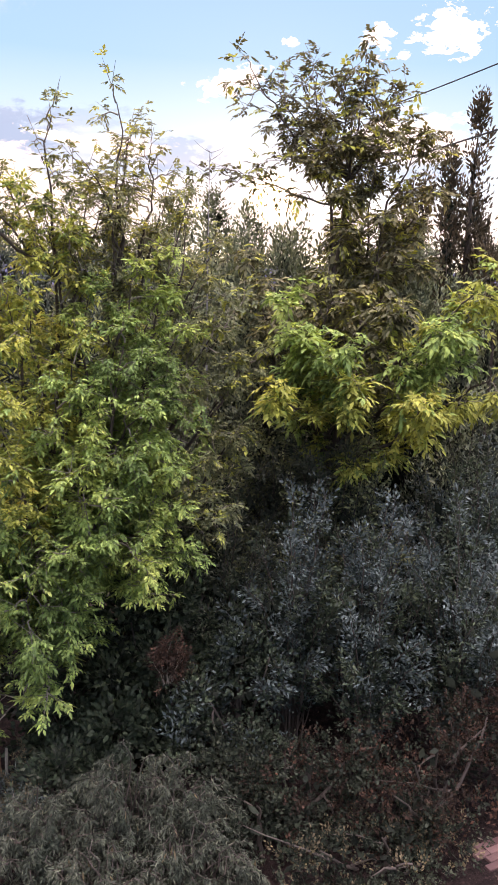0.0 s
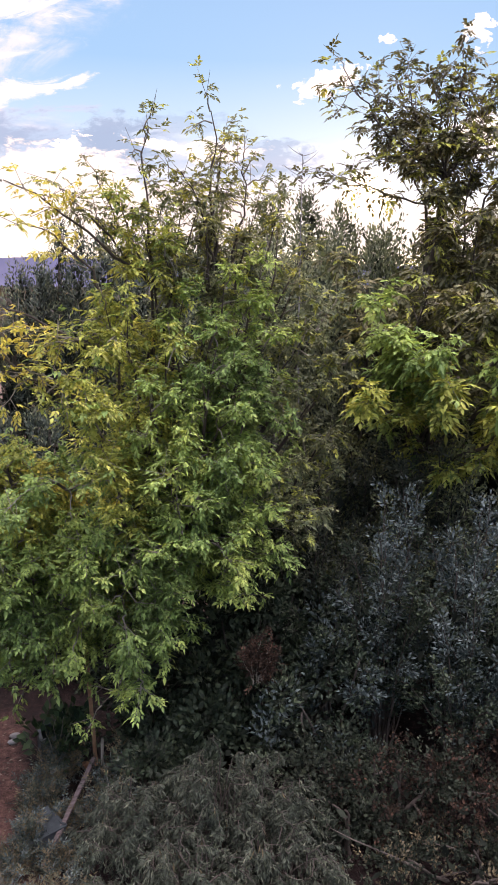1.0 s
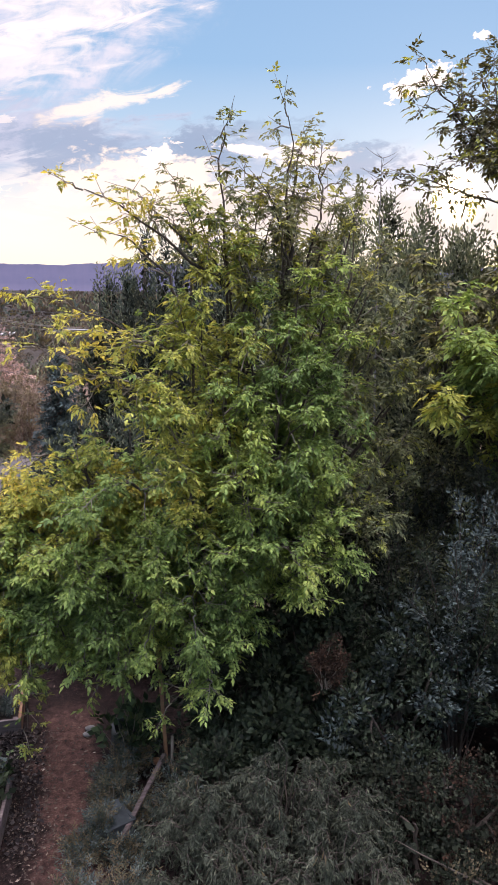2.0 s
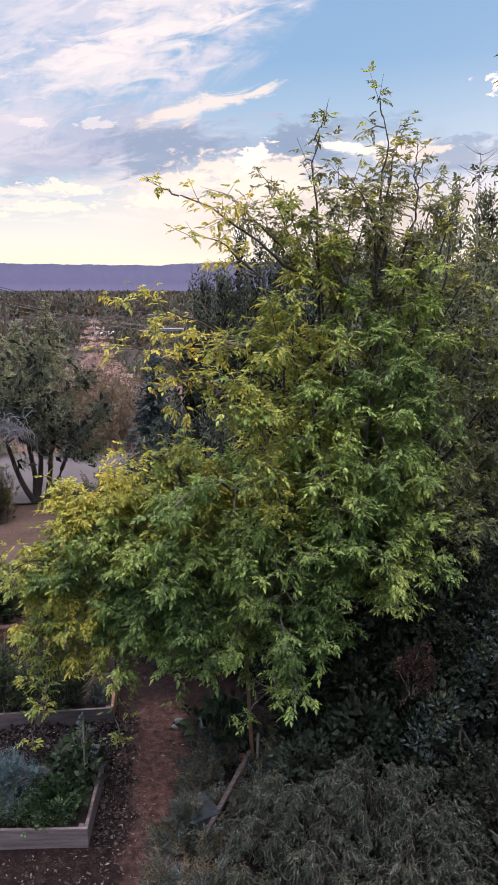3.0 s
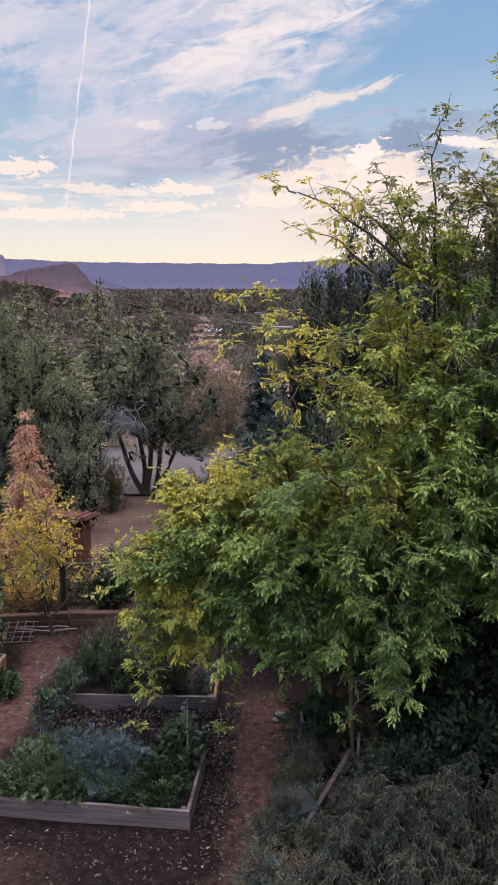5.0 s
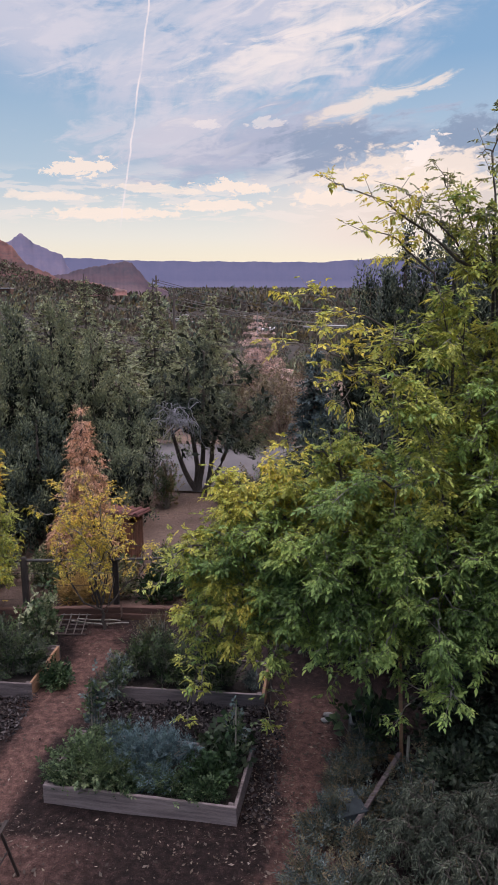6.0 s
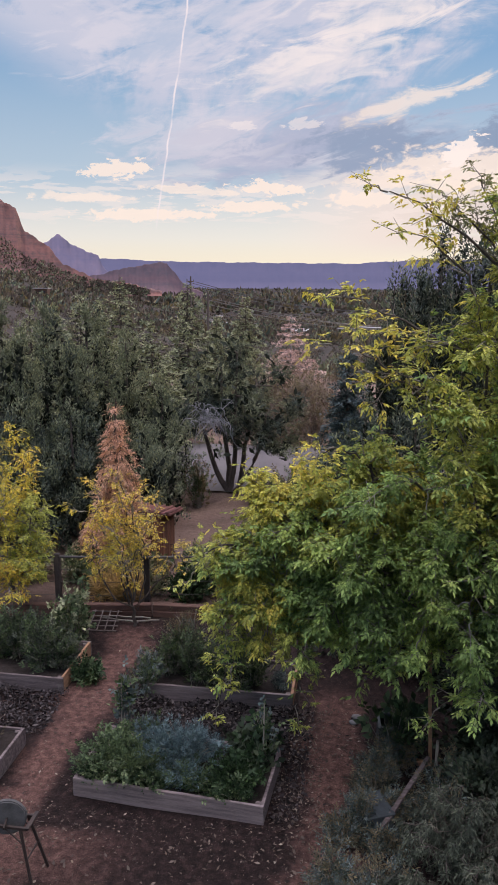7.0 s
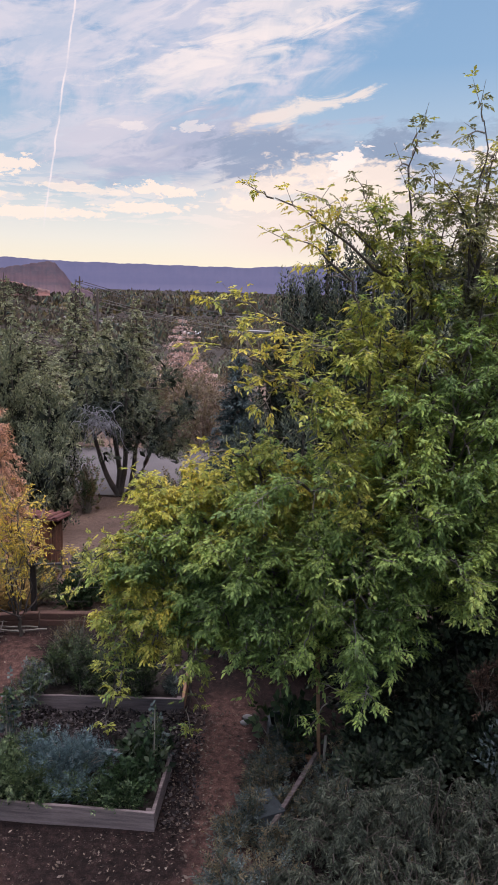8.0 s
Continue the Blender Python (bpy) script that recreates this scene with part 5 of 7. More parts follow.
spire_tree(19.5, 19.0, 5.2, 1.6, "juniper", 14, "tall olive-green evergreen beside others", spires=22, fall=0.14, clumps=14, **DARK)
spire_tree(22.3, 16.5, 5.6, 1.35, "juniper", 15, "tall olive-green evergreen with thin tops", spires=22, fall=0.14, clumps=14, **DARK)
spire_tree(25.2, 16.0, 5.0, 1.4, "juniper", 16, "tall olive-green evergreen below the sun", spires=22, fall=0.14, clumps=14, **DARK)
spire_tree(29.0, 16.0, 4.2, 1.5, "juniper", 17, "broad olive-green evergreen below the sun", spires=22, fall=0.14, clumps=14, **DARK)
spire_tree(33.5, 15.5, 4.4, 1.5, "juniper", 18, "broad olive-green evergreen behind the walnut", spires=22, fall=0.14, clumps=14, **DARK)
spire_tree(0.2, 17.5, -9.0, 1.2, "cypress", 19, "dark blue-green evergreen beneath the yellow boughs", **DARK)
spire_tree(4.0, 16.0, -9.5, 1.3, "cypress", 20, "dark evergreen beneath the yellow boughs", **DARK)
spire_tree(10.2, 21.0, 3.2, 1.2, "cypress", 21, "dark evergreen filling the gap between others", clumps=6, **DARK)
spire_tree(13.7, 20.0, 3.0, 1.2, "cypress", 22, "dark evergreen filling the gap between others", clumps=6, **DARK)
spire_tree(17.6, 18.5, 3.2, 1.2, "juniper", 23, "olive evergreen behind the leafy tree", clumps=6, **DARK)
spire_tree(27.2, 15.0, 1.6, 1.3, "juniper", 25, "olive evergreen in front of taller ones", **DARK)
spire_tree(37.5, 15.5, 3.0, 1.7, "juniper", 26, "olive evergreen at the foot of the pines", spires=22, fall=0.14, clumps=14, **DARK)
spire_tree(43.0, 15.0, -1.0, 1.9, "juniper", 27, "olive evergreen at the foot of the pines", clumps=9, **DARK)
conifer("blue_spruce", "young blue spruce with level tiers", (*spot(-1.2, 0, 20)[:2], 0), 5.1, 1.25, "spruce", seed=11, L=0.2, W=0.06, droop=0.12, layers=26, per=11, dens=12)
conifer("dead_conifer", "dead orange-brown conifer with needles still on", (*spot(-18.7, 0, 17.2)[:2], 0), 4.25, 1.05, "dead", seed=12, L=0.10, W=0.024, droop=0.5, layers=15, per=9, dens=44, power=0.95, lift=0.4)
conifer("dead_conifer", "distant dead pinkish conifer, half bare", (*spot(-5.5, 0, 60)[:2], -1.3), 5.6, 2.7, "pink", "dead_wood", seed=13, L=0.24, W=0.05, droop=0.02, layers=13, per=10, dens=15, lift=0.03, bare=0.08, power=0.8)
spire_tree(40.8, 18.0, 12.4, 1.5, "dark_pine", 51, "tall dark brownish pine with tufted needles", "pine trees", 26, 19, name="pine_tree", fall=0.5, tuft=1.5, shoots=5)
spire_tree(46.5, 19.0, 10.6, 1.7, "dark_pine", 52, "tall dark brownish pine beside another", "pine trees", 24, 16, name="pine_tree", fall=0.5, tuft=1.5, shoots=5)
spire_tree(37.0, 19.5, 7.4, 1.3, "dark_pine", 53, "shorter dark pine at the tall one's foot", "pine trees", 20, 15, name="pine_tree", fall=0.45, tuft=1.5, shoots=5)


def old_juniper():
    """A juniper on several dark stems, with a grey dead limb."""
    x, y, _ = spot(-9.9, 0, 24.3)
    root = thing("juniper_tree", "old juniper on several dark stems with one grey dead limb", "tree", place=(x, y, 0))
    rng = np.random.default_rng(77)
    lv, w = Leaves([M["juniper"], M["cypress"], M["inner_shade"]]), Wood()
    for k, (dx, dy, z) in enumerate(((-1.15, 0.1, 3.3), (-0.45, 0.4, 4.2), (0.2, -0.2, 4.6), (0.8, 0.2, 3.5), (1.15, -0.3, 2.7))):
        top = np.array((dx, dy, z))
        path = wander(bezier(np.array((dx * 0.12, dy * 0.12, -0.1)), np.array((dx * 0.85, dy * 0.7, z * 0.36)), top, 9), 0.045, rng)
        st = Wood()
        st.add(path, np.linspace(0.105, 0.03, 9), 7)
        mesh_part("stem", st.mesh("stem", M["bark"]), root)
        for q in range(10):
            s = rng.integers(5, 9)
            e = path[s] + unit(rng.normal(0, 1, 3)) * np.array((0.85, 0.85, 0.5)) * rng.uniform(0.5, 1.1)
            e[2] = max(e[2], 2.0)
            w.add(wander(bezier(path[s], (path[s] + e) / 2 + np.array((0, 0, 0.15)), e, 5), 0.03, rng), np.linspace(0.03, 0.006, 5), 4)
            # tufts whose sprays arch out and hang
            for _ in range(3):
                tuft = e + rng.normal(0, 0.34, 3) * np.array((1, 1, 0.8))
                C = tuft + rng.normal(0, 1, (13, 3)) * np.array((0.14, 0.14, 0.12))
                crown_plumes(lv, C, unit(C - path[4]) * 0.9 + rng.normal(0, 0.3, C.shape) + np.array((0, 0, -0.45)), 16, 0.42, 0.07, 0.09, 0.024, 0, rng, 0.4)
                lv.I[-1] = np.full(len(lv.I[-1]), int(rng.random() < 0.45))
                # dark blades fill each tuft with painted shade
                core = tuft + rng.normal(0, 0.12, (5, 3))
                lv.blades(core, rng.normal(0, 1, (5, 3)), 0.3, 0.15, 2, 0.0, rng)
    mesh_part("bough", w.mesh("bough", M["bark"]), root, kind="stuff")
    mesh_part("crown", lv.mesh("crown"), root, kind="stuff")
    d = Wood()
    for k in range(70):
        a = np.array((-0.5 + 0.35 * math.sin(k), -1.35, 2.75 + 0.2 * math.cos(k * 1.7))) + rng.normal(0, 0.1, 3)
        e = a + np.array((rng.uniform(-0.6, 0.55), rng.uniform(-0.3, 0.1), rng.uniform(-0.9, 0.15)))
        d.add(wander(bezier(a, (a + e) / 2 + np.array((0, 0, 0.28)), e, 6), 0.04, rng), np.linspace(0.016, 0.005, 6), 4)
    d.add(wander(bezier(np.array((-0.2, -0.1, 2.0)), np.array((-0.4, -0.8, 2.6)), np.array((-0.5, -1.35, 2.8)), 7), 0.03, rng), np.linspace(0.05, 0.02, 7), 6)
    mesh_part("dead_limb", d.mesh("dead_limb", M["dead_wood"]), root, "bare grey dead limb with hanging twigs")


old_juniper()
broadleaf("bare_tree", "small brownish tree with few dry leaves", (*spot(-4.6, 0, 34)[:2], 0), (*spot(-4.6, 0, 34)[:2], 1.0), [
    (spot(-6.3, -8.8, 34), 0, 0.8, 0.7), (spot(-5.2, -7.6, 34.3), 0, 0.8, 0.7), (spot(-4.2, -7.4, 33.7), 0, 0.8, 0.7), (spot(-3.0, -8.6, 34), 0, 0.8, 0.7),
    (spot(-6.0, -10.4, 33.6), 0, 0.8, 0.6), (spot(-3.0, -10.4, 33.8), 0, 0.8, 0.6)], ("tan",), 5, leaf=0.085, trunk_r=0.09, subs=12, twigs=5, per=5, pairs=2)
for k, (az, r, rad, h) in enumerate(((-7.0, 30.8, 1.1, 1.5), (-5.6, 32.0, 1.3, 2.0), (-3.6, 31.5, 1.2, 1.9), (-6.4, 36.0, 1.6, 2.2), (-2.6, 35.0, 1.5, 2.3), (-7.9, 37.0, 1.5, 2.0), (-4.9, 41.0, 1.8, 2.4))):
    bush("brush", "dry pinkish-brown twiggy brush beside the road", (*spot(az, 0, r)[:2], 0), rad, rad, h, ("tan", "dry"), 130 + k, 520, 7, 0.11, 0.035, 0.6, 34, "brush by the road", "bush", spread=0.08)
for k, (az, r, rad, h) in enumerate(((-6.2, 22.5, 0.7, 1.0), (-7.6, 22.9, 0.6, 0.7), (-12.6, 22.6, 0.45, 1.5), (-4.4, 22.0, 0.8, 1.3))):
    bush("brush", "low green and tan bush before the road", (*spot(az, 0, r)[:2], 0), rad, rad, h, ("herb", "tan"), 140 + k, 380, 7, 0.09, 0.03, 0.6, 24, "bushes before the road", "bush", spread=0.06)

# ------------------------------------------------------------------ garden fence, shrubs and shed
fence = thing("garden_fence", "low fence of dark wooden posts with a grey pipe rail", "fence")
for x, y in ((-9.6, 13.9), (-7.9, 14.05), (-6.21, 14.25), (-4.38, 14.6), (-0.7, 15.0)):
    part("post", box((0.11, 0.11, 1.35), (x, y, 0.6), bevel=0.012, wear=0.003), M["post"], fence)
    part("wire", join(*[box((1.8, 0.006, 0.006), (x + 0.9, y + 0.11, h), bevel=0, m=pose(0, 0, 0, 0, 0, 7)) for h in (0.35, 0.65, 0.92)]), M["pipe"], fence)
for a, b in (((-9.7, 13.9), (-6.15, 14.25)), ((-6.3, 14.25), (-3.3, 14.72)), ((-3.4, 14.71), (-0.6, 15.0))):
    w = Wood()
    w.add(np.array([[*a, 1.20], [(a[0] + b[0]) / 2, (a[1] + b[1]) / 2, 1.18], [*b, 1.20]]), 0.028, 8)
    mesh_part("rail", w.mesh("rail", M["pipe"]), fence)
edging = thing("timber_edging", "low retaining edge of stacked red-brown timbers along the fence", "edging")
for x0, y0, x1, y1 in ((-9.2, 13.55, -6.0, 14.02), (-5.98, 14.02, -4.2, 14.3), (-4.18, 14.3, -2.2, 14.42), (-2.18, 14.42, -0.6, 14.1)):
    ln, a = math.hypot(x1 - x0, y1 - y0), math.degrees(math.atan2(y1 - y0, x1 - x0))
    for k in range(2):
        part("timber", box((ln - 0.02, 0.14, 0.135), ((x0 + x1) / 2, (y0 + y1) / 2 + 0.01 * k, 0.065 + 0.14 * k), pose(0, 0, 0, 0, 0, a + RNG.normal(0, 0.4)), 0.012, 0.003, 4), M["timber"], edging)


def grid_panel():
    root = thing("metal_grid", "pale wire grid lying flat on the soil by the fence", "grid panel", place=(-5.05, 13.75, 0.03))
    m = pose(0, 0, 0, 14, 0, 6)
    for k in range(5):
        part("bar", box((0.62, 0.022, 0.022), m @ Vector((0, -0.3 + 0.15 * k, 0.06)), m, 0.004), M["pole"], root)
    for k in range(4):
        part("bar", box((0.02, 0.64, 0.02), m @ Vector((-0.24 + 0.16 * k, 0, 0.082)), m, 0.004), M["pole"], root)


grid_panel()
for k, (x, y, a, l) in enumerate(((-4.6, 14.02, 3, 0.9), (-4.75, 13.86, -8, 0.8), (-4.3, 13.9, 12, 0.7))):
    w = Wood()
    w.add(wander(np.stack([np.linspace(-l / 2, l / 2, 6), np.zeros(6), np.full(6, 0.05)], 1), 0.008, RNG), np.linspace(0.02, 0.014, 6), 6)
    st = new("cut_branch", w.mesh("cut_branch", M["twig"]))
    st.matrix_basis = pose(x, y, 0.02, 0, 0, a)
    tagged(st, "thin pale cut branch lying by the fence", "branch", "cut branches")
bush("boxwood_bush", "low dark green clipped bush behind the timber edge", (-3.75, 15.25, 0), 0.75, 0.5, 0.72, "basil", 21, 420, 8, 0.07, 0.04)
bush("boxwood_bush", "low green bush behind the dark fence post", (-5.6, 15.3, 0), 0.6, 0.5, 0.6, "herb", 22, 300, 8, 0.07, 0.035)
for k, (x, y, h) in enumerate(((-5.15, 15.0, 0.6), (-4.9, 15.3, 0.65), (-4.75, 14.95, 0.5), (-5.5, 14.85, 0.55), (-5.3, 15.35, 0.7), (-5.0, 14.8, 0.45))):
    bush("grass_tuft", "tuft of dry straw-coloured grass by the fence", (x, y, 0), 0.22, 0.2, h, "straw", 30 + k, 120, 6, 0.22, 0.02, 1.2, 10, "dry grass tufts")
for k in range(18):
    bush("weed_bush", "weedy green and tan growth beyond the fence", (-9.4 + 0.5 * k + RNG.uniform(-0.3, 0.3), 15.5 + RNG.uniform(-0.4, 2.0), 0), 0.55, 0.5, RNG.uniform(0.5, 1.0), (("herb", "tan"), ("conifer", "tan"), ("herb", "conifer"))[k % 3], 40 + k, 260, 7, 0.08, 0.03, group="weeds beyond the fence")


def plank_shed():
    x, y = -5.17, 16.9
    root = thing("garden_shed", "small red-brown plank shed with a tiled roof", "shed", place=(x, y, 0))
    for k in range(8):
        part("plank", box((0.155, 0.03, 1.45), (-0.56 + 0.16 * k, -0.55, 0.72), None, 0.006, 0.002), M["shed_wood"], root)
    for k in range(7):
        part("plank", box((0.03, 0.155, 1.3 - 0.02 * k), (0.66, -0.46 + 0.16 * k, 0.64 - 0.01 * k), None, 0.006, 0.002), M["shed_wood"], root)
    part("back_wall", box((1.3, 0.04, 1.3), (0, 0.6, 0.64)), M["shed_wood"], root)
    part("side_wall", box((0.04, 1.15, 1.3), (-0.66, 0.02, 0.64)), M["shed_wood"], root)
    # thin dark panel put in for the shade inside the open entrance
    part("doorway", box((0.72, 0.02, 1.25), (-0.28, -0.572, 0.66), None, 0.004), M["post"], root, "flat dark panel for the shed's shaded opening")
    tilt = pose(0, 0, 1.52, -11, 4, 0)
    roof = part("roof", box((1.75, 1.35, 0.05), (0, 0, 0), tilt, 0.01), M["tile"], root, "dark red tiled roof")
    for k in range(9):
        w = Wood()
        w.add(np.array([tilt @ Vector((-0.8 + 0.2 * k, y, 0.02)) for y in (-0.7, 0, 0.68)]), 0.05, 8)
        mesh_part("roof_tile", w.mesh("roof_tile", M["tile"]), roof)


plank_shed()
broadleaf("yellow_sapling", "slender multi-stemmed sapling with sparse yellow leaves", (-4.45, 13.75, 0), (-4.45, 13.75, 0.5), [
    (spot(-18.6, -14.9, 14.5), 1, 1.0, 0.35), (spot(-20.2, -15.8, 14.4), 1, 1.0, 0.35), (spot(-17.2, -16.0, 14.6), 1, 1.0, 0.35), (spot(-21.3, -17.0, 14.4), 0, 1.0, 0.35),
    (spot(-16.0, -17.2, 14.5), 1, 1.0, 0.3), (spot(-19.4, -18.5, 14.1), 0, 1.0, 0.4), (spot(-17.3, -19.0, 14.2), 1, 1.0, 0.35), (spot(-15.4, -19.6, 14.4), 1, 0.7, 0.3),
    (spot(-20.6, -19.6, 14.2), 1, 0.7, 0.3), (spot(-18.4, -16.5, 14.8), 1, 1.0, 0.35), (spot(-19.0, -21.0, 14.0), 1, 0.5, 0.3)],
    ("yellow", "gold"), 6, leaf=0.052, trunk_r=0.035, subs=9, twigs=5, per=5, pairs=2, hang_down=0.0)
broadleaf("yellow_shrub", "big shrub with bright yellow-green leaves by the fence post", (-7.6, 14.9, 0), (-7.6, 14.9, 0.6), [
    (spot(-26.4, -11.6, 16.4), 1, 1.1, 0.4), (spot(-27.8, -12.4, 16.2), 1, 1.2, 0.5), (spot(-25.2, -14.0, 16.3), 1, 1.2, 0.45), (spot(-25.6, -13.2, 16.0), 1, 1.2, 0.45),
    (spot(-24.8, -16.6, 16.0), 0, 1.2, 0.45), (spot(-24.9, -19.2, 15.8), 1, 1.2, 0.45), (spot(-25.4, -17.0, 15.6), 0, 1.4, 0.5), (spot(-27.4, -16.0, 15.6), 1, 1.4, 0.55),
    (spot(-25.6, -20.6, 15.4), 0, 1.3, 0.5), (spot(-28.0, -20.0, 15.4), 1, 1.3, 0.5), (spot(-29.6, -14.5, 16.0), 1, 1.2, 0.5), (spot(-30.0, -18.0, 15.6), 0, 1.2, 0.5), (spot(-27.0, -22.0, 15.2), 1, 0.8, 0.4),
    (spot(-26.0, -21.8, 15.4), 1, 0.8, 0.4)],
    ("lime", "yellow"), 7, leaf=0.066, trunk_r=0.06, subs=10, twigs=5, per=6, pairs=2, hang_down=0.0)

# ------------------------------------------------------------------ raised beds


def raised_bed(label, x0, x1, y0, y1, h=0.29, right="board", skew=0.0):
    root = thing("raised_bed", label, "raised bed", "raised garden beds")
    t = 0.045
    cx, cy = (x0 + x1) / 2, (y0 + y1) / 2
    part("board", box((x1 - x0, t, h), (cx, y0 + t / 2, h / 2 - 0.015), pose(0, 0, 0, 0, 0, skew), 0.005, 0.0015, 6), M["board"], root)
    part("board", box((x1 - x0, t, h), (cx, y1 - t / 2, h / 2 - 0.02), None, 0.005, 0.0015, 6), M["board"], root)
    part("board", box((t, y1 - y0 - 2 * t - 0.006, h), (x0 + t / 2, cy, h / 2 - 0.012), None, 0.005, 0.0015, 4), M["board"], root)
    part("board", box((t, y1 - y0 - 2 * t - 0.006, h), (x1 - t / 2, cy, h / 2 - 0.012), None, 0.005, 0.0015, 4), M[right], root)
    for px, py in ((x0 + 0.09, y0 + 0.09), (x1 - 0.09, y0 + 0.09), (x0 + 0.09, y1 - 0.09), (x1 - 0.09, y1 - 0.09)):
        part("corner_post", box((0.07, 0.07, h - 0.02), (px, py, h / 2 - 0.02), None, 0.006), M["board"], root)
    n = 26
    gx, gy = np.meshgrid(np.linspace(x0 + t + 0.004, x1 - t - 0.004, n), np.linspace(y0 + t + 0.004, y1 - t - 0.004, n), indexing="ij")
    gz = h - 0.085 + 0.02 * np.sin(gx * 7 + 1.7 * np.sin(gy * 5)) + RNG.normal(0, 0.007, gx.shape)
    V = np.stack([gx, gy, gz], -1).reshape(-1, 3)
    i = np.arange(n - 1)[:, None] * n + np.arange(n - 1)[None]
    F = np.stack([i, i + n, i + n + 1, i + 1], -1).reshape(-1, 4)
    mesh_part("soil", mesh_data("soil", V, F, [M["soil"]], smooth=True), root, "dark loose soil")
    return root


near_bed = raised_bed("weathered grey plank bed full of lavender and herbs", -3.72, -1.08, 8.44, 9.74)
BED_TURN = Matrix.Translation((-1.08, 8.44, 0)) @ pose(0, 0, 0, 0, 0, -4.0) @ Matrix.Translation((1.08, -8.44, 0))
near_bed.matrix_basis = BED_TURN
raised_bed("weathered plank bed with green herbs and an orange end board", -3.40, -0.96, 11.17, 12.32, right="orange_plank")
raised_bed("weathered plank bed with tall dark green plants", -7.6, -4.86, 11.1, 12.5, right="orange_plank")
raised_bed("weathered plank bed with pale end board", -7.4, -4.86, 8.2, 9.65)

bush("lavender", "mounded silvery blue lavender in a raised bed", BED_TURN @ Vector((-2.45, 9.12, 0.2)), 0.66, 0.5, 0.52, "lavender", 51, 1500, 9, 0.055, 0.011, 0.6, 46, spread=0.03)
bush("herb_plant", "loose green herb spilling over the board", BED_TURN @ Vector((-3.25, 8.85, 0.2)), 0.5, 0.5, 0.45, "herb", 52, 560, 8, 0.055, 0.028, 0.3, 22)
bush("herb_plant", "fine grassy green herb between the others", BED_TURN @ Vector((-2.85, 8.75, 0.2)), 0.35, 0.25, 0.34, "herb", 53, 300, 8, 0.10, 0.012, 0.7, 20)
bush("herb_plant", "silvery herb at the front of the bed", BED_TURN @ Vector((-2.15, 8.72, 0.2)), 0.35, 0.22, 0.3, ("lavender", "herb"), 54, 300, 8, 0.06, 0.014, 0.7, 20)
bush("herb_plant", "low dark green leafy herb", BED_TURN @ Vector((-1.55, 8.95, 0.2)), 0.42, 0.4, 0.32, "basil", 55, 460, 8, 0.06, 0.038, 0.3, 18)
for k, x in enumerate((-3.5, -3.0, -2.6, -1.95, -1.5)):
    bush("herb_plant", "low dark herb spilling over the front board", BED_TURN @ Vector((x, 8.6 + 0.05 * (k % 2), 0.2)), 0.3, 0.16, 0.22, ("basil", "herb"), 150 + k, 230, 7, 0.05, 0.022, 0.2, 12, "herbs along the front board")
bush("squash_plant", "broad-leaved dark vine at the corner of the bed", BED_TURN @ Vector((-1.45, 9.5, 0.2)), 0.42, 0.35, 0.4, ("basil", "shrub"), 56, 150, 3, 0.12, 0.09, 0.4, 16)
bush("herb_plant", "greyish herb at the back of the bed", BED_TURN @ Vector((-3.1, 9.45, 0.2)), 0.45, 0.25, 0.35, ("herb", "silver"), 57, 300, 8, 0.06, 0.02, 0.5, 18)
bush("bean_vine", "thin vine on a pale stake", (-3.42, 10.05, 0), 0.17, 0.15, 0.95, ("herb", "silver"), 58, 120, 5, 0.07, 0.05, 0.2, 9)
bush("bean_vine", "thin vine on a pale stake at the bed's corner", (-1.2, 9.55, 0.2), 0.16, 0.12, 0.85, ("herb", "silver"), 59, 70, 4, 0.07, 0.05, 0.2, 7)
for x, y, z0, z1 in ((-3.47, 10.0, 0, 1.0), (-3.36, 10.1, 0, 0.85), (-1.22, 9.42, 0.15, 1.15)):
    w = Wood()
    w.add(np.array([[x, y, z0 - 0.1], [x + 0.01, y, (z0 + z1) / 2], [x + 0.015, y + 0.01, z1]]), np.array([0.012, 0.011, 0.009]), 6)
    tagged(new("plant_stake", w.mesh("plant_stake", M["twig"])), "pale thin wooden plant stake", "stake", "plant stakes")
for k in range(7):
    bush("herb_plant", "tall green herb in the farther bed", (-3.1 + 0.24 * k, 11.62 + RNG.uniform(-0.2, 0.3), 0.2), 0.34, 0.34, RNG.uniform(0.5, 0.95), ("herb", "feather"), 60 + k, 330, 7, 0.07, 0.024, 0.6, 18, "herbs in the farther bed")
bush("herb_plant", "feathery tan seed heads above the herbs", (-2.9, 12.0, 0.2), 0.5, 0.3, 1.15, "tan", 68, 240, 5, 0.06, 0.012, 0.9, 26)
bush("herb_plant", "greyish plant hanging over the path", (-3.45, 11.2, 0.0), 0.3, 0.3, 0.75, ("herb", "silver"), 69, 260, 7, 0.06, 0.022, 0.3, 14)
bush("herb_plant", "small grey plant by the end board", (-1.25, 11.5, 0.2), 0.2, 0.2, 0.2, "silver", 70, 100, 6, 0.05, 0.02, 0.4, 8)
for k in range(8):
    bush("herb_plant", "tall dark green plant in the bed", (-7.3 + 0.32 * k, 11.5 + RNG.uniform(-0.22, 0.5), 0.2), 0.34, 0.32, RNG.uniform(0.55, 0.95), ("herb", "feather"), 75 + k, 330, 7, 0.08, 0.024, 0.6, 18, "plants in the left bed")
bush("squash_plant", "rounded pale green climbing plant at the end of the bed", (-5.35, 12.75, 0), 0.45, 0.4, 1.15, ("conifer", "herb"), 84, 420, 5, 0.075, 0.06, 0.3, 24)
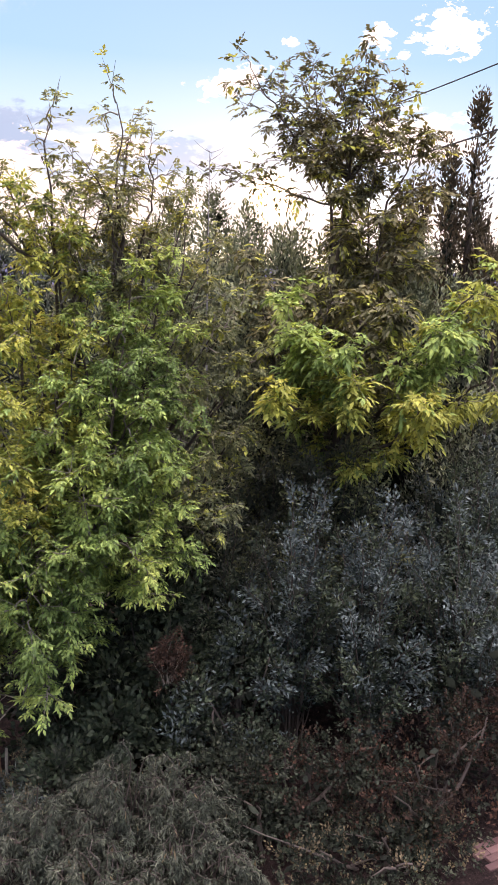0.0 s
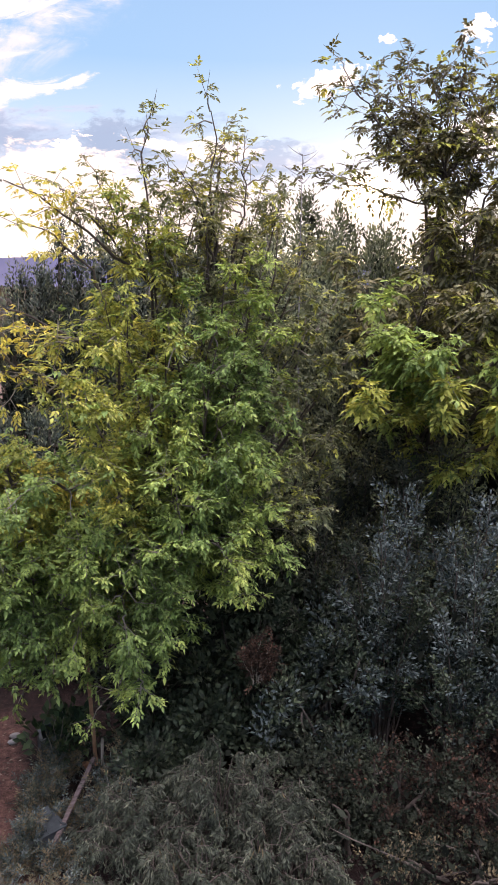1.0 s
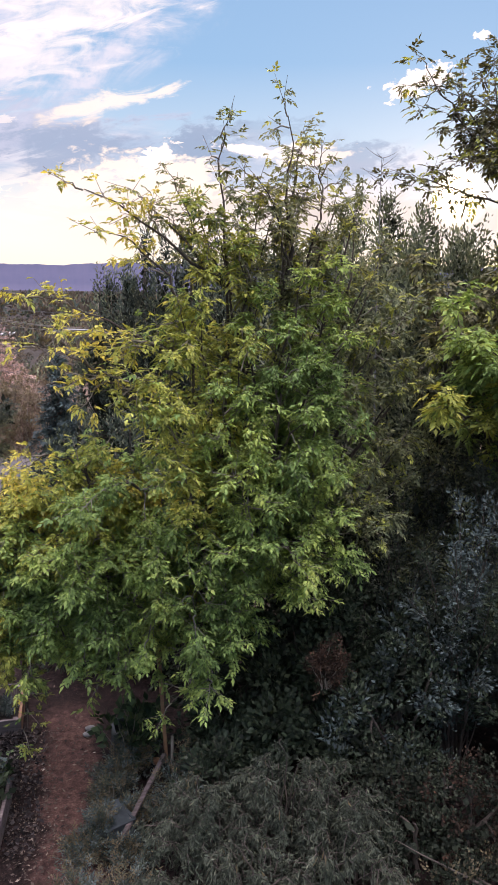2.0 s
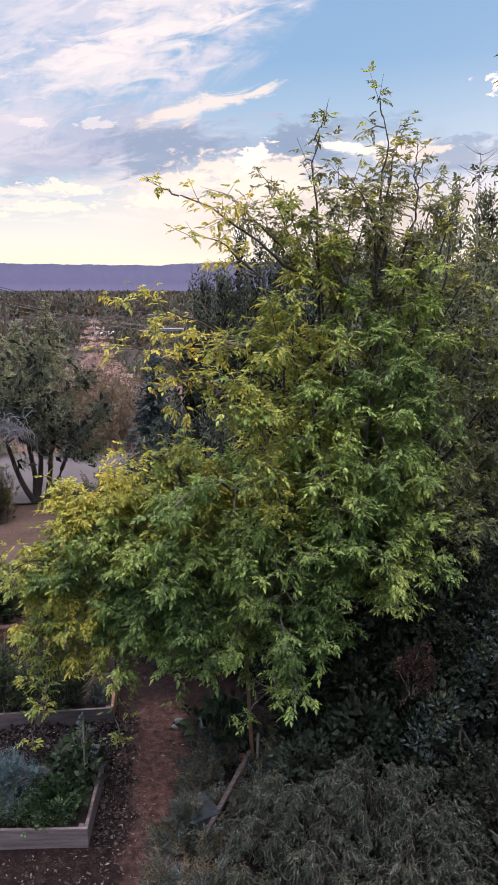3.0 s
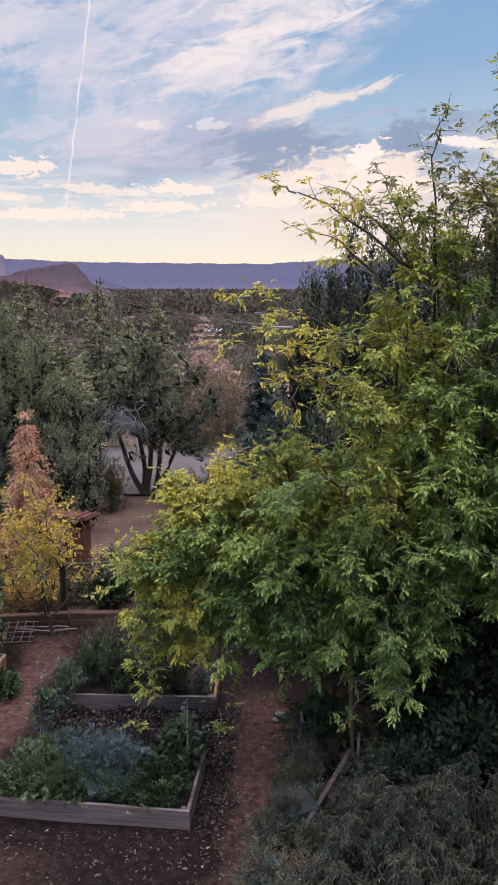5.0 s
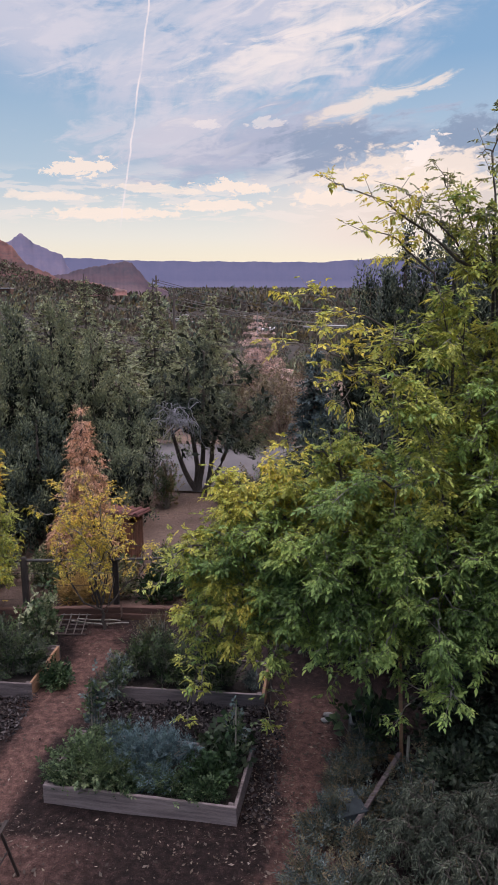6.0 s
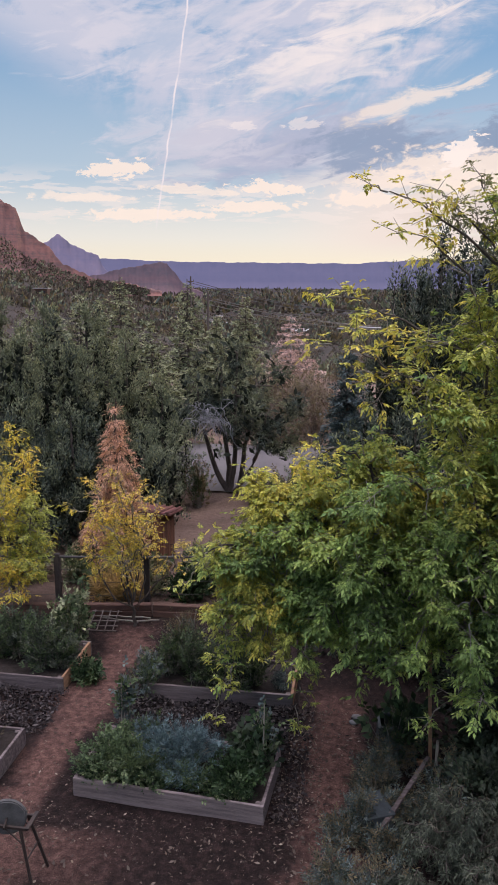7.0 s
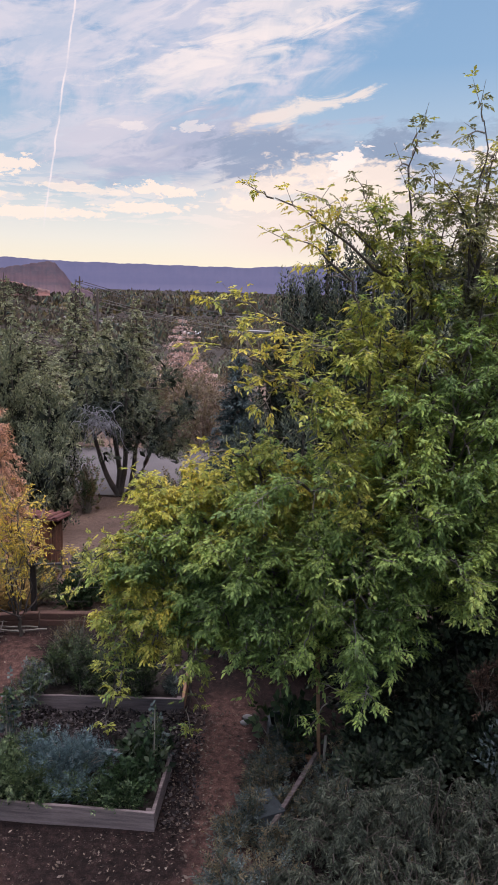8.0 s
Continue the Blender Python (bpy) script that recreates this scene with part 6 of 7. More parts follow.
bush("herb_plant", "low green plant on the path", (-4.55, 11.55, 0), 0.3, 0.3, 0.3, ("herb", "basil"), 85, 200, 6, 0.08, 0.04, 0.3, 12)
for k in range(4):
    bush("herb_plant", "yellow-green plant in the bed", (-6.9 + 0.5 * k, 9.1 + RNG.uniform(-0.3, 0.3), 0.2), 0.34, 0.3, RNG.uniform(0.3, 0.5), ("herb", "tan"), 88 + k, 220, 7, 0.07, 0.03, 0.5, 14, "plants in the near left bed")

# ------------------------------------------------------------------ grindstone at the lower left


def grindstone():
    root = thing("grindstone", "old treadle grindstone on a dark iron frame", "grindstone", place=(-3.9, 7.15, 0))
    bm = bmesh.new()
    bmesh.ops.create_cone(bm, cap_ends=True, segments=40, radius1=0.22, radius2=0.22, depth=0.065)
    bmesh.ops.bevel(bm, geom=[e for e in bm.edges if e.calc_face_angle(0) > 0.8], offset=0.012, segments=2, affect="EDGES")
    bmesh.ops.transform(bm, matrix=pose(0.0, 0.0, 0.80, 90, 0, 14), verts=bm.verts)
    part("wheel", bm, M["stone_wheel"], root, "worn grey grinding wheel")
    w = Wood()
    w.add(np.array([[0.05, -0.2, 0.80], [0.0, 0, 0.80], [-0.05, 0.2, 0.80]]), 0.014, 8)
    mesh_part("axle", w.mesh("axle", M["iron"]), root)
    for y in (-0.11, 0.11):
        part("rail", box((0.72, 0.03, 0.035), (-0.06, y, 0.755), None, 0.004), M["iron"], root)
        for a, b in (((0.2, y, 0.75), (0.36, y * 1.9, 0.0)), ((-0.32, y, 0.75), (-0.48, y * 1.9, 0.0))):
            lg = Wood()
            lg.add(np.array([a, [(a[i] + b[i]) / 2 for i in range(3)], b]), 0.019, 6)
            mesh_part("leg", lg.mesh("leg", M["iron"]), root)
        st = Wood()
        st.add(np.array([[0.0, y, 0.74], [0.12, y * 1.15, 0.66], [0.23, y * 1.3, 0.58]]), 0.01, 5)
        mesh_part("brace", st.mesh("brace", M["iron"]), root)
    part("crossbar", box((0.02, 0.34, 0.02), (0.28, 0, 0.38)), M["iron"], root)
    part("tool_rest", box((0.05, 0.30, 0.02), (0.3, 0, 0.785), None, 0.003), M["iron"], root)


grindstone()

# ------------------------------------------------------------------ by the gate, on the right of the path
frame_post = thing("leaning_board", "pale orange board standing on end among the leaves", "board", place=(1.13, 10.0, 0))
part("plank", box((0.05, 0.09, 1.85), (-0.04, 0, 0.97), pose(0, 0, 0, 0, -3.2, 0), 0.006, 0.002, 4), M["orange_plank"], frame_post)
part("foot_block", box((0.16, 0.09, 0.07), (-0.11, -0.04, 0.1), None, 0.006), M["orange_plank"], frame_post)
low = thing("propped_board", "grey weathered board propped on the upright one", "board")
a, b = np.array((1.08, 9.68, 0.38)), np.array((0.26, 8.15, 0.09))
run = float(np.linalg.norm((b - a)[:2]))
part("plank", box((float(np.linalg.norm(b - a)), 0.06, 0.045), (a + b) / 2, pose(0, 0, 0, 0, 0, math.degrees(math.atan2(b[1] - a[1], b[0] - a[0]))) @ pose(0, 0, 0, 0, math.degrees(math.atan2(a[2] - b[2], run)), 0), 0.005, 0.002, 5), M["board"], low)
w = Wood()
w.add(np.array([[1.17, 9.5, -0.1], [1.16, 9.5, 0.35], [1.17, 9.52, 0.75]]), 0.022, 6)
tagged(new("wooden_stake", w.mesh("wooden_stake", M["twig"])), "thin wooden stake among the weeds", "stake")


def crate(label, x, y, z, sx, sy, sz, mat, turn):
    root = thing("plastic_crate", label, "crate", place=(x, y, z))
    m = pose(0, 0, 0, 0, 0, turn)
    for dx, dy, lx, ly in ((0, -sy / 2, sx, 0.02), (0, sy / 2, sx, 0.02), (-sx / 2, 0, 0.02, sy), (sx / 2, 0, 0.02, sy)):
        part("side", box((lx, ly, sz), m @ Vector((dx, dy, sz / 2)), m, 0.004), M[mat], root)
        part("rim", box((lx + 0.03, ly + 0.03, 0.025), m @ Vector((dx, dy, sz + 0.006)), m, 0.006), M[mat], root)
    part("bottom", box((sx - 0.03, sy - 0.03, 0.02), (0, 0, 0.012), m), M[mat], root)


crate("dark grey plastic crate under the leaves", 0.65, 10.45, 0, 0.5, 0.4, 0.42, "plastic", 4)
crate("square grey mesh-covered planter among weeds", 0.28, 8.75, 0, 0.46, 0.4, 0.2, "screen", 25)
part("mesh_cover", box((0.48, 0.42, 0.02), (0.28, 8.75, 0.232), pose(0, 0, 0, 9, 4, 25), 0.004, 0.002), M["screen"], bpy.data.objects["plastic_crate.001"], "grey mesh stretched over the top").matrix_parent_inverse = Matrix.Translation((-0.28, -8.75, 0))
for x, y, s in ((0.08, 11.1, 0.07), (0.03, 10.95, 0.06), (1.3, 9.7, 0.06)):
    bm = bmesh.new()
    bmesh.ops.create_icosphere(bm, subdivisions=2, radius=s)
    for v in bm.verts:
        v.co = Vector((v.co.x * 1.3, v.co.y, v.co.z * 0.6)) * (1 + 0.18 * noise.noise(v.co * 14))
    bmesh.ops.transform(bm, matrix=Matrix.Translation((x, y, 0.03)), verts=bm.verts)
    tagged(part("stone", bm, M["pebble"], None), "small pale stone beside the path", "stone", "stones by the path")
for k, (x, y, r0, h) in enumerate(((0.16, 8.60, 0.22, 0.42), (0.4, 9.6, 0.35, 0.4), (0.62, 9.0, 0.3, 0.2), (-0.05, 8.3, 0.3, 0.3), (0.5, 8.2, 0.3, 0.2), (-0.15, 7.5, 0.45, 0.35), (0.4, 7.3, 0.5, 0.45), (0.75, 10.05, 0.35, 0.5), (1.15, 8.7, 0.4, 0.6), (0.3, 9.15, 0.3, 0.35), (1.3, 9.3, 0.3, 0.6))):
    bush("weed_plant", "tangled grey-green weeds beside the path", (x, y, 0), r0, r0, h, ("feather", "silver", "tan"), 100 + k, 420, 8, 0.055, 0.014, 0.4, 26, "weeds beside the path")
bush("weed_plant", "broad-leaved green plant at the foot of the board", (0.65, 10.2, 0), 0.55, 0.4, 0.95, ("basil", "herb"), 110, 120, 3, 0.16, 0.09, 0.2, 16)

# ------------------------------------------------------------------ shrubs on the right


def drooping(label, x, y, r, h, seed, n=70):
    """A grey-green shrub of arching stems with feathery hanging leaves."""
    rng = np.random.default_rng(seed + 40)
    root = thing("feathery_shrub", label, "shrub", "feathery grey shrubs", place=(x, y, 0))
    w, lv = Wood(), Leaves([M["feather"], M["tan"]])
    for k in range(n):
        a, f = rng.uniform(0, 6.283), rng.uniform(0.15, 1.0) ** 0.6
        e = np.array((r * f * math.cos(a), r * f * math.sin(a), h * (1.0 - 0.55 * f * f) * rng.uniform(0.7, 1.08)))
        top = np.array((e[0] * 0.55, e[1] * 0.55, e[2] * 1.12 + 0.08))
        path = wander(bezier(np.array((e[0] * 0.15, e[1] * 0.15, -0.05)), top, e, 9), 0.05, rng)
        w.add(path, np.linspace(0.011, 0.003, 9), 4)
        for q in range(13):
            s = rng.uniform(0.35, 1.0) * 8
            i = min(int(s), 7)
            p = path[i] + (path[i + 1] - path[i]) * (s - i)
            d = unit(np.array((math.cos(a), math.sin(a), 0)) * 0.8 + rng.normal(0, 0.6, 3))
            g = p + d * rng.uniform(0.05, 0.14)
            t = np.linspace(0, 1, 14)[:, None]
            spine = p + (g - p) * t + np.array((0, 0, -1.0)) * (t ** 1.7) * rng.uniform(0.04, 0.18)
            side = np.cross(d, np.array((0, 0, 1.0)))
            sg = np.where(np.arange(14) % 2 == 0, 1, -1)[:, None]
            D = side * sg * 0.8 + d * 0.4 + np.array((0, 0, -0.65)) + rng.normal(0, 0.32, (14, 3))
            lv.blades(spine, D, rng.uniform(0.045, 0.085, 14), 0.016, 0, 0.1, rng)
        # a dry pod hangs from some stems
        if rng.random() < 0.4:
            lv.blades(path[7:8] + rng.normal(0, 0.03, (1, 3)), np.array([[rng.normal(0, 0.25), rng.normal(0, 0.25), -1.0]]), 0.13, 0.024, 1, 0.0, rng)
    mesh_part("stem", w.mesh("stem", M["bark"]), root, kind="stuff")
    mesh_part("foliage", lv.mesh("foliage"), root, kind="stuff")


for k, (x, y, r, h) in enumerate(((1.35, 7.75, 0.75, 1.25), (2.25, 7.75, 0.8, 1.5), (2.9, 7.6, 0.7, 1.4), (1.7, 6.9, 0.8, 1.0), (2.7, 6.8, 0.8, 1.05), (0.75, 6.9, 0.65, 0.65))):
    drooping("grey-green feathery shrub with drooping leaves and bare twigs", x, y, r, h, k, 60)


def leafy_shrub(label, x, y, lobes, mat, seed, n, L, W, group="dark shrubs", each=5, up=0.3, spread=0.07, name="leafy_shrub"):
    return plume_tree(name, label, (x, y, 0), lobes, mat, seed, n, each, L * 1.1, W * 1.35, up=up, spread=spread, category="shrub", group=group, shell=0.8, shoot=2.4 if W > 0.045 else 3.6, girth=0.8, m=8 if W > 0.045 else 13)


def arching_shrub(label, x, y, h, rad, mats, seed, branches=46, L=0.075, W=0.028, group="silvery shrubs", name="arching_shrub", bias=0.5):
    """A tall shrub of arching branches, each clothed with tufts of small leaves of its own tone."""
    rng = np.random.default_rng(seed + 3100)
    root = thing(name, label, "shrub", group, place=(x, y, 0))
    w, lv = Wood(), Leaves([M[q] for q in (*mats, "inner_shade")])
    C, A, K = [], [], []
    for b in range(branches):
        a = b * 2.4 + rng.uniform(-0.3, 0.3)
        f = math.sqrt((b + 0.6) / branches)
        e = np.array((rad * f * math.cos(a), rad * f * math.sin(a), h * (1.0 - 0.4 * f * f) * rng.uniform(0.5, 1.05)))
        base = np.array((e[0] * 0.12, e[1] * 0.12, -0.05))
        path = wander(bezier(base, np.array((e[0] * 0.35, e[1] * 0.35, e[2] * 0.8)), e, 10), 0.035, rng)
        w.add(path, np.linspace(0.016, 0.004, 10), 4)
        tang = unit(np.gradient(path, axis=0))
        tone = int(rng.random() < bias) if len(mats) > 1 else 0
        m = int(10 + 3.4 * h)
        t = rng.uniform(0.28, 1.0, m)
        k = t * 9
        i = np.minimum(k.astype(int), 8)
        p = path[i] + (path[i + 1] - path[i]) * (k - i)[:, None]
        side = unit(np.cross(tang[i], rng.normal(0, 1, (m, 3))))
        C.append(p + side * (rng.uniform(0.04, 0.2, m) * (1.25 - 0.8 * t))[:, None])
        A.append(tang[i] * 0.7 + side * 0.8 + np.array((0, 0, 0.15)))
        K.append(np.full(m, tone))
    C, A, K = np.concatenate(C), np.concatenate(A), np.concatenate(K)
    C[:, 2] = np.maximum(C[:, 2], 0.1)
    blades = 12
    crown_plumes(lv, C, A, blades, 0.29, 0.08, L * 1.1, W * 1.2, 0, rng, 0.1)
    lv.I[-1] = np.repeat(K, blades * 2)
    # near-black blades put the shrub's inner shade into colour
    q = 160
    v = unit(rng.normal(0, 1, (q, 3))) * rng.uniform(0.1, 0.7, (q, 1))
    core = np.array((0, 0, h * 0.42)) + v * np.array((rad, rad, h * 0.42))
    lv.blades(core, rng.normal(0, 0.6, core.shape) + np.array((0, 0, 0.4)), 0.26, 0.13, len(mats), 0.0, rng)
    mesh_part("stem", w.mesh("stem", M["bark"]), root, kind="stuff")
    mesh_part("foliage", lv.mesh("foliage"), root, kind="stuff")
    return root


arching_shrub("tall dark grey-green shrub of arching branches", 4.7, 10.2, 3.7, 1.15, ("shrub", "feather"), 5, 50, group="tall dull shrubs")
arching_shrub("tall silvery shrub with one pale arching branch", 5.2, 9.1, 4.3, 0.95, ("shrub", "silver"), 6, 50, bias=0.6)
arching_shrub("tall silvery shrub with grey-blue leaves", 6.1, 8.4, 4.2, 1.05, ("shrub", "silver"), 7, 52, bias=0.7)
arching_shrub("tall silvery shrub beside the pavement", 7.2, 7.9, 4.3, 1.05, ("shrub", "silver"), 8, 50, bias=0.6)
arching_shrub("tall dull green shrub behind the silvery ones", 6.6, 10.3, 5.0, 1.35, ("feather", "olive"), 9, 60, 0.085, 0.032, "tall dull shrubs", bias=0.4)
arching_shrub("tall dull green shrub under the pine", 8.6, 9.8, 4.9, 1.35, ("feather", "silver"), 10, 54, 0.085, 0.032, "tall dull shrubs")
arching_shrub("tall dull green shrub by the pavement", 8.2, 8.8, 4.7, 1.0, ("shrub", "silver"), 20, 46, group="tall dull shrubs")
arching_shrub("tall dull green shrub by the pavement", 9.5, 8.5, 4.6, 1.1, ("shrub", "silver"), 21, 40, group="tall dull shrubs")
arching_shrub("dull olive shrub with fine leaves beside the leafy tree", 4.9, 11.4, 5.3, 1.3, ("olive", "feather"), 23, 60, 0.085, 0.034, "tall dull shrubs", bias=0.4)
arching_shrub("dull olive shrub with fine leaves beneath the walnut", 6.0, 11.6, 5.2, 1.2, ("olive", "feather"), 24, 54, 0.085, 0.034, "tall dull shrubs", bias=0.5)
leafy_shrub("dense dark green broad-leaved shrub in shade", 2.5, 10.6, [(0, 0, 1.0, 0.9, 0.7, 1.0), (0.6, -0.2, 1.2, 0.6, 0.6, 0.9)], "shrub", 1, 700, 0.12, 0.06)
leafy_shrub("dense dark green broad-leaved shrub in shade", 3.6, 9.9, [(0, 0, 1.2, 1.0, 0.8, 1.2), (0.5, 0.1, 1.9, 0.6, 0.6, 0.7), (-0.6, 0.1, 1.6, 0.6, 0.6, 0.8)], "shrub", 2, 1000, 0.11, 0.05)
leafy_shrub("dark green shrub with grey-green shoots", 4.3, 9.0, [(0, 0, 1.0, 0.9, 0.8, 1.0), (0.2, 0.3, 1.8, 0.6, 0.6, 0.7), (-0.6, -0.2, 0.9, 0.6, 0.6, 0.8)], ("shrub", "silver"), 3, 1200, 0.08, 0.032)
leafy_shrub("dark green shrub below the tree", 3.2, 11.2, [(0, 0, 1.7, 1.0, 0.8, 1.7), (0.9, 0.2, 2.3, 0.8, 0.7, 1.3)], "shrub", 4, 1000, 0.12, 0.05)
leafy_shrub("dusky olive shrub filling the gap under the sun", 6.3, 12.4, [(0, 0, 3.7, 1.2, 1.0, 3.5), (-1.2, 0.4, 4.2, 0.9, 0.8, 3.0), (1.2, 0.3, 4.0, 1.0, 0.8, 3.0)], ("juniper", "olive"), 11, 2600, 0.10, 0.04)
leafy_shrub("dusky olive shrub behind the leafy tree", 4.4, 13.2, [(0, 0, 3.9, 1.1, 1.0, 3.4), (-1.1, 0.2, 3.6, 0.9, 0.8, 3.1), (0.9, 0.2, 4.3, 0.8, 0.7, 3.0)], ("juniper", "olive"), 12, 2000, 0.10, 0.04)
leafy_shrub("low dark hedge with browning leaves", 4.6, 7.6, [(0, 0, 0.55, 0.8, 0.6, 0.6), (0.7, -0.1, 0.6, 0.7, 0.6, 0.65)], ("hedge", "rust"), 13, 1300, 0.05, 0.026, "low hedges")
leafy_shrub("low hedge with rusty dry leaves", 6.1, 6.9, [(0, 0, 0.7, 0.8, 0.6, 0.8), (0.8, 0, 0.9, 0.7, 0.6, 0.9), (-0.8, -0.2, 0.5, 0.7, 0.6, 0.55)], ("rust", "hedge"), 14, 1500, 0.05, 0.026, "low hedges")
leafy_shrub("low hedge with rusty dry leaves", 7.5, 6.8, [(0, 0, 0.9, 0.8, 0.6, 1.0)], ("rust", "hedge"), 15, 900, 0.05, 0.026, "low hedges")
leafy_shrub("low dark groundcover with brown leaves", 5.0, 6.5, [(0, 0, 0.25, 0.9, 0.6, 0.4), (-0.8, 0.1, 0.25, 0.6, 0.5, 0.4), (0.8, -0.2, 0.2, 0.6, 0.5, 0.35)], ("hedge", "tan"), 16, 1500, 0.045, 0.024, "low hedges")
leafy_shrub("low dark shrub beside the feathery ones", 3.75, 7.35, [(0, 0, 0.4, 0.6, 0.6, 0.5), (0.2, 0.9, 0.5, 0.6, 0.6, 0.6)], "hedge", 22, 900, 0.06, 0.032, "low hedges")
# added to darken the path's end, where canopy shade falls
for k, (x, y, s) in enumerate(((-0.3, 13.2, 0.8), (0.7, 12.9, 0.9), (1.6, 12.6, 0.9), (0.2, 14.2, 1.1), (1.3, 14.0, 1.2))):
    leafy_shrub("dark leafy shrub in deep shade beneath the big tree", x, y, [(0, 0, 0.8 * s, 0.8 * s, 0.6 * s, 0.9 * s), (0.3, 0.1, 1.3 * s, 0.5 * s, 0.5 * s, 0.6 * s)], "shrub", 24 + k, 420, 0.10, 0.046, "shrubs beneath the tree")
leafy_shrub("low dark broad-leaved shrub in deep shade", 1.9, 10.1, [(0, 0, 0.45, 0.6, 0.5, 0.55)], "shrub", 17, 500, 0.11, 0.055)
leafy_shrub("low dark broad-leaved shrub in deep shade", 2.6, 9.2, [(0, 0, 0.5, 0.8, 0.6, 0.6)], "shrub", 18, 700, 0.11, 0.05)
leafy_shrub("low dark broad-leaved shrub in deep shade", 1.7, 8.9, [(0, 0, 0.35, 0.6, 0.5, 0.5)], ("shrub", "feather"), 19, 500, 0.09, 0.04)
bush("dry_bush", "clump of reddish dead leaves in the shrubs", spot(19.5, -27.6, 9.1) - np.array((0, 0, 0.35)), 0.22, 0.2, 0.6, "rust", 120, 300, 7, 0.05, 0.02, 0.2, 12)

# bare twig that stands above the crowns
tw = Wood()
p = spot(22.2, 5.0, 12.6)
tw.add(wander(bezier(np.array((5.3, 12.6, 0.0)), p * np.array((1, 1, 0.6)), spot(22.1, 8.6, 12.5), 10), 0.02, RNG), np.linspace(0.03, 0.004, 10), 5)
for k in range(11):
    f = RNG.uniform(0.45, 1.0)
    a = p + (spot(22.1, 8.6, 12.5) - p) * f
    e = a + np.array((RNG.uniform(-0.32, 0.32), RNG.uniform(-0.2, 0.2), RNG.uniform(0.05, 0.22)))
    tw.add(bezier(a, (a + e) / 2 + np.array((0, 0, -0.03)), e, 5), np.linspace(0.007, 0.002, 5), 3)
tagged(new("bare_sapling", tw.mesh("bare_sapling", M["dead_wood"])), "leafless grey sapling standing above the shrubs", "tree")

# ------------------------------------------------------------------ road, poles, cables, valley
bm = bmesh.new()
vs = [bm.verts.new((x, y, float(soil_height(np.array(x), np.array(y))) + 0.05)) for x, y in ((-26, 24.6), (-14, 24.2), (-3, 23.7), (6, 23.9), (6, 29.5), (-3, 31), (-14, 31), (-26, 30))]
bm.faces.new(vs)
road = part("road", bm, M["asphalt"], None)
tagged(road, "pale grey asphalt lane beyond the garden", "road", kind="structure")


def cable(label, a, b, sag, r=0.012):
    t = np.linspace(0, 1, 22)[:, None]
    P = np.asarray(a) * (1 - t) + np.asarray(b) * t
    P[:, 2] -= (4 * sag * t * (1 - t))[:, 0]
    w = Wood()
    w.add(P, r, 5)
    tagged(new("power_cable", w.mesh("power_cable", M["cable"])), label, "cable", "overhead cables")


def pole(az, r, el, arm):
    p = spot(az, el, r)
    z0 = float(ground_height(p[0], p[1])) - 0.3
    root = thing("utility_pole", "weathered wooden utility pole with a crossarm", "pole", "utility poles", place=(p[0], p[1], z0))
    w = Wood()
    w.add(np.array([[0, 0, 0], [0, 0, (p[2] - z0) / 2], [0, 0, p[2] - z0]]), np.array([0.11, 0.095, 0.075]), 8)
    mesh_part("shaft", w.mesh("shaft", M["pole"]), root)
    part("crossarm", box((arm, 0.1, 0.1), (0, 0, p[2] - z0 - 0.5)), M["pole"], root)
    for k in (-0.45, 0, 0.45):
        part("insulator", box((0.06, 0.06, 0.14), (arm * k, 0, p[2] - z0 - 0.38)), M["stone_wheel"], root)
    return p


pa, pb = pole(-12.9, 75, 0.2, 0.6), pole(-11.65, 55, -0.9, 0.6)
pc = pole(4.5, 120, -1.6, 1.6)
for k, dz in ((-0.4, -0.5), (0.4, -0.5), (0.0, -0.9)):
    cable("thin dark overhead cable across the valley", pa + np.array((k, 0, dz)), pc + np.array((k, 0, dz)), 1.6, 0.03)
    cable("thin dark overhead cable across the valley", pb + np.array((k, 0, dz)), pc + np.array((k + 3, 0, dz - 2)), 1.4, 0.03)
cable("dark overhead cable crossing the sky", spot(50, 17.2, 10.5), spot(31, 10.6, 17.5), 0.05, 0.011)
cable("dark overhead cable behind the trees", spot(50, 12.8, 12.0), spot(31, 7.1, 18.5), 0.05, 0.016)


def far_house(az, r, w, d, h, seed, wall="stucco", label="small pale stucco house far off among trees"):
    x, y, _ = spot(az, 0, r)
    z = float(soil_height(np.array(x), np.array(y)))
    root = thing("distant_house", label, "house", "houses in the valley", place=(x, y, z - 0.3))
    m = pose(0, 0, 0, 0, 0, (seed * 37) % 50 - 25 - az)
    part("wall", box((w, d, h), (0, 0, h / 2), m, 0), M[wall], root)
    part("roof", box((w + 1.0, d + 1.0, 0.5), (0, 0, h + 0.25), m, 0.1), M["roof_far"], root)
    for k in range(3):
        part("window", box((w * 0.14, 0.12, h * 0.35), m @ Vector((-w * 0.3 + w * 0.3 * k, -d / 2 - 0.03, h * 0.55)), m, 0), M["glass"], root)


hr = np.random.default_rng(31)
for k in range(26):
    far_house(hr.uniform(-16, 5), float(np.exp(hr.uniform(math.log(420), math.log(1700)))), hr.uniform(8, 15), hr.uniform(7, 10), hr.uniform(2.6, 3.8), k)
far_house(-23.6, 500, 10, 8, 5, 3, "timber", "brown timber house on the scrubby slope")
hall = thing("long_building", "long low pale building with tilted roof panels", "building", place=(*spot(-4.6, 0, 430)[:2], float(ground_height(*spot(-4.6, 0, 430)[:2])) - 0.3))
part("wall", box((13, 6, 2.6), (0, 0, 1.3), None, 0), M["stucco"], hall)
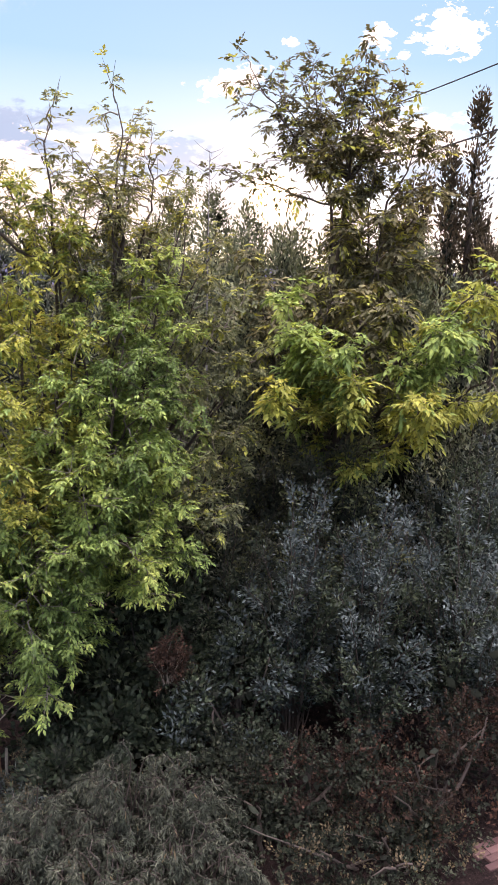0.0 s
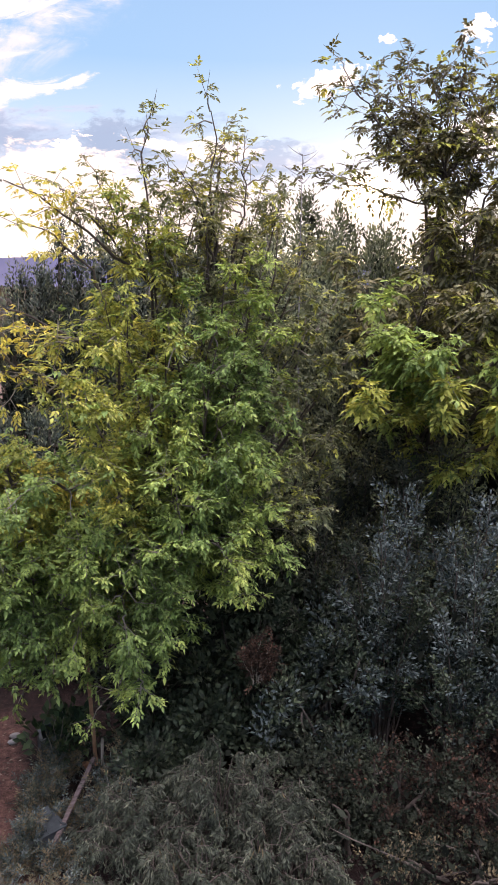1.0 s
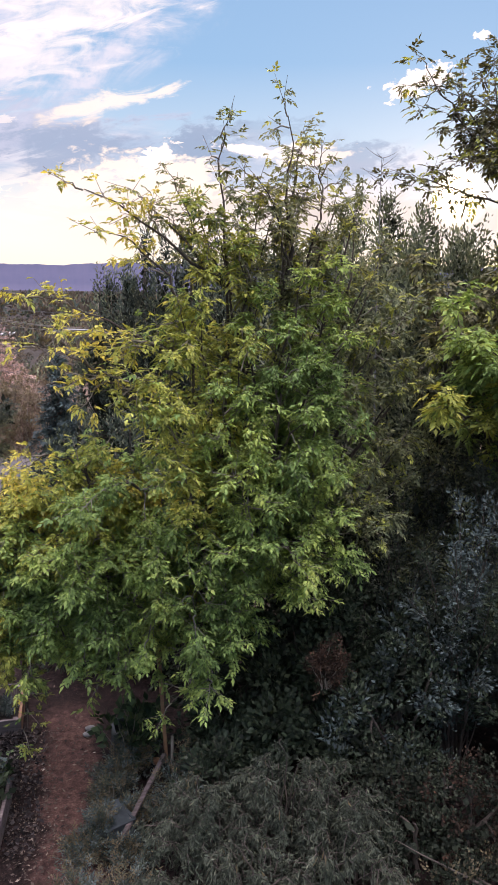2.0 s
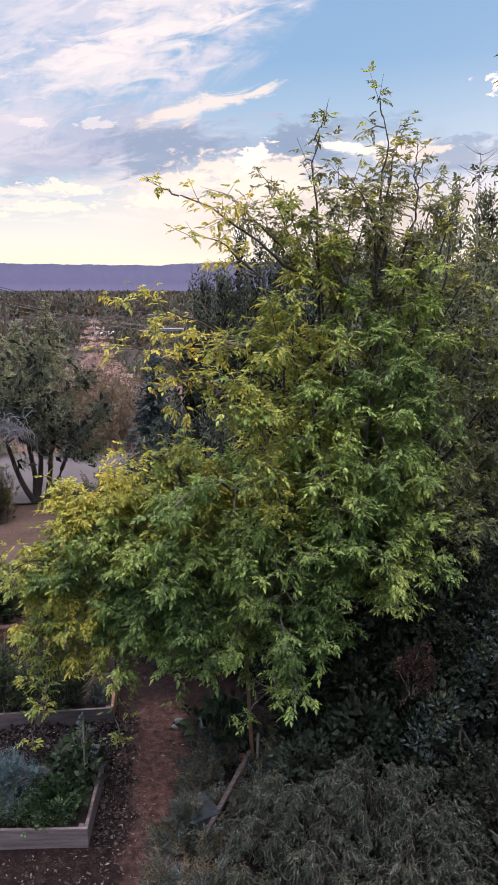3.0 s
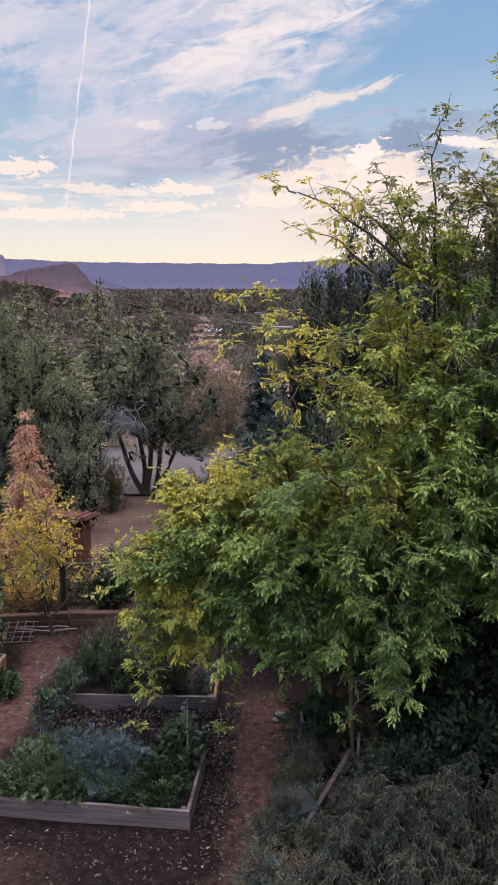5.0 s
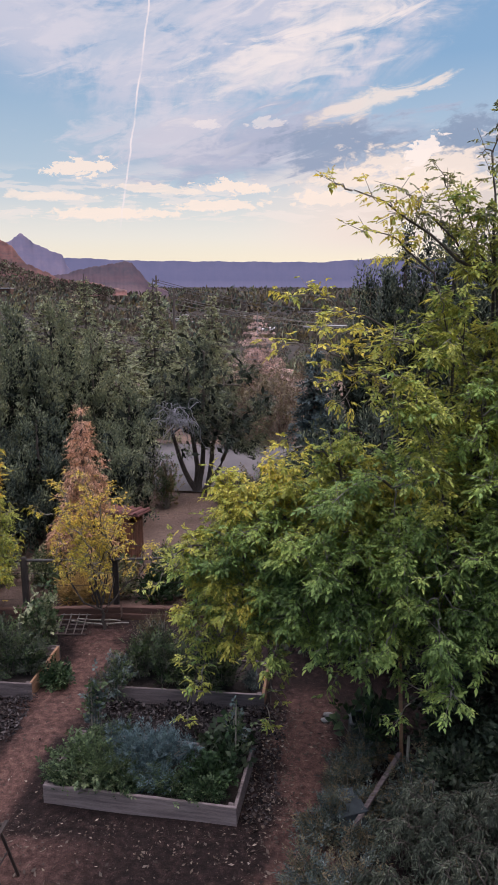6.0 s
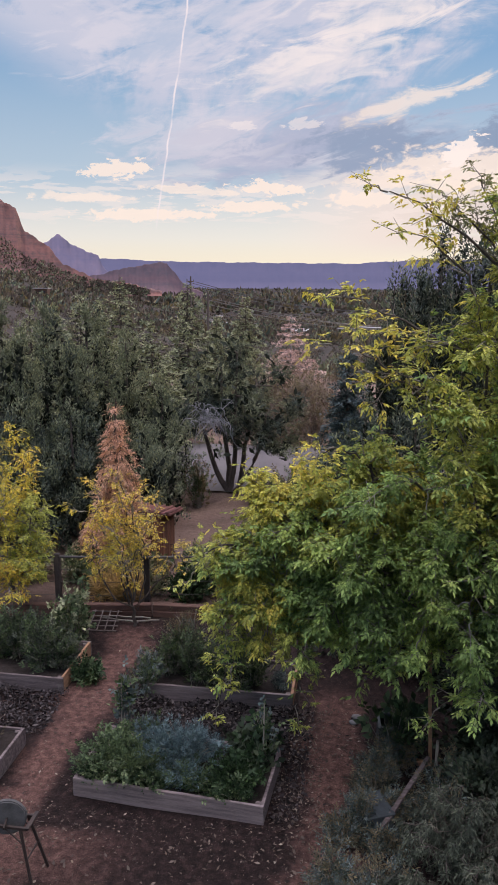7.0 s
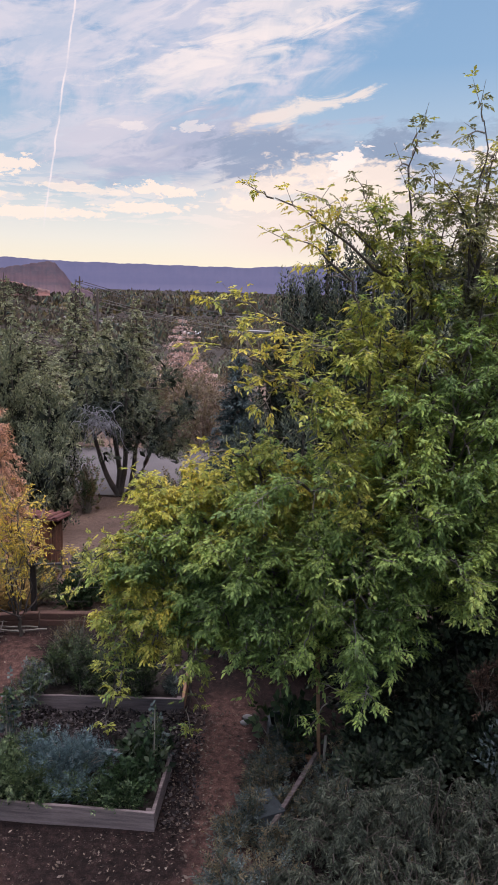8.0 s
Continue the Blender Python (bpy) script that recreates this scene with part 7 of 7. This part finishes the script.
part("roof", box((14, 7, 0.3), (0, 0, 2.75), None, 0.1), M["roof_far"], hall)
for k in range(5):
    part("roof_panel", box((2.2, 2.4, 0.1), (-5.6 + 2.8 * k, -1, 3.5), pose(0, 0, 0, 12, -24, 0), 0), M["panel"], hall)


def valley_wood():
    """Junipers and scrub over the valley floor and the slopes: uneven clumps of sprays, too many to count."""
    rng = np.random.default_rng(12)
    lv = Leaves([M["scrub"], M["juniper"], M["tan"], M["cypress"]])
    for lo, hi, count, each, tall in ((68, 130, 300, 80, 2.7), (120, 320, 1500, 46, 3.0), (320, 1100, 11000, 5, 3.6), (1100, 3600, 4500, 5, 11.0)):
        r = np.exp(rng.uniform(math.log(lo), math.log(hi), count))
        az = np.radians(rng.uniform(-38, 34 if lo < 100 else 9, count))
        x, y = r * np.sin(az), r * np.cos(az)
        z = soil_height(x, y)
        s = tall * rng.uniform(0.5, 1.15, count)
        n = count * each
        u = unit(rng.normal(0, 1, (n, 3)))
        u[:, 2] = np.abs(u[:, 2])
        S = np.repeat(s, each)
        rad = S[:, None] * np.array((0.62, 0.62, 0.85)) * rng.uniform(0.55, 1.0, (n, 1))
        P = np.repeat(np.stack([x, y, z], 1), each, 0) + u * rad
        D = u + rng.normal(0, 0.4, (n, 3)) + np.array((0, 0, 0.5))
        size = S * (0.15 if each > 50 else 0.2 if each > 20 else 0.75 if tall < 7 else 1.0)
        kind = np.repeat(rng.choice([0, 0, 0, 0, 1, 3, 2], count), each)
        lv.blades(P - D * 0.1, D, size * rng.uniform(0.7, 1.3, n), size * 0.55, kind, 0.0, rng)
    ob = new("distant_woodland", lv.mesh("distant_woodland"))
    tagged(ob, "dry juniper scrub scattered over the valley and slopes", "woodland", kind="stuff")


valley_wood()


def slope_scrub():
    """Bushes on the red butte's apron."""
    rng = np.random.default_rng(15)
    lv = Leaves([M["scrub"], M["juniper"]])
    n, each = 2600, 6
    az = rng.uniform(-34, -16, n)
    prof_az = [-40, -28, -25.6, -24.5, -22.9, -22.0, -20.1, -17.3, -15]
    prof_el = [5.0, 3.6, 2.5, 1.4, 1.1, 0.5, -0.1, -0.5, -1.1]
    top = np.interp(az, prof_az, prof_el)
    f = rng.uniform(0, 1, n) ** 0.7
    low = -1.2
    el = low + (top - low) * f
    h = 800 * np.tan(np.radians(np.interp(az, prof_az, [v * 1.8 + 0.6 for v in prof_el]) - low))
    r = 800 - np.maximum(h, 12) * (0.3 + 1.5 * (1 - f))
    a = np.radians(az)
    C = np.stack([r * np.sin(a), r * np.cos(a), EYE_Z + r * np.tan(np.radians(el))], 1)
    u = unit(rng.normal(0, 1, (n * each, 3)))
    s = np.repeat(rng.uniform(1.0, 2.6, n), each)
    lv.blades(np.repeat(C, each, 0) + u * s[:, None] * 0.6, u + np.array((0, 0, 0.6)), s * 0.9, s * 0.7, np.repeat((rng.random(n) < 0.25).astype(int), each), 0.0, rng)
    tagged(new("slope_scrub", lv.mesh("slope_scrub")), "scattered scrub on the red slope", "scrub", kind="stuff")


slope_scrub()

# ------------------------------------------------------------------ litter on the soil, paving


def litter():
    rng = np.random.default_rng(44)
    lv = Leaves([M["litter"]])

    def strew(n, x0, x1, y0, y1, L, flat=0.25):
        P = np.stack([rng.uniform(x0, x1, n), rng.uniform(y0, y1, n), np.zeros(n)], 1)
        inside = np.zeros(n, bool)
        for bx0, bx1, by0, by1 in ((-3.75, -1.05, 8.4, 9.78), (-3.43, -0.93, 11.13, 12.36), (-7.6, -4.83, 11.05, 12.5), (-7.4, -4.83, 8.2, 9.7)):
            inside |= (P[:, 0] > bx0) & (P[:, 0] < bx1) & (P[:, 1] > by0) & (P[:, 1] < by1)
        P = P[~inside]
        k = len(P)
        P[:, 2] = soil_height(P[:, 0], P[:, 1]) + 0.012
        D = rng.normal(0, 1, (k, 3))
        D[:, 2] *= flat
        U = rng.normal(0, 0.35, (k, 3)) + np.array((0, 0, 1.0))
        ln = L * rng.uniform(0.5, 1.3, k)
        lv.curved(P, D, U, ln, ln * rng.uniform(0.35, 0.6, k), 0, -0.1)

    strew(420, -4.4, -0.6, 7.75, 8.44, 0.04)
    strew(700, -1.05, -0.4, 8.4, 11.2, 0.045)
    strew(260, -3.6, -0.8, 9.8, 11.15, 0.07)
    strew(200, -7.4, -4.9, 9.8, 11.1, 0.06)
    strew(480, -0.95, 0.3, 7.0, 11.5, 0.065)
    strew(380, -4.6, 0.2, 6.2, 8.4, 0.07)
    strew(260, -4.9, -3.5, 7.5, 13.8, 0.06)
    strew(260, -4.0, -0.5, 12.4, 14.2, 0.06)
    strew(400, -8.0, -4.4, 5.0, 8.2, 0.06)
    strew(700, 0.3, 7.0, 5.0, 10.0, 0.07)
    strew(900, -6.0, 4.0, 15.0, 22.0, 0.09)
    # leaf mulch heaped against the boards
    mu = Leaves([M["mulch"]])
    for n, x0, x1, y0, y1, crest in ((5200, -3.6, -0.95, 9.78, 11.15, 10.95), (2600, -7.5, -4.75, 9.85, 11.08, 10.95), (500, -1.05, -0.6, 8.5, 11.2, 9.8)):
        P = np.stack([rng.uniform(x0, x1, n), rng.uniform(y0, y1, n), np.zeros(n)], 1)
        heap = 0.02 + 0.15 * np.exp(-((P[:, 1] - crest) / 0.24) ** 2) * (0.6 + 0.4 * np.sin(P[:, 0] * 5.0)) + 0.05 * np.exp(-((P[:, 1] - 10.3) / 0.3) ** 2)
        P[:, 2] = soil_height(P[:, 0], P[:, 1]) + heap * rng.uniform(0.5, 1.0, n)
        D = rng.normal(0, 1, (n, 3)) * np.array((1, 1, 0.5))
        mu.blades(P, D, rng.uniform(0.04, 0.10, n), rng.uniform(0.02, 0.05, n), 0, 0.0, rng, rng.normal(0, 0.6, (n, 3)) + np.array((0, 0, 1.0)))
    tagged(new("leaf_mulch", mu.mesh("leaf_mulch")), "dark leaf mulch heaped between the beds", "mulch", kind="stuff")
    tagged(new("fallen_leaves", lv.mesh("fallen_leaves")), "dry curled leaves strewn over the red soil", "leaf litter", kind="stuff")


litter()


def brick_paving():
    root = thing("pavement", "small patch of red brick paving at the garden's edge", "pavement", kind="structure")
    me = None
    for i in range(9):
        for j in range(6):
            bm = box((0.2, 0.095, 0.06), (0, 0, 0), None, 0.006, 0.0015) if me is None else None
            if bm is not None:
                me = bpy.data.meshes.new("brick")
                bm.to_mesh(me)
                bm.free()
                me.materials.append(M["brick"])
            ob = new("brick", me)
            ob.parent = root
            ob.matrix_basis = pose(6.3 + 0.21 * i + 0.105 * (j % 2), 5.75 + 0.105 * j, 0.012 + RNG.uniform(-0.004, 0.004), 0, 0, RNG.normal(0, 1.2))


brick_paving()
